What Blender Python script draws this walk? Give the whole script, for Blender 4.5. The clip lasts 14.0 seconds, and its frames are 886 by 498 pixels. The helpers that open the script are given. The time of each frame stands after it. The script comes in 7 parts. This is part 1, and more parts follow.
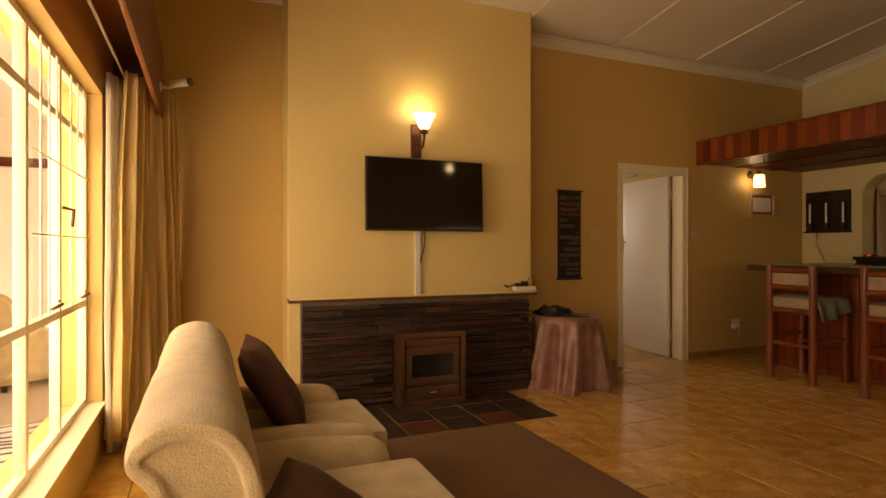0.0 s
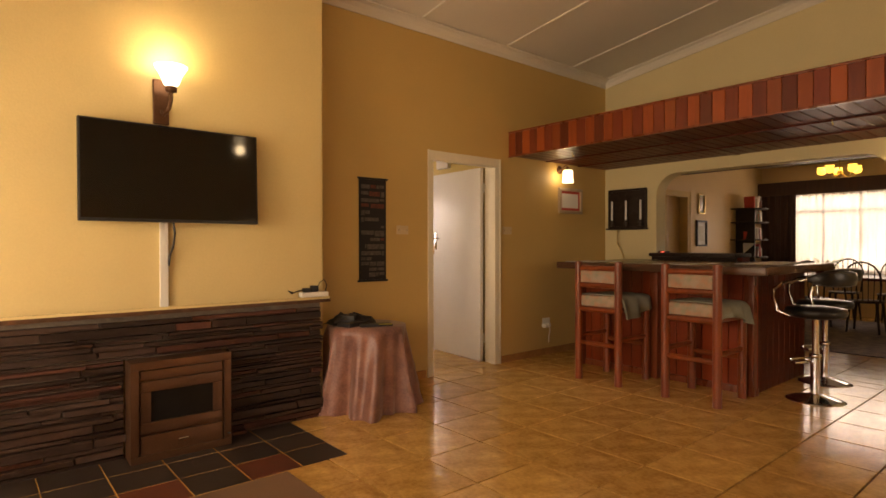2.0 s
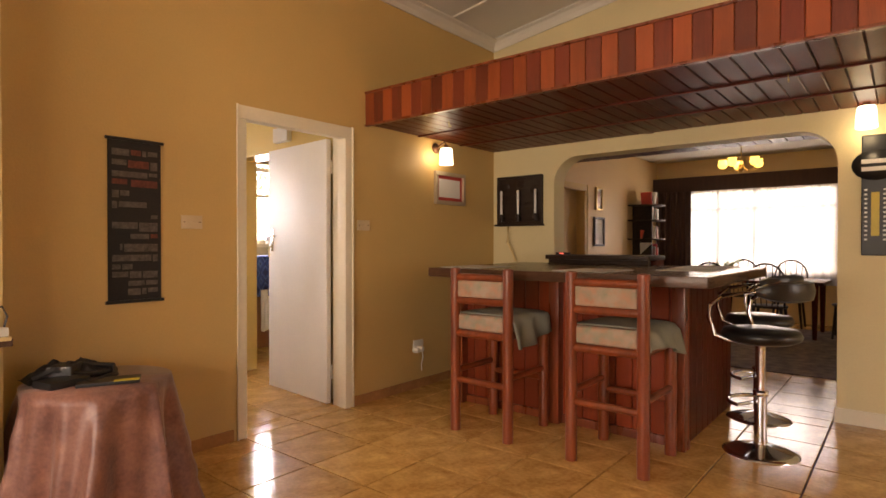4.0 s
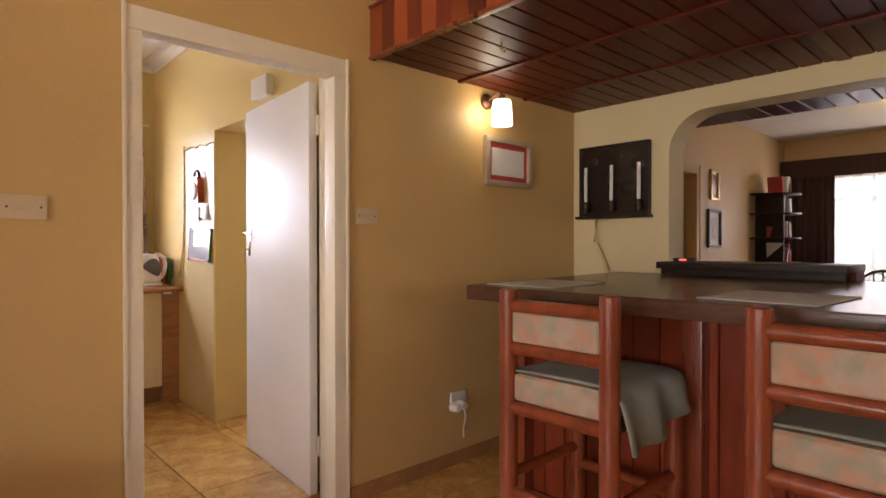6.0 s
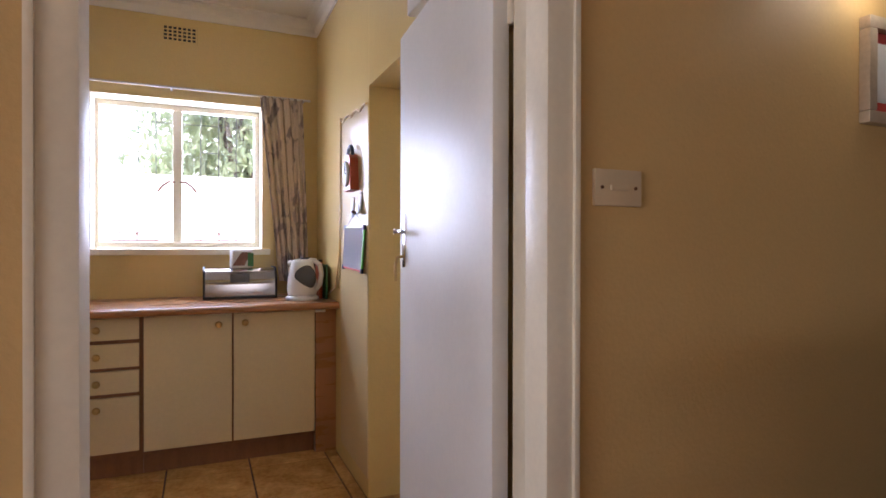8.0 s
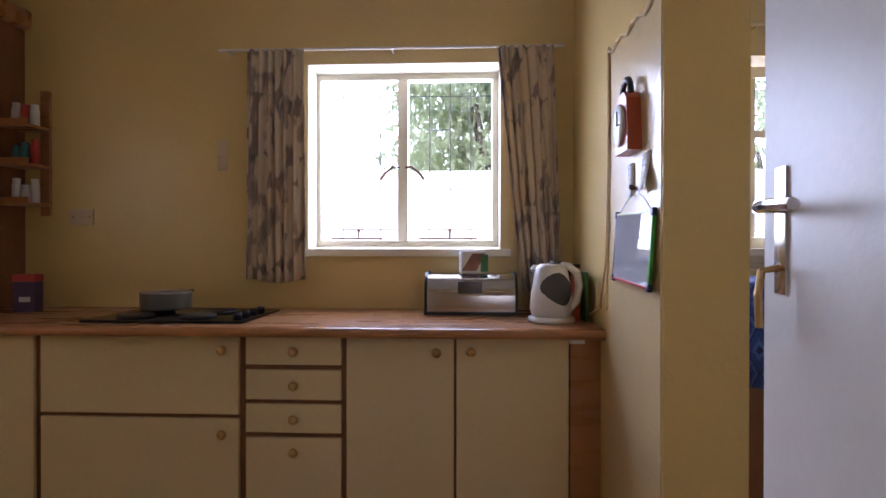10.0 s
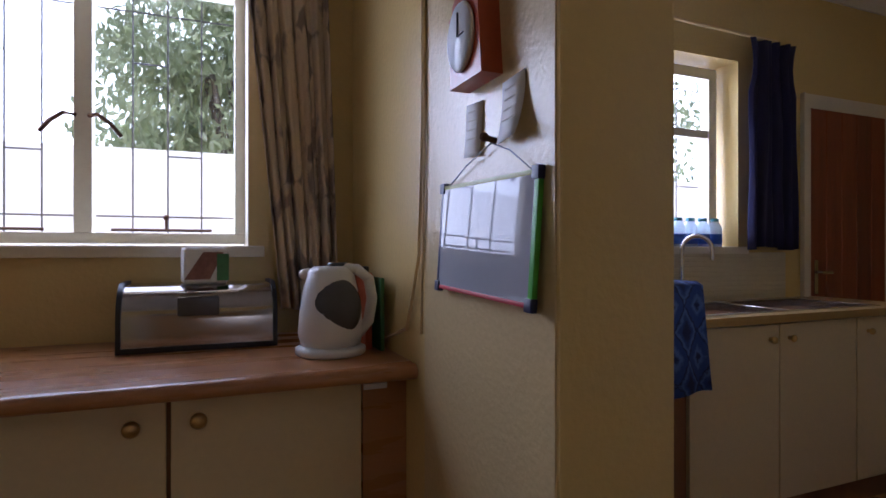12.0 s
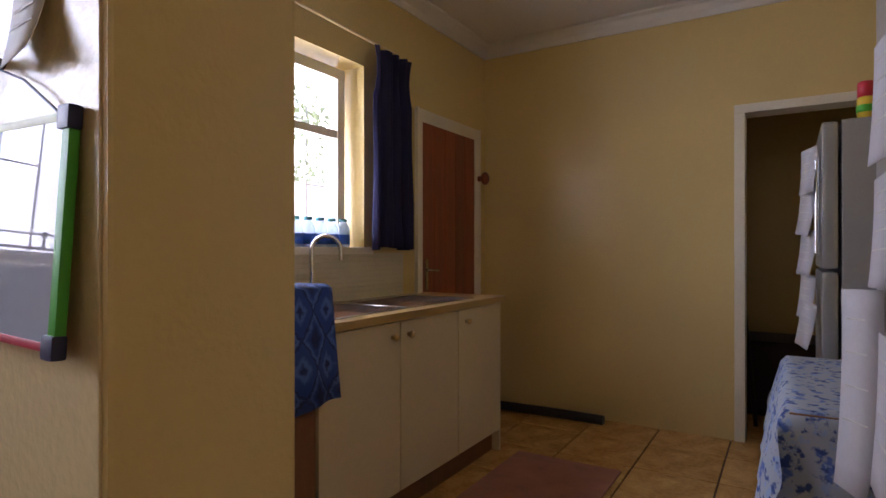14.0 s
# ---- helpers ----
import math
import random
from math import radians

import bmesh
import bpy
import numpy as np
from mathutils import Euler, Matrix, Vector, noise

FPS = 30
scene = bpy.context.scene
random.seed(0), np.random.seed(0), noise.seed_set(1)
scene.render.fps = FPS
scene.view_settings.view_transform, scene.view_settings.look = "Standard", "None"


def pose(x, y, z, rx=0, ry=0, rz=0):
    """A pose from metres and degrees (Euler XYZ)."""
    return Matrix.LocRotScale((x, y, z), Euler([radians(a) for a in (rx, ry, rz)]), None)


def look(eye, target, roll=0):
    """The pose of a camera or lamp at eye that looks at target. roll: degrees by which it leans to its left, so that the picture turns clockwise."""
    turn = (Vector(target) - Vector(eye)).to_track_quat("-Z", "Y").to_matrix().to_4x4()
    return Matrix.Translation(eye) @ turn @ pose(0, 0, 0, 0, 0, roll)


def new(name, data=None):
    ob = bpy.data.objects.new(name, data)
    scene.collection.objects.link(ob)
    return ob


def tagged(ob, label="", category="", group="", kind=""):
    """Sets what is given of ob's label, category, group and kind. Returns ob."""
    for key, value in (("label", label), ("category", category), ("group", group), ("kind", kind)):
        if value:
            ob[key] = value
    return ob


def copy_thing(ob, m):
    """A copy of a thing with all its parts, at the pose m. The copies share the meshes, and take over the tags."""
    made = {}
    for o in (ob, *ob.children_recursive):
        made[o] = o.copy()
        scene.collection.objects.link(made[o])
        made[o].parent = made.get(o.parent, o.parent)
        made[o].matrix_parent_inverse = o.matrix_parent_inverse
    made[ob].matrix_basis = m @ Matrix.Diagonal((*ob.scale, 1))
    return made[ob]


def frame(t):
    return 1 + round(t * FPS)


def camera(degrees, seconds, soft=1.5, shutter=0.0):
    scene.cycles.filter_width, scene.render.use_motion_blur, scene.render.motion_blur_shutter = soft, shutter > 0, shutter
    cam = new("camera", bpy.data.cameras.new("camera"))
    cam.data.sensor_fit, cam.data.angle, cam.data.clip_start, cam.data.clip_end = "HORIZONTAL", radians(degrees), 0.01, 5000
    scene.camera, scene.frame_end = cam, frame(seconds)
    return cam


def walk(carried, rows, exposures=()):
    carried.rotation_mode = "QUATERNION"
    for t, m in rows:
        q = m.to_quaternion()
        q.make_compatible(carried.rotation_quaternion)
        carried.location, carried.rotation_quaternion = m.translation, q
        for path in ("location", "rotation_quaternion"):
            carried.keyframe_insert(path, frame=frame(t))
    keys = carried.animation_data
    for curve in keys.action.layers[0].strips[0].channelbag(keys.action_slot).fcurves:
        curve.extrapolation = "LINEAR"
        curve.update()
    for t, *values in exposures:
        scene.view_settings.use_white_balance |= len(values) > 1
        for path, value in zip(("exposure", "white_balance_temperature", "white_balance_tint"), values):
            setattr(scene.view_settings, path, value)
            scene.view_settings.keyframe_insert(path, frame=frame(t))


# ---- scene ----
# ---------------- camera ----------------
cam = camera(76.3, 14.0, soft=1.6)
PATH = [
    (0.0, 0.144, -0.019, 1.223, -22.91, -0.08, -0.03),
    (0.5, 0.253, 0.078, 1.218, -26.24, -0.28, -0.04),
    (1.0, 0.397, 0.210, 1.215, -30.14, -0.34, -0.02),
    (1.5, 0.571, 0.376, 1.221, -35.77, -0.36, 0.03),
    (2.0, 0.823, 0.562, 1.224, -40.09, -0.40, 0.04),
    (2.5, 1.118, 0.740, 1.223, -43.18, -0.46, 0.06),
    (3.0, 1.460, 0.960, 1.224, -45.52, -0.46, 0.08),
    (3.2, 1.597, 1.044, 1.226, -46.81, -0.46, 0.03),
    (3.9, 2.090, 1.350, 1.229, -50.20, -0.48, 0.00),
    (4.6, 2.590, 1.675, 1.233, -51.20, -0.50, -0.05),
    (5.3, 3.078, 2.000, 1.236, -48.84, -0.51, -0.06),
    (5.5, 3.211, 2.096, 1.238, -47.18, -0.43, 0.00),
    (6.0, 3.510, 2.365, 1.236, -43.07, -0.45, 0.04),
    (6.5, 3.754, 2.670, 1.240, -39.08, -0.28, -0.04),
    (7.0, 3.956, 2.991, 1.241, -33.38, -0.38, 0.00),
    (7.5, 4.135, 3.310, 1.243, -27.76, -0.27, -0.10),
    (8.0, 4.280, 3.640, 1.248, -23.13, -0.30, -0.10),
    (8.5, 4.379, 3.935, 1.243, -17.76, -0.46, -0.04),
    (9.0, 4.450, 4.220, 1.247, -10.25, -0.46, -0.08),
    (9.2, 4.474, 4.330, 1.246, -6.60, -0.38, -0.12),
    (9.7, 4.500, 4.590, 1.244, 0.80, -0.34, -0.08),
    (10.3, 4.500, 4.890, 1.240, 3.20, -0.28, -0.04),
    (10.8, 4.500, 5.120, 1.237, 0.20, -0.20, -0.02),
    (11.3, 4.505, 5.330, 1.230, -6.60, -0.16, -0.02),
    (11.5, 4.512, 5.420, 1.225, -10.56, -0.12, -0.04),
    (12.0, 4.522, 5.580, 1.214, -22.74, 0.03, -0.02),
    (12.5, 4.550, 5.668, 1.211, -31.64, 0.05, 0.02),
    (13.0, 4.616, 5.715, 1.212, -41.27, 0.00, 0.00),
    (13.5, 4.682, 5.742, 1.210, -49.62, 0.02, 0.06),
    (14.0, 4.746, 5.782, 1.214, -58.56, 0.08, 0.02),
]
EXPO = [
    (0.0, 0.72, 10700, 25),
    (0.5, 1.00, 9800, 22),
    (1.5, 1.22, 9100, 23),
    (3.0, 1.90, 8000, 25),
    (5.5, 2.00, 6400, 24),
    (6.6, 1.93, 5750, 24),
    (7.5, 1.66, 5400, 25),
    (8.5, 1.46, 5250, 25),
    (9.0, 1.44, 5150, 25),
    (11.5, 0.08, 5100, 26),
    (12.5, -0.08, 5200, 26),
    (14.0, 0.62, 5700, 26),
]
walk(cam, [(t, pose(x, y, z, 90 + pitch, roll, yaw)) for t, x, y, z, yaw, pitch, roll in PATH], EXPO)

# ---------------- sky, sun, lamps ----------------
world = bpy.data.worlds.new("sky")
scene.world = world
world.use_nodes = True
wn = world.node_tree
wbg = wn.nodes["Background"]
sky = wn.nodes.new("ShaderNodeTexSky")
sky.sky_type = "NISHITA"
sky.sun_disc = False
SUN_EL, SUN_AZ = radians(52), radians(205)
sky.sun_elevation, sky.sun_rotation = SUN_EL, SUN_AZ
wn.links.new(sky.outputs[0], wbg.inputs[0])
wbg.inputs[1].default_value = 0.15
sky.dust_density, sky.ozone_density = 6.0, 0.5
sun = new("sun", bpy.data.lights.new("sun", "SUN"))
sun.data.energy, sun.data.angle, sun.data.color = 5.0, radians(0.6), (1.0, 0.95, 0.86)
sun.matrix_world = look((0, 0, 30), (-math.sin(SUN_AZ) * 30 / math.tan(SUN_EL), -math.cos(SUN_AZ) * 30 / math.tan(SUN_EL), 0))


def area(name, eye, target, w, h, power, color=(1, 1, 1)):
    """Area lamp that stands in for daylight at an opening, seen or added."""
    ob = new(name, bpy.data.lights.new(name, "AREA"))
    ob.data.shape, ob.data.size, ob.data.size_y = "RECTANGLE", w, h
    ob.data.energy, ob.data.color = power, color
    ob.matrix_world = look(eye, target)
    return ob


def bulb(name, eye, power, color, r=0.03):
    ob = new(name, bpy.data.lights.new(name, "POINT"))
    ob.data.energy, ob.data.color, ob.data.shadow_soft_size = power, color, r
    ob.location = eye
    return ob


WARM = (1.0, 0.84, 0.55)
area("daylight_living", (-0.62, 1.6, 1.25), (3, 1.9, 0.9), 4.2, 1.7, 25, (1.0, 0.92, 0.76))
area("daylight_living_north", (-1.2, 3.0, 1.3), (0.6, 4.45, 1.1), 1.5, 1.6, 28, (1.0, 0.92, 0.76))
# fill lamp at an added, unseen south opening, lights the north wall
area("fill_south", (5.6, -3.1, 1.55), (4.4, 3, 1.3), 1.6, 1.2, 5, (1.0, 0.93, 0.82))
# fill lamp at an added, unseen west opening, lifts the kitchen
area("fill_kitchen_west", (1.5, 5.7, 1.75), (4.2, 6.9, 1.3), 0.9, 0.85, 0.5, (0.95, 0.96, 1.0))
area("daylight_kitchen", (4.14, 7.99, 1.72), (4.14, 5, 1.2), 0.95, 0.9, 13, (0.90, 0.94, 1.0))
area("daylight_scullery", (6.63, 8.08, 1.75), (6.63, 5, 1.1), 1.0, 0.95, 23, (0.92, 0.95, 1.0))
area("daylight_dining", (12.25, 3.4, 1.45), (8, 3.2, 1.0), 1.7, 1.3, 4, (1.0, 0.94, 0.86))

# ---------------- materials ----------------


def mat(name, color, rough=0.6, var=0.12, scale=4.0, fine=60.0, bump=0.02, metal=0.0, color2=None, stretch=(1, 1, 1), coat=0.0, rnd=0.0, sheen=0.0):
    m = bpy.data.materials.new(name)
    m.use_nodes = True
    nt = m.node_tree
    N, L = nt.nodes, nt.links
    b = N["Principled BSDF"]
    tc = N.new("ShaderNodeTexCoord")
    mp = N.new("ShaderNodeMapping")
    mp.inputs["Scale"].default_value = stretch
    L.new(tc.outputs["Object"], mp.inputs[0])
    n1, n2 = N.new("ShaderNodeTexNoise"), N.new("ShaderNodeTexNoise")
    n1.inputs["Scale"].default_value, n2.inputs["Scale"].default_value = scale, fine
    n1.inputs["Detail"].default_value, n2.inputs["Detail"].default_value = 5, 3
    L.new(mp.outputs[0], n1.inputs["Vector"])
    L.new(mp.outputs[0], n2.inputs["Vector"])
    mix = N.new("ShaderNodeMix")
    mix.data_type = "FLOAT"
    mix.inputs[0].default_value = 0.35
    L.new(n1.outputs[0], mix.inputs[2])
    L.new(n2.outputs[0], mix.inputs[3])
    fac = mix.outputs[0]
    if rnd:
        oi = N.new("ShaderNodeObjectInfo")
        ma = N.new("ShaderNodeMath")
        ma.operation = "MULTIPLY_ADD"
        ma.inputs[1].default_value = rnd
        L.new(oi.outputs["Random"], ma.inputs[0])
        L.new(fac, ma.inputs[2])
        sb = N.new("ShaderNodeMath")
        sb.operation = "SUBTRACT"
        sb.inputs[1].default_value = rnd / 2
        L.new(ma.outputs[0], sb.inputs[0])
        fac = sb.outputs[0]
    ramp = N.new("ShaderNodeValToRGB")
    lo = tuple(max(0, c * (1 - var)) for c in color)
    hi = color2 or tuple(min(1, c * (1 + var)) for c in color)
    ramp.color_ramp.elements[0].position, ramp.color_ramp.elements[1].position = 0.32, 0.68
    ramp.color_ramp.elements[0].color = (*lo, 1)
    ramp.color_ramp.elements[1].color = (*hi, 1)
    L.new(fac, ramp.inputs[0])
    L.new(ramp.outputs[0], b.inputs["Base Color"])
    mr = N.new("ShaderNodeMapRange")
    mr.inputs["To Min"].default_value, mr.inputs["To Max"].default_value = max(0.02, rough * 0.85), min(1, rough * 1.15)
    L.new(n1.outputs[0], mr.inputs[0])
    L.new(mr.outputs[0], b.inputs["Roughness"])
    b.inputs["Metallic"].default_value = metal
    b.inputs["Coat Weight"].default_value = coat
    b.inputs["Coat Roughness"].default_value = 0.12
    if sheen:
        b.inputs["Sheen Weight"].default_value = sheen
    if bump:
        bp = N.new("ShaderNodeBump")
        bp.inputs["Strength"].default_value = 0.5
        bp.inputs["Distance"].default_value = bump
        L.new(n2.outputs[0], bp.inputs["Height"])
        L.new(bp.outputs[0], b.inputs["Normal"])
    return m


def glow(name, color, strength):
    m = bpy.data.materials.new(name)
    m.use_nodes = True
    b = m.node_tree.nodes["Principled BSDF"]
    b.inputs["Base Color"].default_value = (0.8, 0.78, 0.7, 1)
    b.inputs["Emission Color"].default_value = (*color, 1)
    b.inputs["Emission Strength"].default_value = strength
    b.inputs["Roughness"].default_value = 0.35
    return m


def glass_mat(name, rough=0.0, tint=(1, 1, 1)):
    """Thin window pane: mostly clear, with a faint mirror on top."""
    m = bpy.data.materials.new(name)
    m.use_nodes = True
    N, L = m.node_tree.nodes, m.node_tree.links
    N.remove(N["Principled BSDF"])
    tr, gl, mx = N.new("ShaderNodeBsdfTransparent"), N.new("ShaderNodeBsdfGlossy"), N.new("ShaderNodeMixShader")
    tr.inputs[0].default_value = (*tint, 1)
    gl.inputs["Roughness"].default_value = rough
    mx.inputs[0].default_value = 0.07
    L.new(tr.outputs[0], mx.inputs[1])
    L.new(gl.outputs[0], mx.inputs[2])
    L.new(mx.outputs[0], N["Material Output"].inputs[0])
    return m


M = dict(
    ochre=mat("ochre_paint", (0.60, 0.41, 0.155), 0.55, 0.05, 1.5, 90, 0.002),
    cream=mat("cream_paint", (0.72, 0.56, 0.27), 0.5, 0.05, 1.5, 90, 0.002),
    archwall=mat("pale_cream_paint", (0.72, 0.62, 0.36), 0.55, 0.05, 1.5, 90, 0.002),
    tan=mat("warm_tan_paint", (0.66, 0.47, 0.24), 0.55, 0.05, 1.5, 90, 0.002),
    kitchen=mat("kitchen_gloss_yellow", (0.71, 0.54, 0.22), 0.24, 0.03, 1.8, 70, 0.003),
    ceiling=mat("ceiling_white", (0.74, 0.70, 0.62), 0.8, 0.04, 1.2, 80, 0.001),
    white=mat("white_gloss_paint", (0.78, 0.76, 0.72), 0.42, 0.04, 3, 70, 0.001),
    steel_cream=mat("cream_enamel_frame", (0.79, 0.73, 0.58), 0.38, 0.06, 3, 70, 0.001),
    tile=mat("glazed_ochre_tile", (0.56, 0.29, 0.080), 0.12, 0.28, 7, 45, 0.0015, color2=(0.78, 0.47, 0.155), rnd=0.12),
    grout=mat("dark_grout", (0.10, 0.05, 0.03), 0.8, 0.2, 10, 90, 0.002),
    skirt=mat("skirting_tile", (0.40, 0.20, 0.08), 0.25, 0.2, 6, 40, 0.001),
    redwood=mat("red_brown_varnished_wood", (0.20, 0.045, 0.016), 0.28, 0.35, 3, 30, 0.002, stretch=(6, 6, 0.7), coat=0.3),
    darkwood=mat("dark_mahogany_board", (0.10, 0.017, 0.007), 0.36, 0.35, 3, 30, 0.002, stretch=(0.8, 7, 7)),
    blackwood=mat("near_black_wood", (0.03, 0.018, 0.013), 0.35, 0.3, 4, 40, 0.002, stretch=(0.8, 7, 7)),
    bartop=mat("dark_bar_top", (0.095, 0.045, 0.025), 0.24, 0.35, 5, 40, 0.002, stretch=(6, 0.8, 6), coat=0.15),
    outside=mat("sunlit_white_wall", (0.84, 0.83, 0.80), 0.8, 0.08, 1, 40, 0.004),
    ground=mat("dry_lawn", (0.14, 0.12, 0.05), 0.95, 0.4, 1, 30, 0.02),
    paving=mat("veranda_paving", (0.45, 0.36, 0.26), 0.5, 0.15, 3, 40, 0.003),
    pane=glass_mat("window_glass"),
    black=mat("black_plastic", (0.012, 0.012, 0.013), 0.4, 0.2, 5, 80, 0.0005),
    chrome=mat("chrome", (0.72, 0.72, 0.73), 0.12, 0.05, 6, 60, 0, metal=1.0),
    brass=mat("antique_brass", (0.55, 0.38, 0.16), 0.3, 0.2, 20, 80, 0.0005, metal=1.0),
)

# ---------------- building tools ----------------


def box(bm, x0, x1, y0, y1, z0, z1, bev=0.0, seg=2):
    r = bmesh.ops.create_cube(bm, size=1.0, matrix=Matrix.Translation(((x0 + x1) / 2, (y0 + y1) / 2, (z0 + z1) / 2)) @ Matrix.Diagonal((abs(x1 - x0), abs(y1 - y0), abs(z1 - z0), 1)))
    if bev:
        es = list({e for v in r["verts"] for e in v.link_edges})
        bmesh.ops.bevel(bm, geom=es, offset=bev, segments=seg, affect="EDGES", profile=0.7)
    return bm


def rod(bm, p, q, r, r2=None, seg=14):
    p, q = Vector(p), Vector(q)
    d = q - p
    m = Matrix.Translation((p + q) / 2) @ d.to_track_quat("Z", "Y").to_matrix().to_4x4()
    bmesh.ops.create_cone(bm, cap_ends=True, segments=seg, radius1=r, radius2=r if r2 is None else r2, depth=d.length, matrix=m)
    return bm


def ball(bm, c, r, seg=14, s=(1, 1, 1)):
    bmesh.ops.create_uvsphere(bm, u_segments=seg, v_segments=max(6, seg // 2 + 2), radius=r, matrix=Matrix.Translation(c) @ Matrix.Diagonal((*s, 1)))
    return bm


def lathe(bm, prof, c=(0, 0, 0), seg=24, m=None):
    """Turns (radius, height) pairs round the z axis."""
    m = m or Matrix.Translation(c)
    rings = []
    for r, z in prof:
        rings.append([bm.verts.new(m @ Vector((r * math.cos(2 * math.pi * i / seg), r * math.sin(2 * math.pi * i / seg), z))) for i in range(seg)])
    for a, b in zip(rings, rings[1:]):
        for i in range(seg):
            bm.faces.new((a[i], a[(i + 1) % seg], b[(i + 1) % seg], b[i]))
    for ring, flip in ((rings[0], True), (rings[-1], False)):
        if (ring[0].co - ring[seg // 2].co).length > 1e-4:
            bm.faces.new(ring[::-1] if flip else ring)
    return bm


def prism(bm, pts, axis, a, b):
    """A flat outline drawn out along an axis from a to b."""
    def at(p, k):
        return Vector((k, p[0], p[1])) if axis == "x" else Vector((p[0], k, p[1])) if axis == "y" else Vector((p[0], p[1], k))
    va, vb = [bm.verts.new(at(p, a)) for p in pts], [bm.verts.new(at(p, b)) for p in pts]
    n = len(pts)
    for i in range(n):
        bm.faces.new((va[i], va[(i + 1) % n], vb[(i + 1) % n], vb[i]))
    bm.faces.new(va[::-1])
    bm.faces.new(vb)
    bmesh.ops.recalc_face_normals(bm, faces=bm.faces[:])
    return bm


def tube(bm, pts, r, seg=8):
    """A bent round bar through the points."""
    pts = [Vector(p) for p in pts]
    rings = []
    for i, p in enumerate(pts):
        d = (pts[min(i + 1, len(pts) - 1)] - pts[max(i - 1, 0)]).normalized()
        q = d.to_track_quat("Z", "Y").to_matrix()
        rings.append([bm.verts.new(p + q @ Vector((r * math.cos(2 * math.pi * k / seg), r * math.sin(2 * math.pi * k / seg), 0))) for k in range(seg)])
    for a, b in zip(rings, rings[1:]):
        off = min(range(seg), key=lambda o: (a[0].co - b[o].co).length)
        for k in range(seg):
            bm.faces.new((a[k], a[(k + 1) % seg], b[(k + 1 + off) % seg], b[(k + off) % seg]))
    bm.faces.new(rings[0][::-1])
    bm.faces.new(rings[-1])
    bmesh.ops.recalc_face_normals(bm, faces=bm.faces[:])
    return bm


def arc(c, r, a0, a1, n, plane="xy"):
    out = []
    for i in range(n + 1):
        a = radians(a0 + (a1 - a0) * i / n)
        u, v = r * math.cos(a), r * math.sin(a)
        out.append((c[0] + u, c[1] + v, c[2]) if plane == "xy" else (c[0] + u, c[1], c[2] + v) if plane == "xz" else (c[0], c[1] + u, c[2] + v))
    return out


def mesh_of(name, bm, material, smooth=None):
    me = bpy.data.meshes.new(name)
    if smooth is not None:
        for f in bm.faces:
            f.smooth = True
        for e in bm.edges:
            if len(e.link_faces) == 2 and e.calc_face_angle(0) > radians(smooth):
                e.smooth = False
    bm.to_mesh(me)
    bm.free()
    me.materials.append(material)
    return me


def part(name, bm, material, parent, label="", smooth=40):
    ob = new(name, mesh_of(name, bm, material, smooth))
    ob.parent = parent
    if label:
        ob["label"] = label
    return ob


def thing(name, label, category, m=None, group="", kind=""):
    ob = new(name)
    ob.empty_display_size = 0.1
    if m is not None:
        ob.matrix_world = m
    return tagged(ob, label, category, group, kind)


def solid(name, bm, material, label, category, kind="structure", smooth=None, group=""):
    return tagged(new(name, mesh_of(name, bm, material, smooth)), label, category, group, kind)


def B():
    return bmesh.new()


# ---------------- structure ----------------
XW, XE, YN, YS = -0.42, 6.87, 4.62, -3.0
KN, KX0, KX1, SX0, SX1 = 7.68, 1.6, 5.03, 5.265, 8.75
YK, SN = 4.76, 7.84
H0, SLOPE = 3.25, 0.135
KC = 2.82


def ceil_z(y):
    return H0 + SLOPE * (YN - y)


# living room north wall, with the kitchen doorway
DX0, DX1, DTOP = 4.085, 4.95, 2.045
b = B()
box(b, XW - 0.3, DX0, YN, YK, -0.05, 3.6)
box(b, DX1, 7.1, YN, YK, -0.05, 3.6)
box(b, DX0, DX1, YN, YK, DTOP, 3.6)
solid("wall_north", b, M["ochre"], "ochre painted plaster wall with the kitchen doorway", "wall")
# kitchen side lining of that wall
b = B()
box(b, KX0, DX0, YK, YK + 0.004, 0, KC)
box(b, DX1, KX1, YK, YK + 0.004, 0, KC)
box(b, DX0, DX1, YK, YK + 0.004, DTOP, KC)
solid("wall_kitchen_south", b, M["kitchen"], "glossy yellow painted kitchen wall beside the doorway", "wall")
# west wall with the tall steel window
WY0, WY1, WZ0, WZ1 = -0.9, 3.88, 0.30, 2.14
b = B()
box(b, XW - 0.23, XW, WY1, YN, 0, 4.6)
box(b, XW - 0.23, XW, YS, WY0, 0, 4.6)
box(b, XW - 0.23, XW, WY0, WY1, 0, WZ0)
box(b, XW - 0.23, XW, WY0, WY1, WZ1, 4.6)
solid("wall_west", b, M["ochre"], "ochre painted plaster wall around the large window", "wall")
# the opening at x 4.8 to 6.4 is added for the south fill lamp
b = B()
for x0, x1, z0, z1 in ((XW - 0.23, 4.8, 0, 4.8), (6.4, 9, 0, 4.8), (4.8, 6.4, 0, 0.95), (4.8, 6.4, 2.15, 4.8)):
    box(b, x0, x1, YS - 0.2, YS, z0, z1)
solid("wall_south", b, M["ochre"], "ochre painted plaster wall behind the seating", "wall")
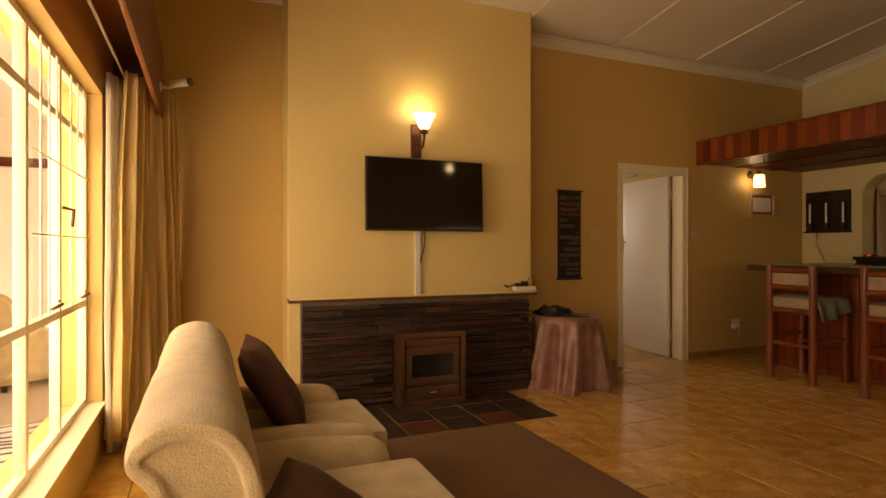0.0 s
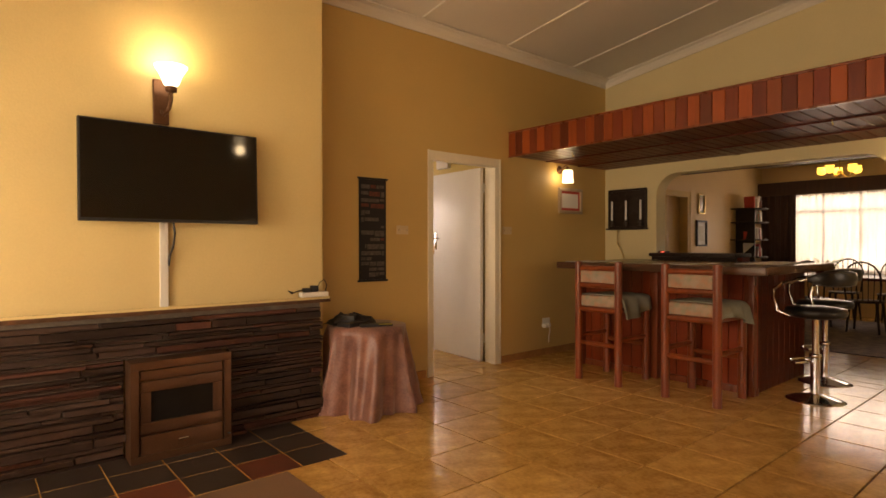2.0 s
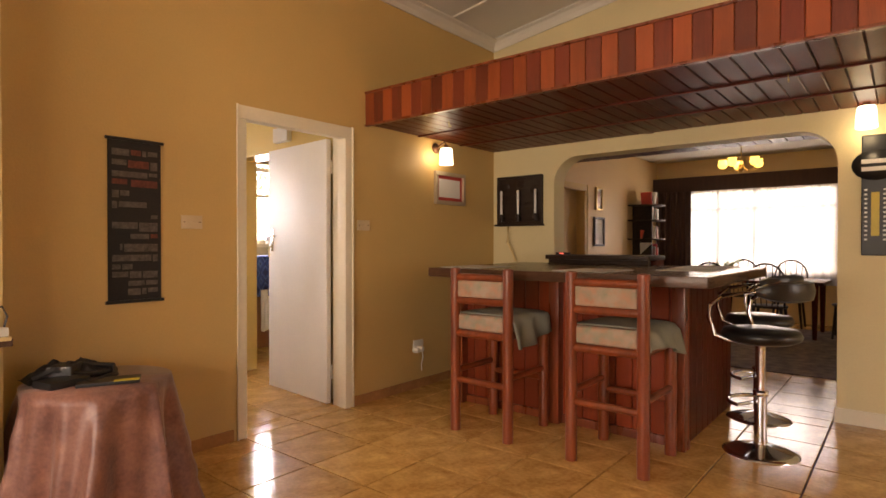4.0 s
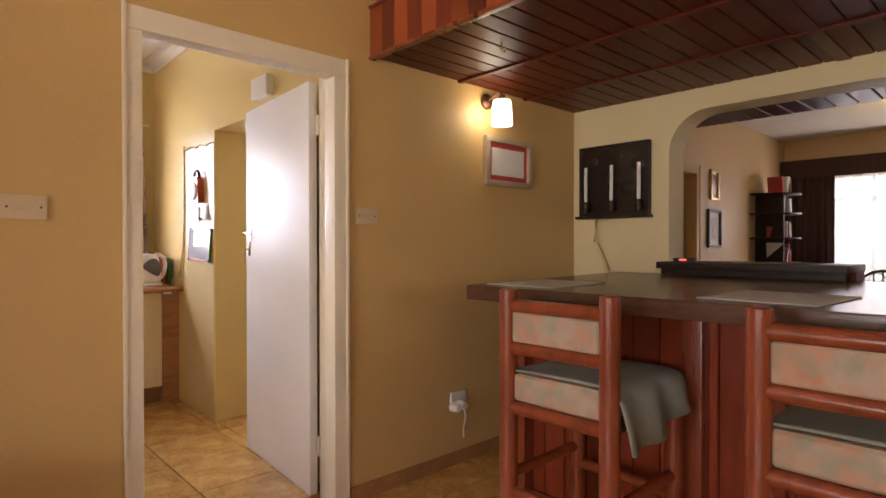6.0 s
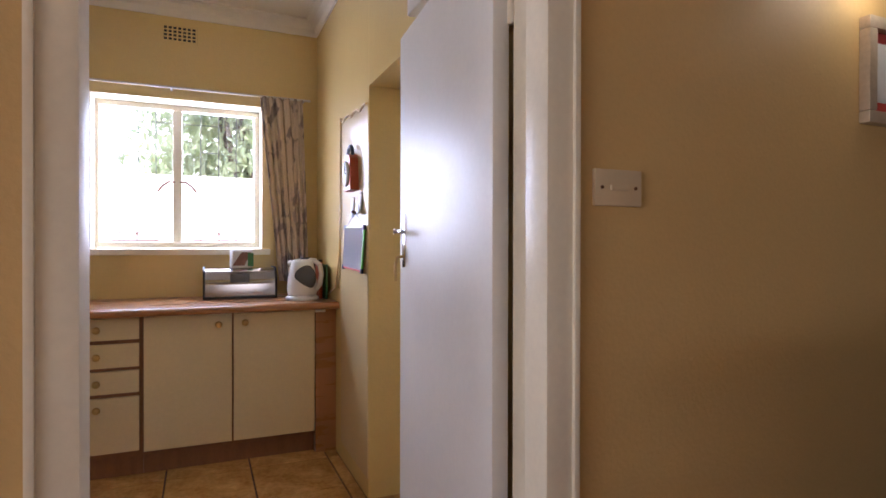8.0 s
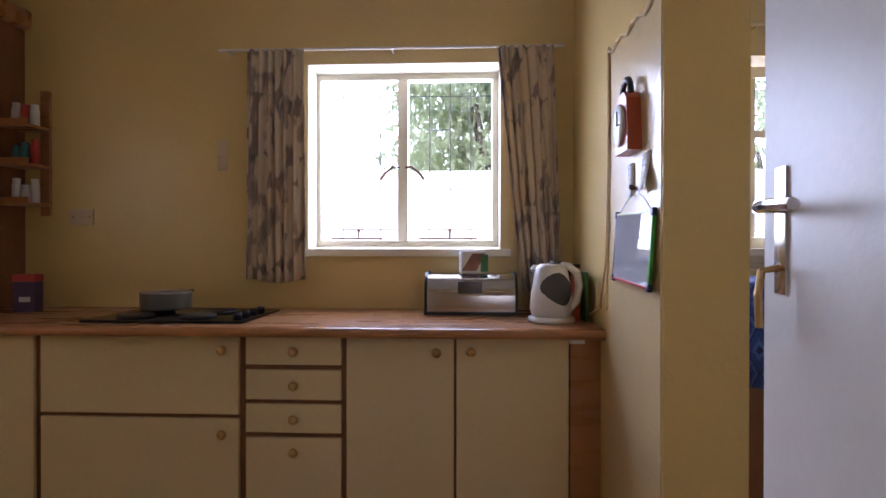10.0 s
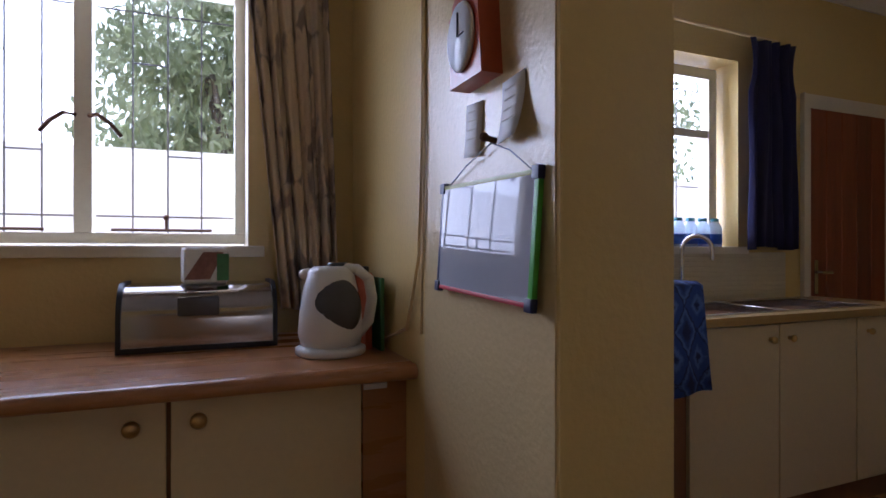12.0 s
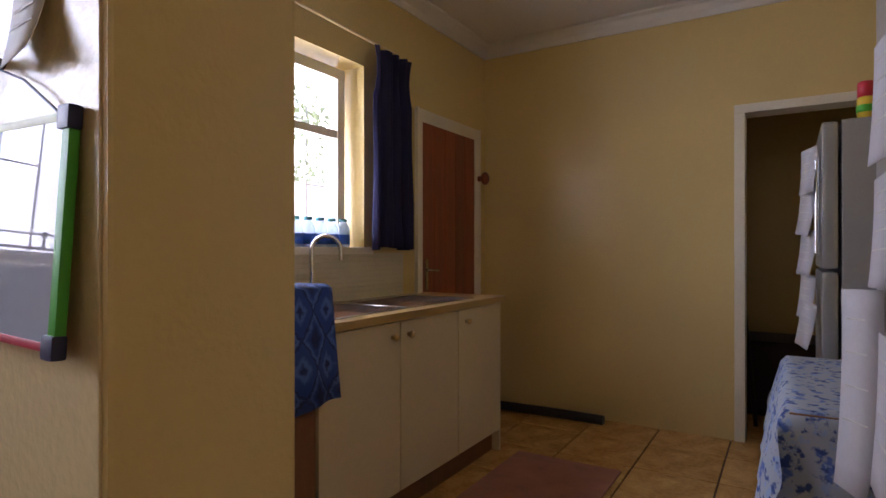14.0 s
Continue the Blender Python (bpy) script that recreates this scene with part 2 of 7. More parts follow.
# east wall with the rounded arch
AY0, AY1, AZ, AR = 1.77, 3.94, 2.03, 0.24
b = B()
TW = 0.2
box(b, XE, XE + TW, AY1, YN, 0, 3.6)
box(b, XE, XE + TW, YS, AY0, 0, 4.8)
prism(b, [(AY0, AZ), (AY1, AZ), (AY1, 3.6), (AY0, 3.8)], "x", XE, XE + TW)
for cy, a0 in ((AY1, 0), (AY0, 90)):
    s = -1 if cy == AY1 else 1
    prism(b, [(cy, AZ)] + [(cy + s * AR - s * AR * math.cos(radians(k * 10)), AZ - AR + AR * math.sin(radians(k * 10))) for k in range(10)], "x", XE, XE + TW)
solid("wall_east", b, M["archwall"], "pale cream wall with a wide rounded archway", "wall")
# chimney breast
BX0, BX1, BY = 0.71, 2.80, 4.27
b = B()
box(b, BX0, BX1, BY, YN - 0.002, 0, 3.5, 0.012)
solid("wall_breast", b, M["cream"], "cream painted chimney breast above the stone fireplace", "wall")
# ceilings
b = B()
prism(b, [(YN + 0.1, ceil_z(YN + 0.1)), (YS - 0.1, ceil_z(YS - 0.1)), (YS - 0.1, ceil_z(YS - 0.1) + 0.1), (YN + 0.1, ceil_z(YN + 0.1) + 0.1)], "x", XW - 0.2, XE + 0.1)
for x in (0.65, 1.75, 2.85, 3.95, 5.05, 6.13):
    prism(b, [(YN, ceil_z(YN) - 0.012), (YS, ceil_z(YS) - 0.012), (YS, ceil_z(YS) + 0.01), (YN, ceil_z(YN) + 0.01)], "x", x - 0.022, x + 0.022)
solid("ceiling", b, M["ceiling"], "white sloping ceiling boards with cover strips", "ceiling")
b = B()
box(b, KX0 - 0.2, SX1 + 0.2, YK, KN + 0.4, KC, KC + 0.1)
solid("ceiling_kitchen", b, M["ceiling"], "flat white kitchen ceiling", "ceiling")
DC = 2.66
b = B()
box(b, XE + TW, 12.6, -0.6, 5.2, DC, DC + 0.1)
solid("ceiling_dining", b, M["ceiling"], "flat white dining room ceiling", "ceiling")


def cornice(name, p, q, inward, size=0.085):
    """A coved strip along the top of a wall from p to q."""
    p, q, n = Vector(p), Vector(q), Vector(inward)
    bm = B()
    prof = [(0, 0), (size, 0), (size, -0.012)] + [(size * (1 - math.sin(radians(a))) + 0.012 * math.sin(radians(a)), -size * (1 - math.cos(radians(a))) - 0.012) for a in (30, 60, 90)] + [(0, -size - 0.012)]
    rings = [[bm.verts.new(e + n * u + Vector((0, 0, v))) for u, v in prof] for e in (p, q)]
    k = len(prof)
    for i in range(k):
        bm.faces.new((rings[0][i], rings[0][(i + 1) % k], rings[1][(i + 1) % k], rings[1][i]))
    bm.faces.new(rings[0][::-1])
    bm.faces.new(rings[1])
    bmesh.ops.recalc_face_normals(bm, faces=bm.faces[:])
    return solid(name, bm, M["ceiling"], "white coved plaster cornice", "cornice")


cornice("trim_cornice_north", (BX1, YN, H0), (XE, YN, H0), (0, -1, 0))
cornice("trim_cornice_east", (XE, YN, H0), (XE, YS, ceil_z(YS)), (-1, 0, 0))
cornice("trim_cornice_alcove", (XW, YN, H0), (BX0, YN, H0), (0, -1, 0))
cornice("trim_cornice_kitchen_north", (KX0, KN, KC), (KX1, KN, KC), (0, -1, 0))
cornice("trim_cornice_kitchen_east", (KX1, YK + 0.01, KC), (KX1, KN, KC), (-1, 0, 0))
cornice("trim_cornice_kitchen_south", (KX0, YK + 0.01, KC), (KX1, YK + 0.01, KC), (0, 1, 0))
cornice("trim_cornice_scullery_north", (SX0, SN, KC), (SX1, SN, KC), (0, -1, 0))
cornice("trim_cornice_scullery_east", (SX1, 5.05, KC), (SX1, SN, KC), (-1, 0, 0))

# kitchen and scullery outer wall with two windows
KW = (3.645, 4.66, 1.222, 2.197)
SW = (6.0, 7.25, 1.225, 2.26)

b = B()
T2 = KN + 0.28
T3 = SN + 0.2
for x0, x1, y0, y1 in ((KX0 - 0.2, KW[0], KN, T2), (KW[1], SX0, KN, T2), (SX0, SW[0], SN, T3), (SW[1], SX1 + 0.2, SN, T3)):
    box(b, x0, x1, y0, y1, 0, KC + 0.1)
for w, y0, y1 in ((KW, KN, T2), (SW, SN, T3)):
    box(b, w[0], w[1], y0, y1, 0, w[2])
    box(b, w[0], w[1], y0, y1, w[3], KC + 0.1)
solid("wall_kitchen_north", b, M["kitchen"], "glossy yellow painted kitchen wall with two windows", "wall")
# gap at y 5.2 to 6.2 is added to let the west fill in
b = B()
for y0, y1, z0, z1 in ((YK, 5.2, 0, KC), (6.2, KN, 0, KC), (5.2, 6.2, 0, 1.3), (5.2, 6.2, 2.2, KC)):
    box(b, KX0 - 0.2, KX0, y0, y1, z0, z1)
solid("wall_kitchen_west", b, M["kitchen"], "glossy yellow painted kitchen wall", "wall")
OY0, OY1, OZ = 5.38, 6.321, 2.03
b = B()
box(b, KX1, SX0, OY1, KN, 0, KC, 0.006)
box(b, KX1, SX0, YK + 0.004, OY0, 0, KC)
box(b, KX1, SX0, OY0, OY1, OZ, KC)
solid("wall_kitchen_east", b, M["kitchen"], "glossy yellow wall stub beside the scullery opening", "wall")
PD0, PD1, PDZ = 5.3, 6.03, 2.07
b = B()
box(b, SX1, SX1 + 0.15, PD1, SN, 0, KC)
box(b, SX1, SX1 + 0.15, 5.01, PD0, 0, KC)
box(b, SX1, SX1 + 0.15, PD0, PD1, PDZ, KC)
solid("wall_scullery_east", b, M["kitchen"], "glossy yellow scullery wall with a pantry doorway", "wall")
b = B()
box(b, SX0, SX1, 5.01, 5.05, 0, KC)
solid("wall_scullery_south", b, M["kitchen"], "glossy yellow scullery wall behind the refrigerator", "wall")
# pantry behind the doorway
b = B()
box(b, SX1 + 1.3, SX1 + 1.4, PD0 - 0.18, PD1 + 0.4, 0, KC)
box(b, SX1 + 0.15, SX1 + 1.4, PD0 - 0.28, PD0 - 0.18, 0, KC)
box(b, SX1 + 0.15, SX1 + 1.4, PD1 + 0.4, PD1 + 0.5, 0, KC)
box(b, SX1 + 0.15, SX1 + 1.4, PD0 - 0.18, PD1 + 0.4, KC, KC + 0.1)
solid("wall_pantry", b, M["kitchen"], "dim yellow pantry walls", "wall")

# dining room beyond the arch
DN, DE = 4.86, 12.35
NDX0, NDX1 = 8.75, 9.45
b = B()
box(b, XE + TW, NDX0, DN, DN + 0.15, 0, DC)
box(b, NDX1, DE + 0.2, DN, DN + 0.15, 0, DC)
box(b, NDX0, NDX1, DN, DN + 0.15, 2.0, DC)
box(b, NDX0, NDX1, DN + 0.12, DN + 0.15, 0, 2.0)
solid("wall_dining_north", b, M["tan"], "cream dining room wall with a doorway", "wall")
DW = (2.2, 4.36, 0.75, 2.15)
b = B()
box(b, DE, DE + 0.2, DW[1], DN, 0, DC)
box(b, DE, DE + 0.2, -0.6, DW[0], 0, DC)
box(b, DE, DE + 0.2, DW[0], DW[1], 0, DW[2])
box(b, DE, DE + 0.2, DW[0], DW[1], DW[3], DC)
solid("wall_dining_east", b, M["tan"], "cream dining room wall with a wide window", "wall")
b = B()
box(b, XE + TW, DE + 0.2, -0.7, -0.6, 0, DC)
solid("wall_dining_south", b, M["archwall"], "cream dining room wall", "wall")

# floors: bed of grout, with the tiles on it
b = B()
box(b, XW - 0.2, DE + 0.2, YS - 0.2, SN + 0.2, -0.2, -0.003)
FLOOR = solid("floor", b, M["grout"], "grouted floor bed under glazed ochre tiles", "floor")
b = B()
box(b, -60, 80, -60, 90, -0.6, -0.22)
solid("ground", b, M["ground"], "dry lawn around the house", "ground")

# skirting tiles
b = B()
for x0, x1 in ((BX1 + 0.02, DX0 - 0.06), (DX1 + 0.06, XE)):
    box(b, x0, x1, YN - 0.012, YN, 0, 0.08, 0.003)
box(b, XW, XW + 0.012, WY1, YN, 0, 0.08, 0.003)
box(b, XW, BX0, YN - 0.012, YN, 0, 0.08, 0.003)
box(b, XE - 0.012, XE, AY1, YN - 0.012, 0, 0.08, 0.003)
solid("baseboard", b, M["skirt"], "low glazed brown tile skirting", "skirting")
b = B()
box(b, XE - 0.014, XE, 0.2, AY0, 0, 0.11, 0.004)
box(b, XE - 0.014, XE + TW + 0.01, AY0 - 0.001, AY0 + 0.012, 0, 0.11, 0.004)
solid("baseboard_arch", b, M["steel_cream"], "cream painted skirting at the arch pier", "skirting")

# ---------------- kitchen doorway frame and door ----------------
def door_frame(name, x0, x1, top, y0, y1, mt, label):
    th = thing(name, label, "door frame", kind="structure")
    ym = y0 + 0.085 if y1 - y0 > 0.12 else y1
    for nm, a, bb, c, d, ya, yb in (("jamb", x0 - 0.030, x0 + 0.03, 0, top - 0.031, y0, ym), ("jamb", x1 - 0.027, x1 + 0.045, 0, top - 0.031, y0, ym), ("head", x0 - 0.030, x1 + 0.045, top - 0.03, top + 0.055, y0, ym), ("rebate", x0 - 0.012, x0 + 0.008, 0, top, ym, y1), ("rebate", x1 - 0.012, x1 + 0.045, 0, top, ym, y1)):
        if yb - ya < 0.01:
            continue
        bm = B()
        box(bm, a, bb, ya, yb, c, d, 0.006)
        part(nm, bm, mt, th)
    for a in (x0 - 0.038, x1 + 0.036):
        bm = B()
        box(bm, a, a + 0.014, y0 - 0.008, y0 + 0.004, 0, top + 0.058, 0.004)
        part("edge_bead", bm, mt, th)
    return th


door_frame("door_frame_kitchen", DX0, DX1, DTOP, YN - 0.012, YK + 0.012, M["steel_cream"], "cream enamelled steel door frame of the kitchen")

# ================= living room =================
W = M
MORE = dict(
    slate=mat("dark_slate_stone", (0.046, 0.026, 0.019), 0.5, 0.45, 5, 40, 0.006, rnd=0.5),
    slate_red=mat("rusty_slate_stone", (0.075, 0.028, 0.019), 0.5, 0.4, 5, 40, 0.006, rnd=0.4),
    mortar=mat("dark_mortar", (0.16, 0.13, 0.10), 0.9, 0.3, 12, 70, 0.004),
    bronze=mat("bronze_steel_stove", (0.15, 0.075, 0.042), 0.36, 0.2, 8, 90, 0.001, metal=0.7),
    sootglass=mat("sooty_stove_glass", (0.012, 0.010, 0.009), 0.12, 0.3, 5, 30, 0),
    hearth_dark=mat("dark_quarry_tile", (0.035, 0.024, 0.019), 0.5, 0.3, 6, 60, 0.002),
    hearth_red=mat("red_quarry_tile", (0.12, 0.034, 0.020), 0.5, 0.3, 6, 60, 0.002),
    screen=mat("black_gloss_screen", (0.006, 0.006, 0.006), 0.06, 0.1, 3, 60, 0),
    fabric=mat("cream_boucle_fabric", (0.62, 0.50, 0.31), 0.95, 0.22, 9, 170, 0.014, sheen=0.4),
    pillow=mat("brown_satin_cushion", (0.075, 0.024, 0.020), 0.55, 0.35, 9, 90, 0.003),
    rug=mat("brown_carpet", (0.19, 0.105, 0.06), 0.95, 0.14, 3, 300, 0.004),
    curtain=mat("gold_striped_curtain", (0.82, 0.69, 0.38), 0.6, 0.16, 2, 40, 0.001, stretch=(8, 8, 0.6)),
    lining=mat("white_curtain_lining", (0.72, 0.68, 0.60), 0.8, 0.08, 4, 90, 0.001),
    pelmet=mat("brown_pelmet_board", (0.20, 0.065, 0.025), 0.5, 0.2, 3, 40, 0.001),
    pinkcloth=mat("dusty_pink_brocade", (0.20, 0.075, 0.055), 0.36, 0.3, 9, 60, 0.003, color2=(0.36, 0.165, 0.12), sheen=0.3),
    scroll=mat("black_printed_cloth", (0.018, 0.016, 0.016), 0.8, 0.3, 30, 120, 0.001),
    scrollprint=mat("faded_grey_print", (0.10, 0.085, 0.075), 0.85, 0.5, 40, 120, 0.001),
    scrollred=mat("faded_red_print", (0.14, 0.04, 0.03), 0.85, 0.4, 40, 120, 0.001),
    stoolwood=mat("orange_brown_turned_pole", (0.22, 0.046, 0.014), 0.3, 0.3, 4, 30, 0.001, stretch=(5, 5, 0.8), coat=0.3),
    floral=mat("faded_floral_upholstery", (0.30, 0.34, 0.22), 0.85, 0.15, 11, 150, 0.002, color2=(0.64, 0.30, 0.17)),
    greycloth=mat("grey_green_towel", (0.26, 0.27, 0.22), 0.95, 0.15, 6, 200, 0.003),
    slat_l=mat("light_red_wood_slat", (0.29, 0.060, 0.016), 0.35, 0.2, 4, 30, 0.001, stretch=(6, 6, 0.8), rnd=0.6, coat=0.2),
    slat_d=mat("dark_red_wood_slat", (0.15, 0.024, 0.010), 0.35, 0.25, 4, 30, 0.001, stretch=(6, 6, 0.8), rnd=0.5, coat=0.2),
    plank=mat("red_brown_bar_plank", (0.25, 0.042, 0.015), 0.32, 0.25, 4, 30, 0.001, stretch=(6, 6, 0.7), rnd=0.7, coat=0.2),
    mat_grey=mat("pale_grey_placemat", (0.60, 0.58, 0.53), 0.6, 0.1, 8, 150, 0.001),
    leather=mat("black_leatherette", (0.012, 0.011, 0.011), 0.3, 0.2, 10, 150, 0.001),
    silverframe=mat("champagne_picture_frame", (0.55, 0.45, 0.32), 0.35, 0.15, 9, 80, 0.001, metal=0.4),
    paper=mat("white_paper", (0.75, 0.74, 0.72), 0.7, 0.05, 6, 90, 0),
    redpaper=mat("red_mount_card", (0.48, 0.06, 0.05), 0.7, 0.08, 6, 90, 0),
    ivory=mat("ivory_switch_plastic", (0.60, 0.48, 0.30), 0.35, 0.04, 6, 90, 0),
    plastic=mat("white_plastic", (0.72, 0.70, 0.64), 0.35, 0.04, 6, 90, 0),
    opal=glow("lit_opal_glass", (1.0, 0.88, 0.60), 1.15),
    opal_up=glow("lit_frosted_bowl", (1.0, 0.92, 0.74), 1.35),
    amber=glow("lit_amber_glass", (1.0, 0.66, 0.10), 0.8),
    sheer=mat("sheer_net_curtain", (0.8, 0.78, 0.74), 0.9, 0.05, 6, 90, 0),
    dkcurtain=mat("brown_heavy_curtain", (0.06, 0.03, 0.022), 0.9, 0.25, 3, 60, 0.001, stretch=(8, 8, 0.6)),
    bark=mat("grey_bark", (0.10, 0.085, 0.07), 0.9, 0.3, 10, 60, 0.004),
    patterned=mat("patterned_dark_rug", (0.10, 0.065, 0.05), 0.95, 0.5, 9, 60, 0.002, color2=(0.25, 0.18, 0.13)),
    green=mat("green_leaf", (0.20, 0.23, 0.14), 0.3, 0.4, 12, 60, 0.001),
)
M.update(MORE)


def let_through(m, share, color):
    """Cloth or leaves that let part of the light shine through."""
    N, L = m.node_tree.nodes, m.node_tree.links
    out, bs = N["Material Output"], N["Principled BSDF"]
    tl, mx = N.new("ShaderNodeBsdfTranslucent"), N.new("ShaderNodeMixShader")
    tl.inputs[0].default_value = (*color, 1)
    mx.inputs[0].default_value = share
    L.new(bs.outputs[0], mx.inputs[1])
    L.new(tl.outputs[0], mx.inputs[2])
    L.new(mx.outputs[0], out.inputs[0])


let_through(M["curtain"], 0.5, (0.90, 0.74, 0.40))
let_through(M["lining"], 0.4, (0.8, 0.76, 0.68))
let_through(M["green"], 0.6, (0.58, 0.66, 0.40))


def frame_boxes(bm, x0, x1, z0, z1, y0, y1, w, bev=0.004):
    box(bm, x0, x1, y0, y1, z0, z0 + w, bev)
    box(bm, x0, x1, y0, y1, z1 - w, z1, bev)
    box(bm, x0, x0 + w, y0, y1, z0 + w, z1 - w, bev)
    box(bm, x1 - w, x1, y0, y1, z0 + w, z1 - w, bev)
    return bm


# --- fireplace ---
fp = thing("fireplace", "dark stacked slate fireplace surround with a cream edge", "fireplace", pose(0, 0, 0))
b = B()
box(b, 0.80, 1.50, 4.215, BY, 0, 0.815)
box(b, 2.10, 2.745, 4.215, BY, 0, 0.815)
box(b, 1.50, 2.10, 4.215, BY, 0.56, 0.815)
part("mortar_bed", b, M["mortar"], fp, smooth=None)
b = B()
box(b, BX0 - 0.005, BX1 + 0.01, 4.175, BY + 0.01, 0.818, 0.850, 0.004)
part("mantel", b, M["bartop"], fp, "thin dark mantel shelf")
b = B()
box(b, BX0, BX1 + 0.005, 4.172, 4.182, 0.842, 0.858, 0.003)
part("mantel_edge", b, M["cream"], fp)
rs = random.Random(7)
z, row = 0.0, 0
while z < 0.79:
    h = rs.choice((0.02, 0.026, 0.032, 0.04, 0.052))
    h = min(h, 0.812 - z)
    x = 0.80
    while x < 2.74:
        wd = rs.uniform(0.2, 0.75)
        x1 = min(x + wd, 2.745)
        if 2.745 - x1 < 0.06:
            x1 = 2.745
        spans = [(x, x1)]
        if z < 0.555 and x < 2.10 and x1 > 1.50:
            spans = [s for s in ((x, min(x1, 1.50)), (max(x, 2.10), x1)) if s[1] - s[0] > 0.02]
        for a, c in spans:
            b = B()
            box(b, a + 0.003, c - 0.003, 4.200 - rs.uniform(0, 0.04), 4.22, z + 0.003, z + h - 0.003, 0.004, 1)
            tilt = rs.uniform(-0.006, 0.006)
            for v in b.verts:
                v.co.z += tilt * ((v.co.x - a) / max(0.05, c - a) - 0.5) + rs.uniform(-0.0025, 0.0025)
                if v.co.y < 4.21:
                    v.co.y += rs.uniform(-0.006, 0.004)
                    v.co.x += rs.uniform(-0.004, 0.004)
            part("stone", b, M["slate_red"] if rs.random() < 0.2 else M["slate"], fp, smooth=None)
        x = x1
    z += h

# --- stove ---
st = thing("wood_stove", "bronze framed built-in wood stove with a sooty glass door", "stove", pose(0.1245, -0.105, 0) @ Matrix.Diagonal((0.917, 1, 1.012, 1)))
b = B()
box(b, 1.505, 2.095, 4.165, 4.315, 0.004, 0.56, 0.004)
part("casing", b, M["bronze"], st)
b = B()
frame_boxes(b, 1.50, 2.10, 0.005, 0.565, 4.135, 4.20, 0.045)
part("frame", b, M["bronze"], st)
b = B()
box(b, 1.545, 2.055, 4.17, 4.268, 0.05, 0.52)
part("firebox", b, M["black"], st)
b = B()
frame_boxes(b, 1.555, 2.045, 0.165, 0.455, 4.145, 4.168, 0.06, 0.006)
dr = part("door", b, M["bronze"], st)
b = B()
box(b, 1.612, 1.988, 4.155, 4.164, 0.222, 0.398)
part("glass", b, M["sootglass"], dr)
b = B()
box(b, 1.555, 2.045, 4.143, 4.168, 0.468, 0.515, 0.006)
part("vent_bar", b, M["bronze"], st)
b = B()
box(b, 1.555, 2.045, 4.143, 4.168, 0.028, 0.152, 0.006)
dw = part("ash_drawer", b, M["bronze"], st)
b = B()
rod(b, (1.77, 4.138, 0.105), (1.83, 4.138, 0.105), 0.006)
part("pull", b, M["chrome"], dw)
b = B()
rod(b, (2.072, 4.15, 0.09), (2.072, 4.10, 0.09), 0.008)
part("air_knob", b, M["chrome"], st)

# --- hearth tiles ---
hearth = thing("hearth", "hearth of dark and red quarry tiles before the stove", "hearth", kind="structure")
for i in range(6):
    for j in range(3):
        b = B()
        x0, y0 = 0.80 + i * 0.285, 3.42 + j * 0.262
        box(b, x0 + 0.002, x0 + 0.283, y0 + 0.002, y0 + 0.260, -0.002, 0.009, 0.002, 1)
        part("tile", b, M["hearth_red"] if i % 2 == 0 and j == 0 else M["hearth_dark"], hearth, smooth=None)

# --- television and its lead ---
tv = thing("television", "flat black wall-mounted television above the mantel", "television", pose(1.775, 4.19, 1.645, -2, 0, 0))
b = B()
box(b, -0.497, 0.497, -0.022, 0.018, -0.286, 0.286, 0.006)
part("casing", b, M["black"], tv)
b = B()
box(b, -0.487, 0.487, -0.0245, -0.021, -0.268, 0.276)
part("screen", b, M["screen"], tv, "glossy dark screen")
b = B()
box(b, -0.2, 0.2, 0.016, 0.072, -0.15, 0.15, 0.006)
part("wall_bracket", b, M["black"], tv)
b = B()
box(b, 1.705, 1.750, 4.245, BY, 0.852, 1.40, 0.004)
cd = solid("cable_conduit", b, M["plastic"], "cream plastic cable conduit running down to the mantel", "conduit", kind="thing")
b = B()
tube(b, [(1.775, 4.24, 1.38), (1.785, 4.235, 1.30), (1.775, 4.235, 1.22), (1.757, 4.24, 1.16), (1.752, 4.25, 1.10)], 0.006)
solid("television_cable", b, M["black"], "thin black cable hanging below the television", "cable", kind="thing", smooth=60)


# --- sconce over the television ---
sc = thing("wall_sconce", "antique brass wall sconce with a lit frosted bowl shade", "wall lamp", pose(1.715, BY, 2.09))
b = B()
box(b, -0.045, 0.045, -0.02, 0.0, -0.14, 0.13, 0.012, 3)
part("backplate", b, M["bronze"], sc)
b = B()
tube(b, [(0, -0.015, -0.06), (0.005, -0.06, -0.09), (0.02, -0.11, -0.06), (0.03, -0.12, 0.0), (0.03, -0.12, 0.05)], 0.011)
lathe(b, [(0.0, 0.03), (0.03, 0.04), (0.034, 0.065), (0.02, 0.075)], (0.03, -0.12, 0))
part("arm", b, M["bronze"], sc)
b = B()
lathe(b, [(0.028, 0.07), (0.045, 0.09), (0.058, 0.13), (0.085, 0.175), (0.092, 0.19), (0.087, 0.19), (0.054, 0.135), (0.035, 0.085)], (0.03, -0.12, 0), 28)
part("shade", b, M["opal_up"], sc, "lit frosted glass bowl")
bulb("sconce_light", (1.745, BY - 0.14, 2.32), 1.5, WARM, 0.05)

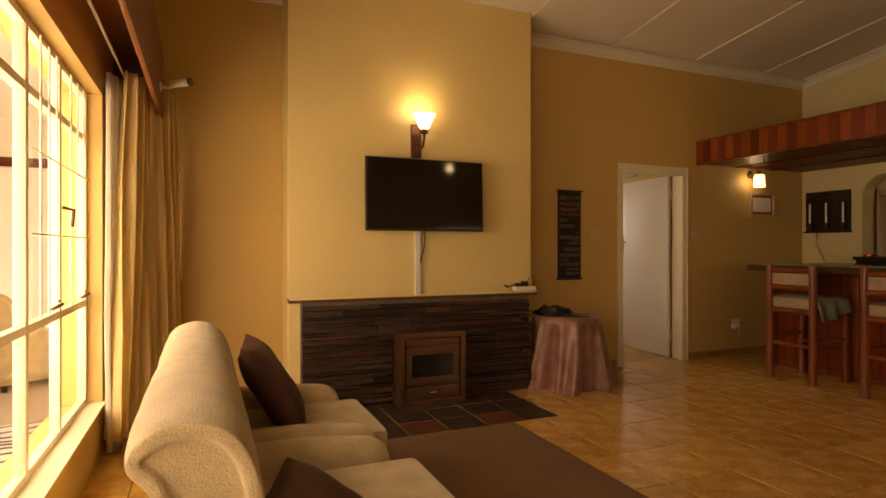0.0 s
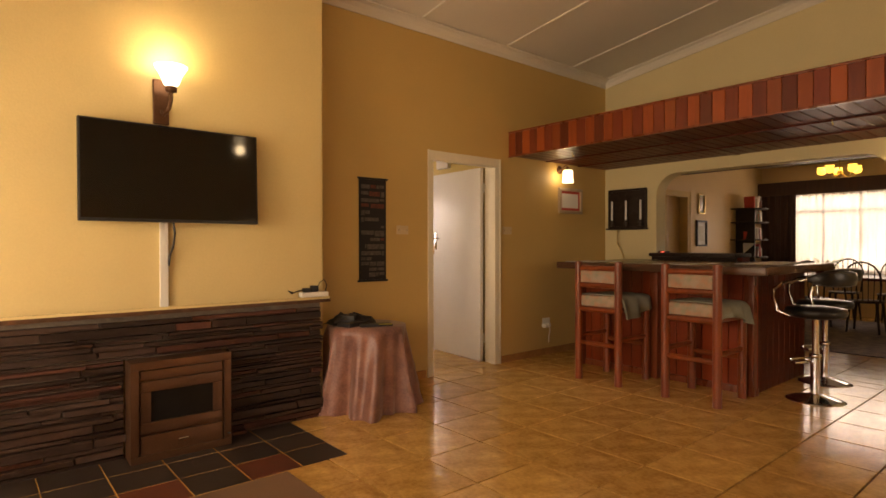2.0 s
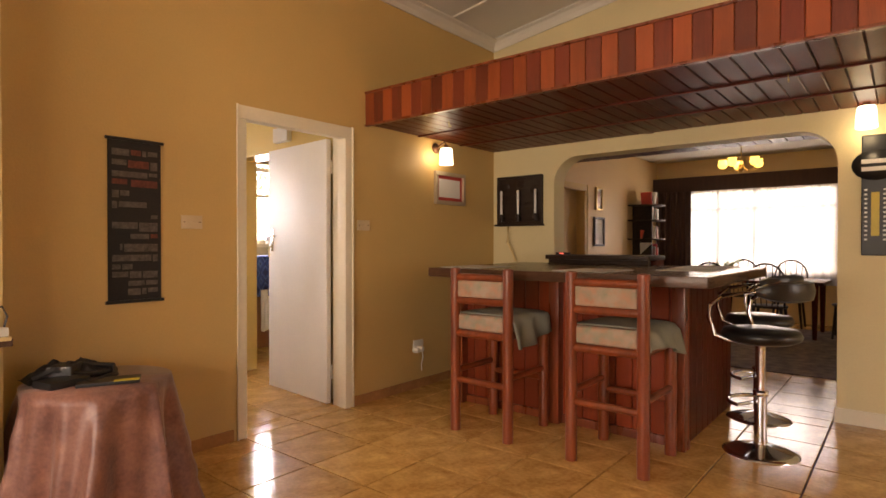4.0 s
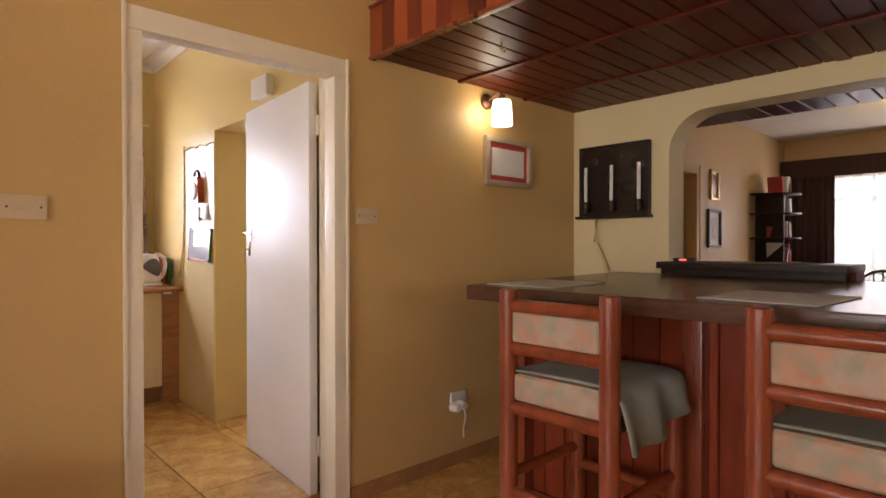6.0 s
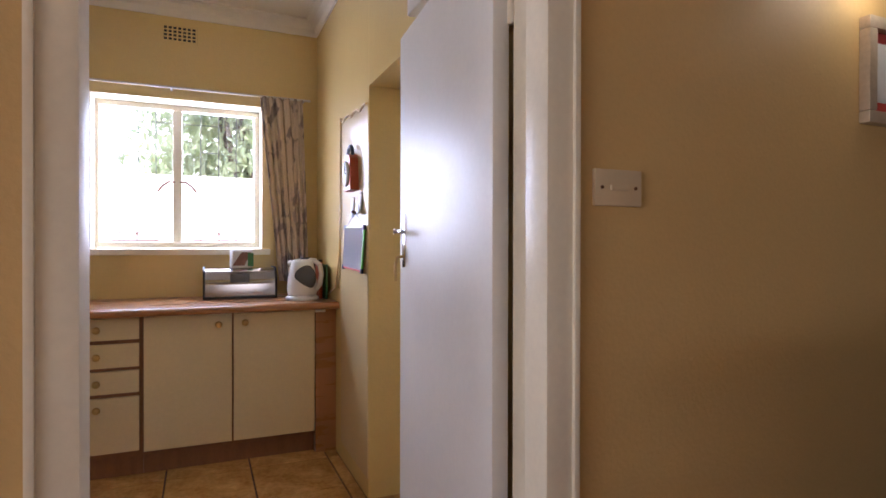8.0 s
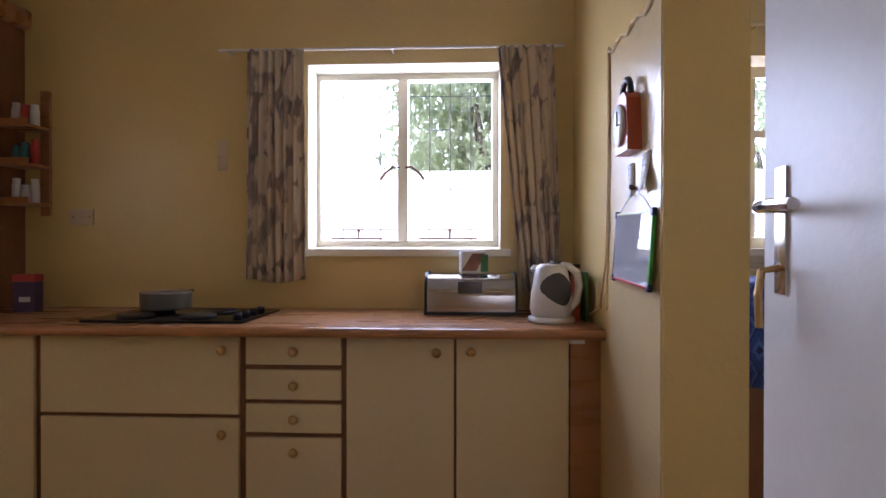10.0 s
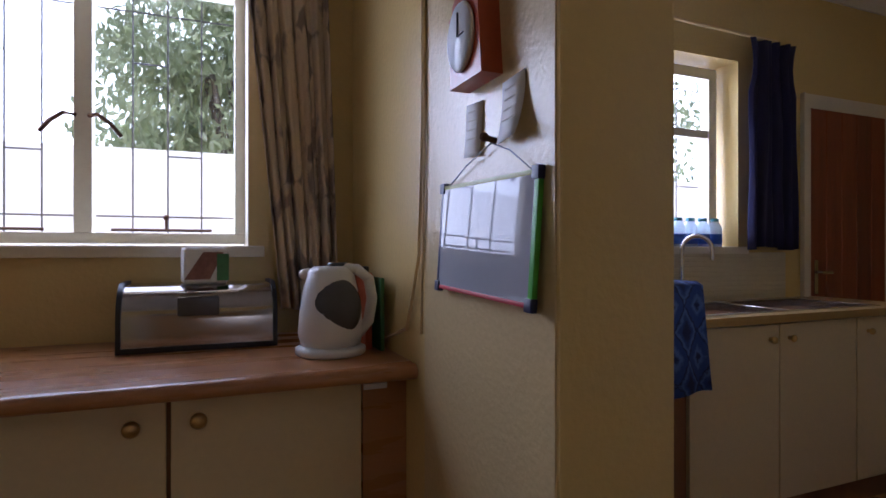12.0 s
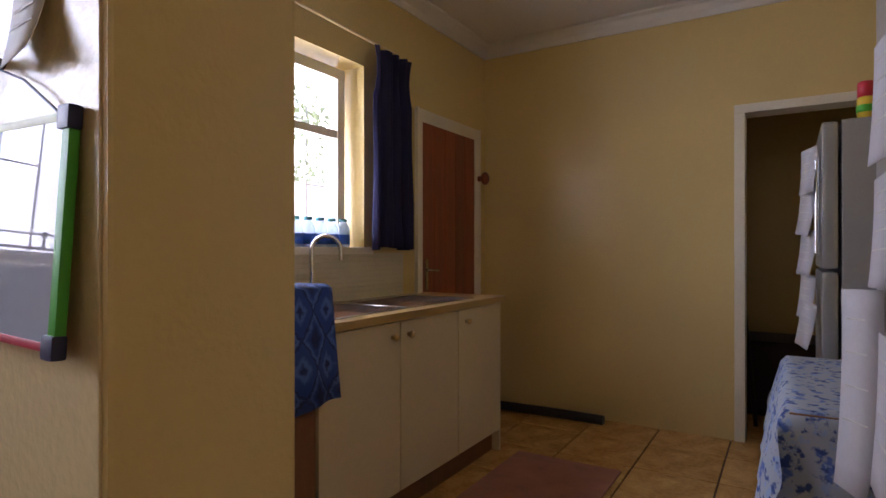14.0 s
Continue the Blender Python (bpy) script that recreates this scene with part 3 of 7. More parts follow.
# --- bits on the mantel ---
ex = thing("extension_lead", "white multi-plug extension block on the mantel end", "extension lead", pose(2.70, 4.215, 0.858))
b = B()
box(b, -0.105, 0.10, -0.03, 0.03, 0, 0.035, 0.008)
part("block", b, M["plastic"], ex)
for x, h in ((-0.06, 0.03), (0.0, 0.045)):
    b = B()
    box(b, x - 0.025, x + 0.025, -0.025, 0.02, 0.035, 0.035 + h, 0.008)
    part("plug", b, M["black"], ex)
b = B()
tube(b, [(0.02, 0, 0.05), (0.05, 0.01, 0.10), (0.085, 0.01, 0.12), (0.10, 0.0, 0.08), (0.09, 0.0, 0.036)], 0.004)
part("cord", b, M["black"], ex)
b = B()
tube(b, [(-0.07, 0, 0.05), (-0.12, 0.01, 0.045), (-0.17, 0.0, 0.03), (-0.19, 0.01, 0.05), (-0.15, 0.02, 0.035)], 0.004)
part("cord", b, M["black"], ex)

# --- draped side table ---
def drape(bm, rt, rb, zt, zb, folds, amp, seed, seg=96, rows=14):
    """A round cloth that falls from a table edge in folds."""
    r = random.Random(seed)
    ph = [r.uniform(0, 6.28) for _ in range(5)]
    rings = []
    for j in range(rows + 1):
        f = j / rows
        ring = []
        for i in range(seg):
            a = 2 * math.pi * i / seg
            q = folds * a + ph[0] + 1.1 * math.sin(3 * a + ph[1]) + 0.9 * f
            wv = 1 - 2 * abs(math.sin(q / 2)) ** 0.75 + 0.35 * math.sin(2 * folds * a + ph[2] + 2 * f)
            rad = rt + (rb - rt) * f + amp * f ** 0.7 * wv
            ring.append(bm.verts.new((rad * math.cos(a), rad * math.sin(a), zt - 0.012 * (j > 0) + (zb - zt) * f + 0.012 * f * math.sin(folds * a + ph[3]))))
        rings.append(ring)
    for p, q in zip(rings, rings[1:]):
        for i in range(seg):
            bm.faces.new((p[i], q[i], q[(i + 1) % seg], p[(i + 1) % seg]))
    c = bm.verts.new((0, 0, zt + 0.003))
    for i in range(seg):
        bm.faces.new((c, rings[0][i], rings[0][(i + 1) % seg]))
    return bm


rt = thing("side_table", "small round table hidden under a floor-length cloth", "side table", pose(3.13, 4.20, 0))
b = B()
lathe(b, [(0.0, 0.585), (0.28, 0.585), (0.285, 0.60), (0.28, 0.612), (0.0, 0.612)])
part("tabletop", b, M["blackwood"], rt)
for k in range(3):
    b = B()
    a = k * 2.094
    rod(b, (0.2 * math.cos(a), 0.2 * math.sin(a), 0), (0.17 * math.cos(a), 0.17 * math.sin(a), 0.59), 0.018)
    part("leg", b, M["blackwood"], rt)
b = B()
drape(b, 0.295, 0.375, 0.622, 0.012, 7, 0.085, 3, 168, 18)
cl = new("tablecloth", mesh_of("tablecloth", b, M["pinkcloth"], 80))
cl.matrix_world = pose(3.13, 4.20, 0)
tagged(cl, "dusty pink brocade tablecloth falling in folds to the floor", "tablecloth")
b = B()
for x, y, w, d, h, a in ((2.98, 4.18, 0.17, 0.12, 0.03, 0.3), (3.02, 4.28, 0.12, 0.10, 0.07, 0.9)):
    n0 = len(b.verts)
    box(b, -w / 2, w / 2, -d / 2, d / 2, 0, h, 0.008)
    b.verts.ensure_lookup_table()
    bmesh.ops.transform(b, matrix=pose(x, y, 0.627, 0, 0, math.degrees(a)), verts=b.verts[n0:])
tube(b, [(3.06, 4.12, 0.635), (3.14, 4.15, 0.64), (3.2, 4.2, 0.635), (3.22, 4.28, 0.66), (3.1, 4.31, 0.68), (3.03, 4.27, 0.70)], 0.012)
solid("camera_bag", b, M["black"], "black bag and straps lying on the draped table", "bag", kind="thing", smooth=40)
jk = thing("folded_jacket", "crumpled black jacket lying on the draped table", "jacket", pose(3.05, 4.33, 0.627))
b = B()
rs = random.Random(31)
n = 20
g = [[b.verts.new((0.17 * (2 * i / n - 1), 0.085 * (2 * j / n - 1), max(0.004, 0.055 * (1 - (2 * i / n - 1) ** 4) * (1 - (2 * j / n - 1) ** 4) * (1 + 0.9 * noise.noise((i * 0.34, j * 0.4, 2.0)))))) for j in range(n + 1)] for i in range(n + 1)]
for i in range(n):
    for j in range(n):
        b.faces.new((g[i][j], g[i + 1][j], g[i + 1][j + 1], g[i][j + 1]))
part("cloth", b, M["scroll"], jk, smooth=80)
b = B()
tube(b, [(-0.15, -0.05, 0.03), (-0.08, -0.09, 0.06), (0.02, -0.10, 0.02), (0.12, -0.09, 0.012), (0.18, -0.04, 0.012)], 0.014, 8)
part("sleeve", b, M["scroll"], jk)
mz = thing("magazine", "dark magazine with a yellow cover corner on the draped table", "magazine", pose(3.13, 4.08, 0.627, 0, 0, -25))
b = B()
box(b, -0.12, 0.12, -0.06, 0.06, 0, 0.014, 0.003)
part("pages", b, M["black"], mz)
b = B()
box(b, 0.02, 0.118, -0.061, -0.02, 0.014, 0.0155)
part("cover_patch", b, mat("yellow_print", (0.6, 0.5, 0.05), 0.5, 0.1, 8, 60, 0), mz, "yellow printed corner")

# --- wall scroll ---
ws = thing("wall_hanging", "narrow black printed cloth scroll hanging on the ochre wall", "wall hanging", pose(3.452, YN - 0.004, 1.355))
b = B()
box(b, -0.135, 0.135, -0.006, 0.0, -0.43, 0.43)
part("cloth", b, M["scroll"], ws)
for z in (-0.432, 0.432):
    b = B()
    rod(b, (-0.148, -0.008, z), (0.148, -0.008, z), 0.009)
    part("rod", b, M["black"], ws)
rs = random.Random(5)
zz = 0.38
while zz > -0.38:
    h = rs.uniform(0.025, 0.06)
    cuts = sorted([-0.12, 0.12] + [rs.uniform(-0.09, 0.09) for _ in range(rs.choice((1, 2, 3)))])
    for u, v in zip(cuts, cuts[1:]):
        if v - u > 0.02 and rs.random() < 0.85:
            b = B()
            box(b, u + 0.004, v - 0.004, -0.0075, -0.0058, zz - h * rs.uniform(0.5, 0.95), zz)
            part("print_block", b, M["scrollred"] if rs.random() < 0.18 else M["scrollprint"], ws, smooth=None)
    zz -= h + 0.010

# --- switches and sockets ---
def switch(x, z, w=0.115, h=0.075, name="light_switch", label="white plastic light switch plate on the ochre wall", y=YN):
    th = thing(name, label, "switch", pose(x, y, z))
    bm = B()
    box(bm, -w / 2, w / 2, -0.011, 0, -h / 2, h / 2, 0.004)
    part("plate", bm, M["ivory"], th)
    bm = B()
    box(bm, -0.024, 0.024, -0.017, -0.010, -0.006, 0.006, 0.003)
    part("rocker", bm, M["ivory"], th)
    for u in (-w * 0.36, w * 0.36):
        bm = B()
        rod(bm, (u, -0.013, 0), (u, -0.010, 0), 0.004, seg=8)
        part("screw", bm, M["bronze"], th)
    return th


switch(3.765, 1.358, 0.125, 0.078)
switch(5.106, 1.374, 0.126, 0.079)
so = thing("wall_socket", "white wall socket with two plugs and a trailing cord", "socket", pose(5.73, YN, 0.37))
b = B()
box(b, -0.06, 0.06, -0.012, 0, -0.045, 0.045, 0.004)
part("plate", b, M["plastic"], so)
for x, z in ((-0.05, -0.035), (0.0, -0.03)):
    b = B()
    rod(b, (x, -0.01, z), (x, -0.06, z), 0.027, 0.02)
    part("plug", b, M["plastic"], so)
b = B()
tube(b, [(0.0, -0.05, -0.04), (0.02, -0.045, -0.10), (0.015, -0.03, -0.16), (0.03, -0.02, -0.22)], 0.005)
part("cord", b, M["plastic"], so)

# --- framed certificate and wall lamps ---
def picture(name, x0, x1, z0, z1, y, border, mats, label, depth=0.03):
    th = thing(name, label, "picture", pose((x0 + x1) / 2, y, (z0 + z1) / 2))
    w, h = (x1 - x0) / 2, (z1 - z0) / 2
    bm = B()
    frame_boxes(bm, -w, w, -h, h, -depth, 0, border, 0.006)
    part("frame", bm, mats[0], th)
    inset, yy = border, -0.006
    for i, (m2, d) in enumerate(mats[1]):
        bm = B()
        inset2 = border + d
        box(bm, -w + inset2, w - inset2, yy - 0.002 * i - 0.002, yy - 0.002 * i, -h + inset2, h - inset2)
        part("mount" if i == 0 else "print", bm, m2, th, smooth=None)
    return th


picture("framed_certificate", 5.94, 6.368, 1.586, 1.878, YN, 0.034, (M["silverframe"], [(M["redpaper"], 0.0), (M["paper"], 0.03)]), "certificate with a red mount in a champagne frame")


def wall_lamp(x, y, z, m, label):
    th = thing("wall_lamp", label, "wall lamp", m)
    bm = B()
    lathe(bm, [(0.0, 0), (0.045, 0.0), (0.045, 0.012), (0.03, 0.022), (0, 0.024)], m=pose(0, 0, 0, 90))
    part("rose", bm, M["bronze"], th)
    bm = B()
    tube(bm, [(0, -0.02, 0), (0.0, -0.07, 0.03), (0.005, -0.10, 0.045), (0.01, -0.115, 0.02)], 0.008)
    rod(bm, (0.01, -0.115, 0.02), (0.01, -0.115, -0.012), 0.02)
    part("arm", bm, M["bronze"], th)
    bm = B()
    lathe(bm, [(0.02, -0.008), (0.048, -0.012), (0.054, -0.03), (0.062, -0.15), (0.058, -0.155), (0.05, -0.03), (0.02, -0.014)], (0.01, -0.115, 0), 24)
    part("shade", bm, M["opal"], th, "lit opal glass cylinder shade")
    return th


wall_lamp(0, 0, 0, pose(5.965, YN, 2.075), "lit bronze wall lamp with an opal shade above the certificate")
bulb("wall_lamp_light", (5.90, YN - 0.085, 1.99), 0.3, (1.0, 0.86, 0.56), 0.04)
wall_lamp(0, 0, 0, pose(XE, 1.62, 2.14, 0, 0, -90), "lit bronze wall lamp with an opal shade beside the arch")
bulb("wall_lamp_light_arch", (XE - 0.12, 1.61, 1.95), 0.25, (1.0, 0.80, 0.42), 0.04)

# --- dispenser rack on the arch wall ---
rk = thing("bottle_rack", "black carved wooden rack with three white spirit measures", "rack", pose(XE, 4.30, 1.65, 0, 0, -90))
b = B()
box(b, -0.25, 0.25, -0.03, 0, -0.24, 0.24, 0.008)
part("board", b, M["blackwood"], rk)
for u, v in ((-0.16, 0.14), (0.02, 0.16), (0.17, 0.10), (-0.05, 0.02), (0.1, -0.05)):
    b = B()
    ball(b, (u, -0.028, v), 0.05, 12, (1.1, 0.14, 0.8))
    part("carving", b, M["blackwood"], rk)
b = B()
frame_boxes(b, -0.25, 0.25, -0.225, 0.24, -0.042, -0.028, 0.022, 0.004)
part("rim", b, M["blackwood"], rk)
b = B()
box(b, -0.26, 0.26, -0.075, 0, -0.245, -0.225, 0.004)
part("shelf", b, M["blackwood"], rk)
for u in (-0.185, 0.005, 0.195):
    b = B()
    rod(b, (u, -0.06, -0.13), (u, -0.06, 0.10), 0.0115)
    tb = part("measure", b, M["paper"], rk, "white tubular spirit measure")
    b = B()
    rod(b, (u, -0.06, -0.2), (u, -0.06, -0.13), 0.022)
    rod(b, (u - 0.03, -0.07, -0.17), (u + 0.03, -0.07, -0.17), 0.008)
    part("tap", b, M["blackwood"], tb)

# --- thermometer board beside the arch ---
tb = thing("thermometer_board", "black paddle-shaped advertising board with a yellow thermometer", "sign", pose(XE, 1.565, 1.555, 0, 0, -90))
b = B()
box(b, -0.075, 0.075, -0.014, 0, -0.40, 0.40, 0.012, 3)
lathe(b, [(0, 0), (0.13, 0), (0.13, 0.016), (0, 0.016)], m=pose(0, 0, 0.2, 90) @ Matrix.Diagonal((1, 0.78, 1, 1)), seg=32)
part("board", b, M["black"], tb)
b = B()
box(b, -0.022, 0.022, -0.018, -0.012, -0.27, 0.02)
part("thermometer_scale", b, mat("yellow_scale", (0.65, 0.5, 0.08), 0.5, 0.08, 6, 60, 0), tb, "yellow scale strip")
b = B()
for zz in (0.225, 0.175):
    box(b, -0.075, 0.07, -0.0185, -0.0158, zz - 0.014, zz + 0.014)
part("logo_bar", b, M["paper"], tb)
for k in range(12):
    for u in (-0.05, 0.05):
        b = B()
        box(b, u - 0.008, u + 0.008, -0.0165, -0.013, -0.30 + k * 0.03, -0.288 + k * 0.03)
        part("scroll_mark", b, M["paper"], tb, smooth=None)

# --- pendant lamp over the middle of the room ---
pd = thing("pendant_lamp", "small lit pendant lamp hanging from the sloping ceiling", "pendant lamp", pose(3.2, 1.4, 2.62))
b = B()
rod(b, (0, 0, 0.1), (0, 0, ceil_z(1.4) - 2.62), 0.005, seg=8)
lathe(b, [(0, 0.06), (0.03, 0.06), (0.02, 0.11), (0, 0.11)])
part("cord", b, M["bronze"], pd)
b = B()
ball(b, (0, 0, 0.0), 0.06, 18)
part("globe", b, M["opal"], pd, "lit opal globe")
bulb("pendant_light", (3.2, 1.4, 2.5), 1.1, (1.0, 0.84, 0.55), 0.05)

# ================= bar =================
bar = thing("bar_counter", "L-fronted home bar clad in red-brown vertical planks", "bar", pose(0, 0, 0))
b = B()
box(b, 5.70, XE - 0.02, 2.46, 4.08, 0.0, 0.99)
part("carcass", b, M["darkwood"], bar, smooth=None)
n = 15
for i in range(n):
    y0 = 2.40 + i * (4.09 - 2.40) / n
    b = B()
    box(b, 5.672, 5.70, y0 + 0.002, y0 + 0.111, 0.06, 0.99, 0.005, 1)
    part("plank", b, M["plank"], bar, smooth=None)
b = B()
box(b, 5.655, 5.70, 2.395, 4.10, 0.0, 0.062, 0.006)
part("plinth", b, M["redwood"], bar)
for y in (2.40, 3.22, 4.04):
    b = B()
    box(b, 5.60, 5.672, y, y + 0.075, 0.0, 0.995, 0.008)
    part("post", b, M["redwood"], bar)
for i in range(9):
    x0 = 5.70 + i * 0.128
    b = B()
    box(b, x0 + 0.002, x0 + 0.126, 2.43, 2.46, 0.0, 0.99, 0.004, 1)
    part("side_plank", b, M["darkwood"], bar, smooth=None)
top = thing("countertop", "dark varnished plank bar top with a thick edge", "countertop", pose(0, 0, 0))
for i in range(11):
    x0 = 5.29 + i * 0.1425
    x1 = x0 + 0.1395
    b = B()
    ya, yb = 4.11 + 0.16 * (x0 - 5.29) / 1.58, 4.11 + 0.16 * (x1 - 5.29) / 1.58
    prism(b, [(x0, 2.20), (x1, 2.20), (x1, yb), (x0, ya)], "z", 1.008, 1.058)
    part("plank", b, M["bartop"], top, smooth=None)
b = B()
box(b, 5.284, 5.31, 2.195, 4.112, 0.995, 1.056, 0.008)
part("front_edge", b, M["bartop"], top)
b = B()
box(b, 5.311, 6.855, 2.194, 2.216, 0.995, 1.056, 0.006)
part("side_edge", b, M["bartop"], top)
lg = thing("bar_ledge", "raised near-black shelf across the arch behind the bar", "shelf", pose(0, 0, 0))
b = B()
box(b, 6.70, 7.10, 3.0, AY1 - 0.002, 1.095, 1.135, 0.008)
part("shelf", b, M["blackwood"], lg)
b = B()
box(b, 6.76, 6.80, 3.02, AY1 - 0.004, 1.06, 1.096)
part("riser", b, M["blackwood"], lg)
b = B()
box(b, 6.88, 7.06, 3.0, AY1 - 0.004, 0.0, 1.096)
part("back_panel", b, M["darkwood"], lg)
for x, y, a in ((5.59, 3.92, 2), (5.59, 2.98, -3), (6.10, 2.52, 4), (6.62, 2.55, 0)):
    b = B()
    box(b, -0.215, 0.215, -0.19, 0.16, 0, 0.004, 0.0015, 1)
    ob = new("placemat", mesh_of("placemat", b, M["mat_grey"]))
    ob.matrix_world = pose(x, y, 1.059, 0, 0, a)
    tagged(ob, "pale grey rectangular placemat on the bar top", "placemat", "placemats on the bar")
gd = thing("table_clock", "small black gadget with a red lit dot on the ledge", "clock", pose(6.78, 3.80, 1.135))
b = B()
box(b, -0.03, 0.03, -0.06, 0.06, 0, 0.022, 0.008)
part("body", b, M["black"], gd)
b = B()
box(b, -0.033, -0.029, -0.02, 0.02, 0.008, 0.016)
part("red_light", b, glow("red_led", (1, 0.03, 0.02), 0.8), gd)
b = B()
tube(b, [(6.80, 4.40, 1.40), (6.82, 4.42, 1.25), (6.835, 4.36, 1.12), (6.84, 4.34, 1.062)], 0.012)
solid("hanging_cord", b, M["cream"], "cream cord hanging in the corner behind the bar", "cord", kind="thing", smooth=60)


# --- wooden bar stools ---
def bar_stool(m, label):
    th = thing("bar_stool", label, "bar stool", m, "wooden stools at the bar")
    w, d, r = 0.205, 0.44, 0.033
    for y in (-w, w):
        bm = B()
        rod(bm, (0, y, 0), (0, y, 1.072), r, seg=18)
        ball(bm, (0, y, 1.068), r * 0.96, 14, (1, 1, 0.35))
        part("back_post", bm, M["stoolwood"], th)
        bm = B()
        rod(bm, (d, y, 0), (d, y, 0.70), r, seg=18)
        part("leg", bm, M["stoolwood"], th)
        bm = B()
        rod(bm, (0, y, 0.66), (d, y, 0.66), 0.024)
        part("seat_rail", bm, M["stoolwood"], th)
        bm = B()
        rod(bm, (0, y, 0.40), (d, y, 0.40), 0.02)
        part("stretcher", bm, M["stoolwood"], th)
    for x, zs in ((0, (1.016, 0.865, 0.65, 0.345)), (d, (0.66, 0.33))):
        for z in zs:
            bm = B()
            rod(bm, (x, -w, z), (x, w, z), 0.024 if z > 0.5 else 0.02)
            part("rail", bm, M["stoolwood"], th)
    bm = B()
    box(bm, -0.02, 0.022, -w + 0.03, w - 0.03, 0.888, 0.995, 0.014, 3)
    part("back_pad", bm, M["floral"], th, "faded floral upholstered back pad")
    bm = B()
    box(bm, -0.012, d + 0.01, -w + 0.028, w - 0.028, 0.675, 0.775, 0.025, 3)
    part("seat_cushion", bm, M["floral"], th, "faded floral seat cushion")
    return th


def towel(m, side, seed, label):
    """A cloth laid over the seat and hanging over one side of it."""
    bm = B()
    r = random.Random(seed)
    prof = [(-0.19, 0.779), (-0.08, 0.782), (0.06, 0.783), (0.17, 0.782), (0.215, 0.772), (0.235, 0.74), (0.245, 0.69), (0.255, 0.63)]
    nx = 22
    rows = []
    for i in range(nx + 1):
        f = i / nx
        x = 0.0 + f * 0.47
        row = []
        for k, (y, z) in enumerate(prof):
            hang = max(0, (k - 4) / 3)
            wob = 0.024 * math.sin(f * 16 + seed) * hang
            drop = 0.05 * hang * math.sin(f * 3.1 + seed)
            row.append(bm.verts.new((x + 0.01 * hang, side * (y + wob), z - (0.075 * f ** 2 if k < 5 else 0) * 0.1 + drop * -1 * hang)))
        rows.append(row)
    for p, q in zip(rows, rows[1:]):
        for k in range(len(prof) - 1):
            bm.faces.new((p[k], p[k + 1], q[k + 1], q[k]))
    bmesh.ops.recalc_face_normals(bm, faces=bm.faces[:])
    ob = new("towel", mesh_of("towel", bm, M["greycloth"], 80))
    sm = ob.modifiers.new("thick", "SOLIDIFY")
    sm.thickness, sm.offset = 0.006, 1
    ob.matrix_world = m
    return tagged(ob, label, "towel")


for y, seed in ((3.495, 1), (2.66, 4)):
    bar_stool(pose(5.085, y, 0), "orange-brown round-pole bar stool with faded floral pads at the bar")
    towel(pose(5.085, y, 0), -1, seed, "grey-green towel draped over the bar stool seat")


# --- chrome swivel stools ---
def swivel_stool(m):
    th = thing("swivel_stool", "black leatherette swivel stool on a chrome pedestal", "bar stool", m, "chrome stools beside the bar")
    bm = B()
    lathe(bm, [(0, 0), (0.205, 0.0), (0.21, 0.006), (0.17, 0.022), (0.08, 0.042), (0.03, 0.06), (0, 0.06)], seg=36)
    part("base", bm, M["chrome"], th)
    bm = B()
    rod(bm, (0, 0, 0.05), (0, 0, 0.36), 0.034, seg=20)
    rod(bm, (0, 0, 0.36), (0, 0, 0.66), 0.024, seg=20)
    lathe(bm, [(0.0, 0.34), (0.042, 0.34), (0.042, 0.37), (0, 0.37)])
    part("pillar", bm, M["chrome"], th)
    bm = B()
    tube(bm, [(0.03, -0.03, 0.30)] + arc((0.0, 0.0, 0.30), 0.17, -70, 70, 12) + [(0.03, 0.03, 0.30)], 0.011)
    part("footrest", bm, M["chrome"], th)
    bm = B()
    lathe(bm, [(0, 0.655), (0.16, 0.655), (0.205, 0.675), (0.215, 0.70), (0.20, 0.73), (0.10, 0.745), (0, 0.745)], seg=32)
    part("seat", bm, M["leather"], th, "padded black seat")
    bm = B()
    rings = []
    for k in range(19):
        a = radians(110 + 140 * k / 18)
        ring = []
        for u, v in ((0.0, -0.075), (0.035, -0.06), (0.045, 0.0), (0.035, 0.06), (0.0, 0.075), (-0.02, 0.05), (-0.02, -0.05)):
            f = 1 - abs(k / 9 - 1) ** 4 * 0.6
            ring.append(bm.verts.new(((0.225 + u) * math.cos(a), (0.225 + u) * math.sin(a), 0.965 + 0.8 * v * f)))
        rings.append(ring)
    for p, q in zip(rings, rings[1:]):
        for i in range(7):
            bm.faces.new((p[i], p[(i + 1) % 7], q[(i + 1) % 7], q[i]))
    bm.faces.new(rings[0][::-1])
    bm.faces.new(rings[-1])
    bmesh.ops.recalc_face_normals(bm, faces=bm.faces[:])
    part("backrest", bm, M["leather"], th, "curved padded black backrest")
    for s in (-1, 1):
        bm = B()
        tube(bm, [(-0.10, s * 0.205, 0.965), (-0.02, s * 0.235, 0.955), (0.10, s * 0.245, 0.93), (0.17, s * 0.245, 0.88), (0.19, s * 0.235, 0.80), (0.15, s * 0.225, 0.70), (0.08, s * 0.19, 0.67)], 0.012, 10)
        part("armrest", bm, M["chrome"], th)
    return th


s1 = swivel_stool(pose(5.90, 2.06, 0, 0, 0, 75))
copy_thing(s1, pose(6.62, 2.20, 0, 0, 0, 80))

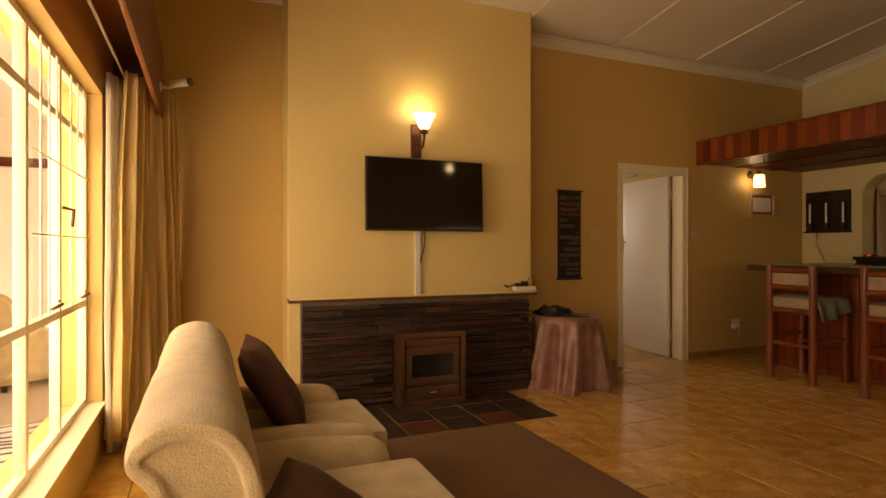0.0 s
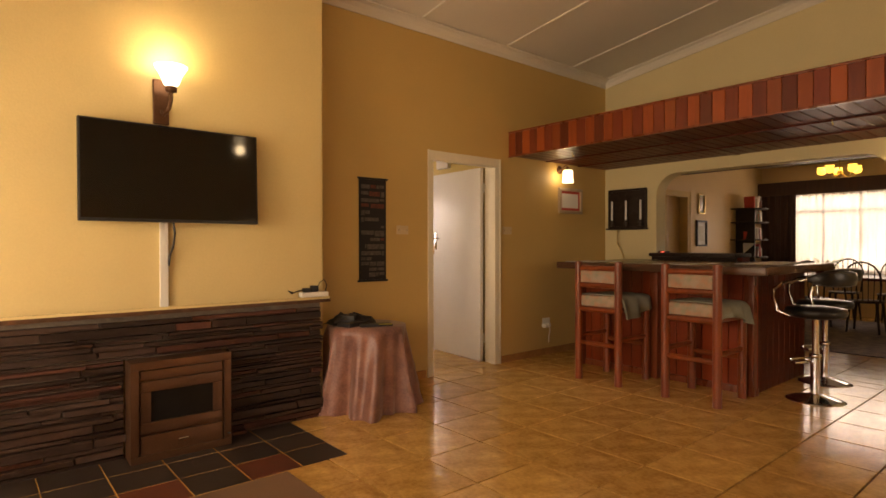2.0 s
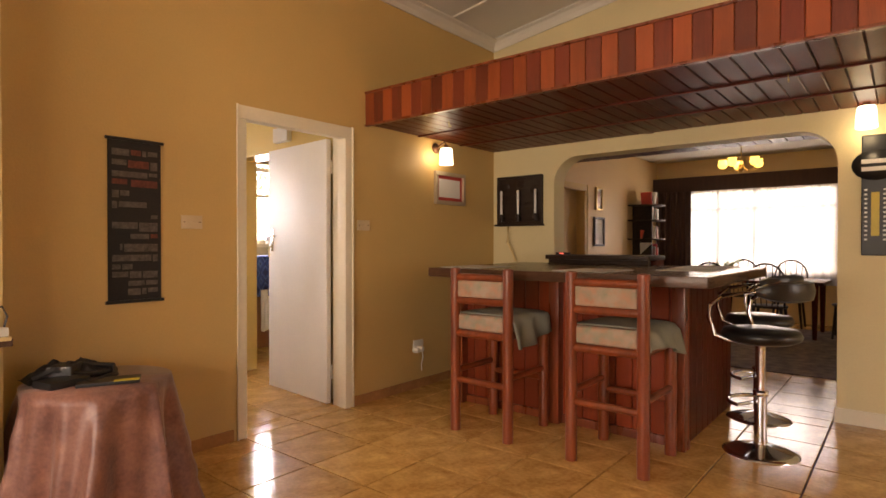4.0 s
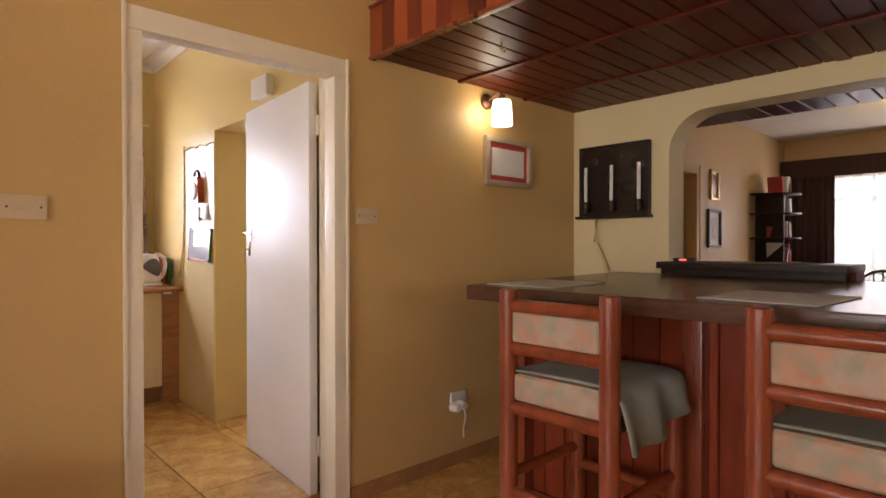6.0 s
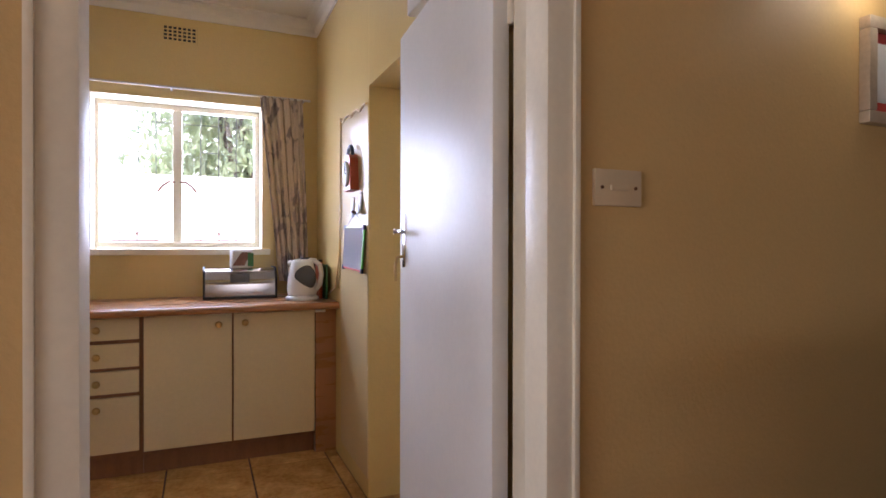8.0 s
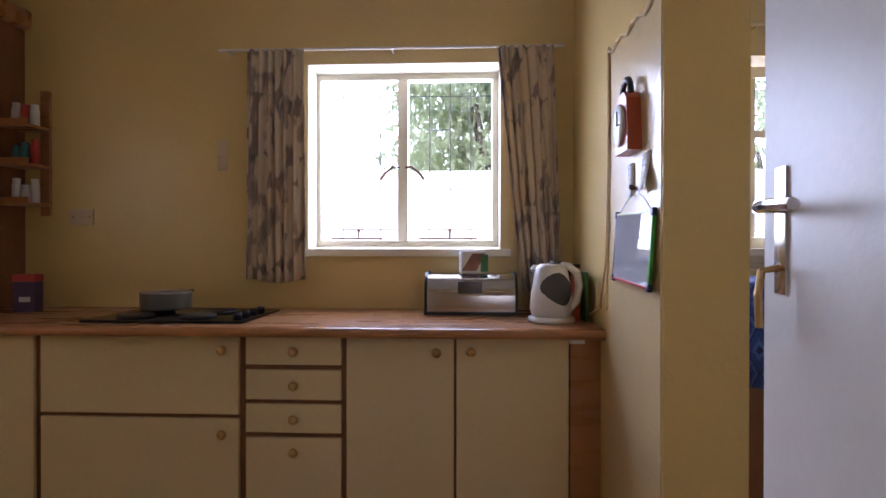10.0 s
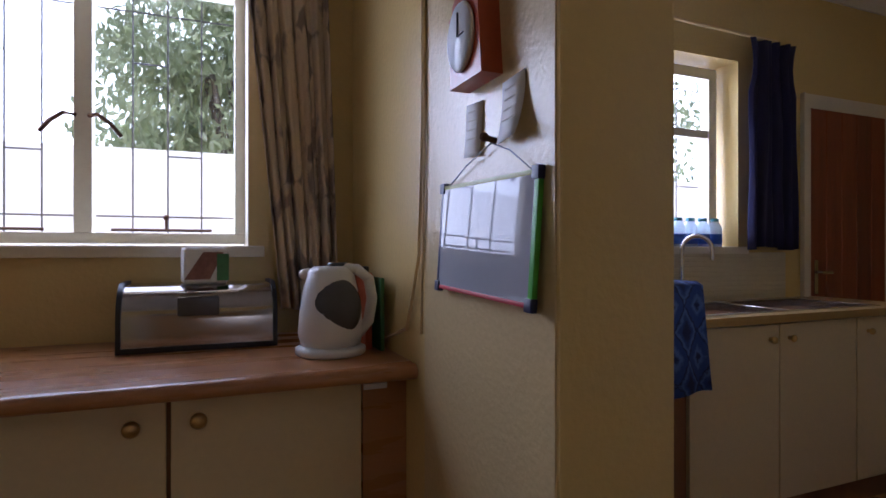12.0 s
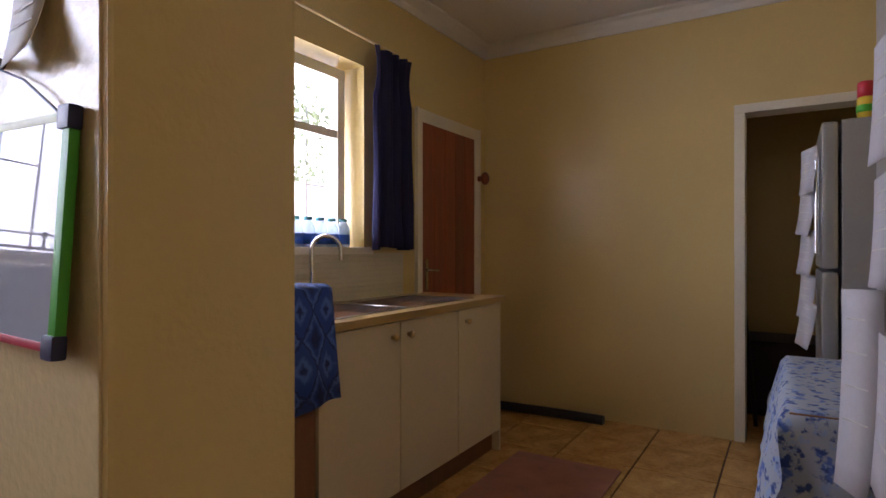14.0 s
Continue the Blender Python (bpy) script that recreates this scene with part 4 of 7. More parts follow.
# --- canopy over the bar ---
cp = thing("bar_canopy", "dropped dark wooden canopy over the bar with a striped fascia", "canopy", pose(0, 0, 0))
CY0, CX0 = -0.25, 5.13
CZ0, CZ1 = 2.15, 2.385
b = B()
box(b, CX0 + 0.02, XE - 0.002, CY0, YN - 0.002, CZ0 + 0.02, CZ1 - 0.02)
part("core", b, M["darkwood"], cp, smooth=None)
n = 51
for i in range(n):
    wd = (YN - CY0) / n
    y0 = CY0 + i * wd
    b = B()
    box(b, CX0, CX0 + 0.02, y0 + 0.001, y0 + wd - 0.001, CZ0 - 0.004, CZ1 - 0.003, 0.003, 1)
    part("fascia_slat", b, M["slat_l"] if i % 2 == 0 else M["slat_d"], cp, smooth=None)
for z in (CZ1 - 0.004, CZ0 - 0.016):
    b = B()
    box(b, CX0 - 0.008, CX0 + 0.026, CY0, YN - 0.001, z, z + 0.016, 0.004)
    part("fascia_bead", b, M["redwood"], cp)
n = 46
for i in range(n):
    wd = (YN - CY0) / n
    y0 = CY0 + i * wd
    b = B()
    box(b, CX0 + 0.021, XE - 0.003, y0 + 0.003, y0 + wd - 0.003, CZ0 + 0.001, CZ0 + 0.019, 0.004, 1)
    part("ceiling_board", b, M["darkwood"], cp, smooth=None)
for x in (5.74, 6.32):
    b = B()
    box(b, x - 0.014, x + 0.014, CY0, YN - 0.002, CZ0 - 0.010, CZ0 + 0.002, 0.004)
    part("batten", b, M["darkwood"], cp)
for y in (0.9, 3.05):
    b = B()
    box(b, CX0 + 0.022, XE - 0.004, y - 0.03, y + 0.03, CZ0 - 0.006, CZ0 + 0.002, 0.003)
    part("batten", b, M["darkwood"], cp)
for x, y in ((5.45, 4.05), (5.7, 1.9)):
    b = B()
    tube(b, [(x, y, CZ0), (x, y, CZ0 - 0.02)] + arc((x + 0.012, y, CZ0 - 0.03), 0.012, 180, 400, 8, "xz"), 0.003, 6)
    part("cup_hook", b, M["brass"], cp)
dc = thing("dining_canopy", "dropped dark boarded canopy on the dining side of the arch", "canopy", pose(0, 0, 0))
b = B()
box(b, XE + TW + 0.001, XE + 0.95, 0.5, DN - 0.002, 2.14, 2.3)
part("core", b, M["darkwood"], dc, smooth=None)
for i in range(36):
    y0 = 0.5 + i * (DN - 0.5) / 36
    b = B()
    box(b, XE + TW + 0.001, XE + 0.955, y0 + 0.004, y0 + 0.117, 2.115, 2.139, 0.004, 1)
    part("ceiling_board", b, M["darkwood"], dc, smooth=None)

# ================= seating =================
def armchair(m, label):
    th = thing("armchair", label, "armchair", m, "cream armchairs beside the window")
    wd = 0.88
    bm = B()
    box(bm, 0.10, 0.86, 0.06, wd - 0.06, 0.06, 0.30, 0.03, 3)
    part("base", bm, M["fabric"], th)
    bm = B()
    box(bm, 0.22, 0.90, 0.155, wd - 0.155, 0.27, 0.44, 0.06, 4)
    part("seat_cushion", bm, M["fabric"], th)
    # padded back with a rolled top that curls backwards
    bm = B()
    prof = [(0.02, 0.08), (0.24, 0.08), (0.27, 0.42), (0.24, 0.64), (0.215, 0.76), (0.16, 0.85), (0.06, 0.88), (-0.04, 0.855), (-0.085, 0.81), (-0.075, 0.76), (-0.01, 0.73), (0.01, 0.50)]
    rings = []
    for y in [0.004, 0.012, 0.035, 0.07] + [0.07 + (wd - 0.14) * k / 10 for k in range(1, 10)] + [wd - 0.07, wd - 0.035, wd - 0.012, wd - 0.004]:
        f = y / wd
        pad = 1 - 0.06 * abs(2 * f - 1) ** 8 + 0.012 * noise.noise((y * 9, 1.7, 0.3))
        c = Vector((0.1, 0, 0.5))
        rings.append([bm.verts.new((c.x + (u - c.x) * pad, y, c.z + (v - c.z) * pad)) for u, v in prof])
    kk = len(prof)
    for p, q in zip(rings, rings[1:]):
        for i in range(kk):
            bm.faces.new((p[i], p[(i + 1) % kk], q[(i + 1) % kk], q[i]))
    caps = [bm.faces.new(rings[0][::-1]), bm.faces.new(rings[-1])]
    bmesh.ops.recalc_face_normals(bm, faces=bm.faces[:])
    # end panels set in behind the padded edge
    bmesh.ops.inset_individual(bm, faces=caps, thickness=0.012, depth=0.0)
    bmesh.ops.inset_individual(bm, faces=caps, thickness=0.022, depth=0.0)
    bmesh.ops.inset_individual(bm, faces=caps, thickness=0.004, depth=-0.018)
    bmesh.ops.inset_individual(bm, faces=caps, thickness=0.010, depth=0.0)
    bk = part("backrest", bm, M["fabric"], th, smooth=80)
    ss = bk.modifiers.new("round", "SUBSURF")
    ss.levels = ss.render_levels = 2
    for y in (0.075, wd - 0.075):
        bm = B()
        n = 14
        rings = []
        for k in range(n + 1):
            f = k / n
            x = 0.18 + f * 0.64
            zt = 0.53 - 0.06 * max(0, f - 0.45) - 0.05 * max(0, (f - 0.85) / 0.15) ** 2
            wv = 0.085 * (1 - 0.35 * max(0, (f - 0.85) / 0.15) ** 2)
            ring = []
            for i in range(12):
                a = 2 * math.pi * i / 12
                ring.append(bm.verts.new((x, y + wv * math.cos(a), (zt - 0.085) + 0.085 * math.sin(a) if math.sin(a) > -0.1 else 0.08)))
            rings.append(ring)
        for p, q in zip(rings, rings[1:]):
            for i in range(12):
                bm.faces.new((p[i], p[(i + 1) % 12], q[(i + 1) % 12], q[i]))
        bm.faces.new(rings[0][::-1])
        bm.faces.new(rings[-1])
        bmesh.ops.recalc_face_normals(bm, faces=bm.faces[:])
        am = part("arm", bm, M["fabric"], th, smooth=80)
        ss = am.modifiers.new("round", "SUBSURF")
        ss.levels = ss.render_levels = 1
    for x in (0.15, 0.8):
        for y in (0.1, wd - 0.1):
            bm = B()
            rod(bm, (x, y, 0), (x, y, 0.07), 0.025, 0.03)
            part("foot", bm, M["blackwood"], th)
    return th


a1 = armchair(pose(0.058, 1.28, 0, 0, 0, 0) @ Matrix.Diagonal((0.92, 1, 1, 1)), "cream boucle armchair with a rolled back beside the window")
copy_thing(a1, pose(0.058, 2.175, 0, 0, 0, 0))


def cushion(m, w, h, label, seed):
    bm = B()
    n = 14
    grid = {}
    for s in (-1, 1):
        for i in range(n + 1):
            for j in range(n + 1):
                u, v = 2 * i / n - 1, 2 * j / n - 1
                k = (1 - u ** 4) * (1 - v ** 4)
                edge = i in (0, n) or j in (0, n)
                key = (i, j, 0 if edge else s)
                if key not in grid:
                    pinch = 1 - 0.07 * (1 - abs(u)) * abs(v) ** 2 - 0.07 * (1 - abs(v)) * abs(u) ** 2
                    grid[key] = bm.verts.new((u * w / 2 * pinch, v * h / 2 * pinch, s * 0.075 * k ** 0.6 * (0 if edge else 1) + 0.006 * noise.noise((u * 3 + seed, v * 3, s))))
        for i in range(n):
            for j in range(n):
                q = [grid[(a, c, 0 if a in (0, n) or c in (0, n) else s)] for a, c in ((i, j), (i + 1, j), (i + 1, j + 1), (i, j + 1))]
                bm.faces.new(q if s > 0 else q[::-1])
    ob = new("cushion", mesh_of("cushion", bm, M["pillow"], 80))
    ob.matrix_world = m
    return tagged(ob, label, "cushion", "brown scatter cushions")


cushion(pose(0.43, 2.66, 0.60, 58, 0, 84), 0.50, 0.48, "dark brown satin scatter cushion leaning in the armchair", 1)
cushion(pose(0.48, 1.56, 0.41, 34, 0, 68), 0.50, 0.48, "dark brown satin scatter cushion with red sheen in the armchair", 5)
b = B()
box(b, 0.92, 2.12, 0.9, 3.39, 0.009, 0.021, 0.005)
solid("carpet", b, M["rug"], "plain brown carpet in front of the hearth", "carpet", kind="thing")

# ================= big window, curtain, pelmet =================
win = thing("window_living", "tall cream steel window with burglar bars and lower panes", "window", kind="structure")
gx = XW - 0.10
posts = (WY0 + 0.02, -0.1, 0.72, 1.70, 2.66, 3.22, WY1 - 0.02)
for y in posts:
    b = B()
    box(b, gx - 0.022, gx + 0.022, y - 0.02, y + 0.02, WZ0, WZ1, 0.004)
    part("mullion", b, M["steel_cream"], win)
for z in (WZ0 + 0.02, 0.90, 1.86, WZ1 - 0.02):
    b = B()
    box(b, gx - 0.020, gx + 0.020, WY0, WY1, z - 0.018, z + 0.018, 0.004)
    part("transom", b, M["steel_cream"], win)
for a, c in zip(posts, posts[1:]):
    for z0, z1 in ((WZ0, 0.90), (0.90, 1.86), (1.86, WZ1)):
        b = B()
        box(b, gx - 0.002, gx + 0.002, a + 0.018, c - 0.018, z0 + 0.018, z1 - 0.018)
        pn = part("pane", b, M["pane"], win, smooth=None)
        pn.visible_shadow = False
    if a >= 2.6:
        k = 3 if c - a > 0.5 else 3
        for i in range(1, k + 1):
            y = a + (c - a) * i / (k + 1)
            b = B()
            rod(b, (gx + 0.035, y, 0.93), (gx + 0.035, y, WZ1 - 0.03), 0.005, seg=6)
            part("burglar_bar", b, M["steel_cream"], win)
        for z in (1.28, 1.62):
            b = B()
            rod(b, (gx + 0.035, a, z), (gx + 0.035, c, z), 0.004, seg=6)
            part("burglar_bar", b, M["steel_cream"], win)
        b = B()
        tube(b, [(gx + 0.03, c - 0.06, 0.97), (gx + 0.06, c - 0.16, 0.965), (gx + 0.05, c - 0.3, 0.955)], 0.008)
        part("casement_stay", b, M["bronze"], win)
b = B()
tube(b, [(gx + 0.03, 3.22, 1.42), (gx + 0.07, 3.25, 1.41), (gx + 0.06, 3.27, 1.33)], 0.009)
part("handle", b, M["bronze"], win)
b = B()
box(b, XW - 0.10, XW + 0.02, WY0, WY1, WZ0 - 0.001, WZ0 + 0.006)
solid("window_sill", b, M["steel_cream"], "cream painted window sill", "sill")


def curtain(name, mt, p, q, z0, z1, folds, amp, label, group="", top=1.0, bottom=1.0, n=90, rows=16, seed=0, thick=0.004, taper=None, lean=0.0):
    """Hanging cloth between p and q in plan, gathered in soft folds."""
    r = random.Random(seed)
    ph = [r.uniform(0, 6) for _ in range(4)]
    p, q = Vector((*p, 0)), Vector((*q, 0))
    d = (q - p)
    nrm = Vector((-d.y, d.x, 0)).normalized()
    mid = (p + q) / 2
    bm = B()
    grid = []
    for j in range(rows + 1):
        f = j / rows
        sc = top + (bottom - top) * f
        if taper:
            sc *= taper(f)
        row = []
        for i in range(n + 1):
            u = i / n
            base = mid + d * (u - 0.5) * sc + d.normalized() * lean * f
            w = math.sin(folds * 6.283 * u + ph[0] + 1.5 * math.sin(5 * u + ph[1])) + 0.35 * math.sin(folds * 12.6 * u + ph[2] + 1.5 * f) + 0.7 * noise.noise((u * folds * 1.3 + ph[0], f * 2.2, ph[3]))
            w *= amp * (0.55 + 0.45 * f)
            v = base + nrm * w
            row.append(bm.verts.new((v.x, v.y, z1 + (z0 - z1) * f + (0.01 * math.sin(7 * u + ph[3]) if j == rows else 0))))
        grid.append(row)
    for a, c in zip(grid, grid[1:]):
        for i in range(n):
            bm.faces.new((a[i], a[i + 1], c[i + 1], c[i]))
    bmesh.ops.recalc_face_normals(bm, faces=bm.faces[:])
    ob = new(name, mesh_of(name, bm, mt, 80))
    sm = ob.modifiers.new("thick", "SOLIDIFY")
    sm.thickness = thick
    return tagged(ob, label, "curtain", group)


curtain("curtain", M["curtain"], (XW + 0.09, 3.74), (XW + 0.40, 4.46), 0.10, 2.28, 8, 0.055, "gold striped full-length curtain drawn aside at the window", seed=2, top=0.8, bottom=1.12, n=200, rows=30)
curtain("curtain_lining", M["lining"], (XW + 0.05, 3.73), (XW + 0.10, 3.90), 0.03, 2.24, 3, 0.022, "white lining of the gold curtain hanging at the window edge", seed=4, n=48)
pel = thing("pelmet", "brown boxed curtain pelmet above the living room window", "pelmet", pose(0, 0, 0))
b = B()
box(b, XW + 0.28, XW + 0.305, -1.2, 4.32, 2.10, 2.56, 0.006)
part("front_board", b, M["pelmet"], pel)
b = B()
box(b, XW + 0.001, XW + 0.28, -1.2, 4.32, 2.53, 2.555, 0.004)
part("top_board", b, M["pelmet"], pel)
b = B()
box(b, XW + 0.001, XW + 0.28, 4.30, 4.32, 2.10, 2.53)
part("end_board", b, M["pelmet"], pel)
b = B()
rod(b, (XW + 0.10, -1.1, 2.30), (XW + 0.10, 4.29, 2.30), 0.008, seg=8)
part("curtain_rail", b, M["plastic"], pel)
cc = thing("security_camera", "small white bullet security camera on the pelmet end", "camera", pose(XW + 0.304, 3.93, 2.235))
b = B()
lathe(b, [(0, 0), (0.03, 0.0), (0.03, 0.012), (0, 0.014)], m=pose(0, 0, 0, 0, 90, 0))
tube(b, [(0.01, 0, 0), (0.06, 0.0, 0.0), (0.085, 0.0, 0.02)], 0.010)
part("mount", b, M["plastic"], cc)
b = B()
rod(b, (0.07, 0.02, 0.03), (0.175, -0.05, 0.035), 0.024)
part("body", b, M["plastic"], cc)
b = B()
rod(b, (0.17, -0.047, 0.035), (0.182, -0.055, 0.0355), 0.025)
part("lens", b, M["black"], cc)

# --- porch outside the window ---
b = B()
box(b, -4.6, XW - 0.23, -3.2, 7.6, -0.2, -0.02)
solid("pavement_porch", b, M["paving"], "pale paved porch outside the window", "pavement")
b = B()
box(b, -4.6, XW - 0.23, 7.4, 7.6, -0.02, 3.0)
solid("wall_porch", b, M["outside"], "sunlit cream porch end wall", "wall")
b = B()
box(b, -4.6, XW - 0.23, 7.38, 7.4, 2.1, 2.2)
solid("trim_porch", b, M["darkwood"], "dark rail on the porch end wall", "trim")
b = B()
box(b, -2.6, XW - 0.232, -3.2, 7.38, 2.62, 2.72)
box(b, -2.6, -2.48, -3.2, 7.38, 2.46, 2.62)
solid("ceiling_porch", b, M["outside"], "white boarded porch ceiling with an edge beam", "ceiling")
copy_thing(a1, pose(-1.5, 5.75, -0.02, 0, 0, 35))
zb = thing("zebra_mat", "zebra striped floor mat lying on the porch paving", "mat", pose(-1.25, 4.25, -0.02, 0, 0, 10))
b = B()
box(b, -0.55, 0.5, -0.5, 0.5, 0, 0.012, 0.004)
part("backing", b, M["paper"], zb)
rs = random.Random(11)
for k in range(9):
    y = -0.45 + k * 0.11
    b = B()
    tube(b, [(-0.5 + 0.25 * i, y + 0.05 * math.sin(i * 1.7 + k), 0.012) for i in range(5)], 0.02, 6)
    bmesh.ops.scale(b, vec=(1, 1, 0.12), verts=b.verts[:], space=Matrix.Translation((0, 0, -0.012)))
    part("stripe", b, M["black"], zb)

# ================= dining room =================
def net(name, mt, x, y0, y1, z0, z1, label, seed):
    return curtain(name, mt, (x, y0), (x, y1), z0, z1, int((y1 - y0) * 9), 0.025, label, seed=seed, n=160, rows=4)


nt2 = bpy.data.materials.new("translucent_net")
nt2.use_nodes = True
N_, L_ = nt2.node_tree.nodes, nt2.node_tree.links
N_.remove(N_["Principled BSDF"])
d_, t_, mx_, tr_ = N_.new("ShaderNodeBsdfDiffuse"), N_.new("ShaderNodeBsdfTranslucent"), N_.new("ShaderNodeMixShader"), N_.new("ShaderNodeBsdfTransparent")
mx2_ = N_.new("ShaderNodeMixShader")
d_.inputs[0].default_value = t_.inputs[0].default_value = (0.85, 0.83, 0.80, 1)
mx_.inputs[0].default_value, mx2_.inputs[0].default_value = 0.7, 0.5
L_.new(d_.outputs[0], mx_.inputs[1])
L_.new(t_.outputs[0], mx_.inputs[2])
L_.new(mx_.outputs[0], mx2_.inputs[1])
L_.new(tr_.outputs[0], mx2_.inputs[2])
L_.new(mx2_.outputs[0], N_["Material Output"].inputs[0])
net("net_curtain", nt2, DE - 0.06, 2.1, 4.4, 0.62, 2.17, "white translucent net curtain across the dining window", 3)
curtain("curtain", M["dkcurtain"], (DE - 0.13, 4.24), (DE - 0.13, 4.82), 0.05, 2.22, 6, 0.03, "dark brown heavy curtain beside the dining window", seed=6)
dp = thing("dining_pelmet", "dark brown pelmet board over the dining window", "pelmet", pose(0, 0, 0))
b = B()
box(b, DE - 0.2, DE - 0.17, 1.5, DN - 0.003, 2.12, 2.36, 0.004)
part("front_board", b, M["dkcurtain"], dp)
b = B()
box(b, DE - 0.17, DE - 0.001, 1.5, DN - 0.003, 2.34, 2.36)
part("top_board", b, M["dkcurtain"], dp)
dwn = thing("window_dining", "white framed wide dining room window", "window", kind="structure")
for y in (DW[0], 3.3, 3.85, DW[1] - 0.04):
    b = B()
    box(b, DE + 0.06, DE + 0.1, y, y + 0.04, DW[2], DW[3])
    part("mullion", b, M["white"], dwn)
for z in (DW[2], 1.80, DW[3] - 0.04):
    b = B()
    box(b, DE + 0.062, DE + 0.098, DW[0], DW[1], z, z + 0.04)
    part("transom", b, M["white"], dwn)
ch = thing("chandelier", "brass chandelier with lit amber tulip glasses", "chandelier", pose(10.5, 3.12, 2.27) @ Matrix.Diagonal((0.9, 0.9, 0.9, 1)))
b = B()
rod(b, (0, 0, 0.02), (0, 0, (DC - 2.27) / 0.9), 0.008, seg=8)
lathe(b, [(0, -0.09), (0.03, -0.07), (0.045, -0.02), (0.03, 0.03), (0, 0.05)])
part("stem", b, M["brass"], ch)
for k in range(5):
    a = radians(72 * k + 20)
    c, s = math.cos(a), math.sin(a)
    b = B()
    tube(b, [(0.03 * c, 0.03 * s, -0.02), (0.13 * c, 0.13 * s, -0.08), (0.22 * c, 0.22 * s, -0.05), (0.25 * c, 0.25 * s, -0.01)], 0.007, 6)
    part("arm", b, M["brass"], ch)
    b = B()
    lathe(b, [(0.02, 0), (0.055, 0.02), (0.07, 0.06), (0.055, 0.095), (0.065, 0.125), (0.06, 0.125), (0.045, 0.095), (0.06, 0.06), (0.04, 0.025)], (0.25 * c, 0.25 * s, -0.02), 16)
    part("shade", b, M["amber"], ch, "lit amber tulip glass")
bulb("chandelier_light", (10.5, 3.12, 2.42), 1.5, (1.0, 0.62, 0.18), 0.1)
dt = thing("dining_table", "dark wooden dining table under the chandelier", "dining table", pose(11.05, 3.1, 0))
b = B()
box(b, -0.5, 0.5, -0.9, 0.9, 0.71, 0.75, 0.008)
part("tabletop", b, M["darkwood"], dt)
for x in (-0.42, 0.42):
    for y in (-0.8, 0.8):
        b = B()
        rod(b, (x, y, 0), (x, y, 0.71), 0.025, 0.04)
        part("leg", b, M["darkwood"], dt)


def windsor(m):
    th = thing("dining_chair", "dark wooden hoop-back dining chair at the table", "chair", m, "chairs round the dining table")
    bm = B()
    lathe(bm, [(0, 0.43), (0.2, 0.43), (0.215, 0.445), (0.2, 0.46), (0, 0.455)])
    part("seat", bm, M["blackwood"], th)
    for x, y in ((0.15, 0.15), (0.15, -0.15), (-0.15, 0.15), (-0.15, -0.15)):
        bm = B()
        rod(bm, (x * 1.25, y * 1.25, 0), (x, y, 0.435), 0.014, 0.02, seg=8)
        part("leg", bm, M["blackwood"], th)
    bm = B()
    tube(bm, [(-0.17, -0.19, 0.45), (-0.2, -0.21, 0.7)] + [(-0.22 - 0.02 * math.sin(radians(a)), -0.21 * math.cos(radians(a)), 0.75 + 0.24 * math.sin(radians(a))) for a in range(10, 180, 20)] + [(-0.2, 0.21, 0.7), (-0.17, 0.19, 0.45)], 0.013, 8)
    part("hoop", bm, M["blackwood"], th)
    for y in (-0.12, -0.06, 0, 0.06, 0.12):
        bm = B()
        rod(bm, (-0.17, y, 0.45), (-0.225, y * 1.2, 0.75 + 0.24 * math.sqrt(max(0, 1 - (y * 1.2 / 0.21) ** 2))), 0.006, seg=6)
        part("spindle", bm, M["blackwood"], th)
    return th


w1 = windsor(pose(10.3, 2.75, 0))
for x, y, a in ((10.3, 3.4, 0), (11.8, 2.75, 180), (11.8, 3.4, 180), (11.05, 1.95, 90)):
    copy_thing(w1, pose(x, y, 0, 0, 0, a))
fl = thing("table_plant", "low bowl of twiggy dried flowers on the dining table", "flower arrangement", pose(10.95, 3.45, 0.75))
b = B()
lathe(b, [(0, 0), (0.07, 0.0), (0.12, 0.06), (0.13, 0.09), (0.11, 0.09), (0.0, 0.05)])
part("bowl", b, M["darkwood"], fl)
b = B()
rs = random.Random(3)
for k in range(22):
    a, l = rs.uniform(0, 6.28), rs.uniform(0.12, 0.3)
    tube(b, [(0, 0, 0.05), (0.5 * l * math.cos(a), 0.5 * l * math.sin(a), 0.05 + rs.uniform(0.08, 0.2)), (l * math.cos(a), l * math.sin(a), 0.05 + rs.uniform(0.0, 0.22))], 0.006, 5)
part("twig", b, M["green"], fl)
b = B()
box(b, 8.3, 11.6, 1.7, 4.2, 0.009, 0.02, 0.004)
solid("dining_rug", b, M["patterned"], "dark patterned rug under the dining table", "rug", kind="thing")
cs = thing("corner_shelf", "near-black corner shelf holding books and ornaments", "shelf", pose(11.55, DN, 0))
b = B()
box(b, -0.35, 0.0, -0.03, -0.002, 0, 1.85)
part("back_panel", b, M["blackwood"], cs)
b = B()
box(b, -0.35, -0.33, -0.32, -0.03, 0, 1.85)
part("side_panel", b, M["blackwood"], cs)
for z in (0.3, 0.65, 1.0, 1.3, 1.6, 1.84):
    b = B()
    lathe(b, [(0, 0), (0.36, 0), (0.36, 0.02), (0, 0.02)], (-0.2, -0.1, z), 20)
    part("shelf", b, M["blackwood"], cs)
cols = [M["paper"], M["pinkcloth"], M["greycloth"], M["redpaper"], M["mat_grey"]]
rs = random.Random(8)
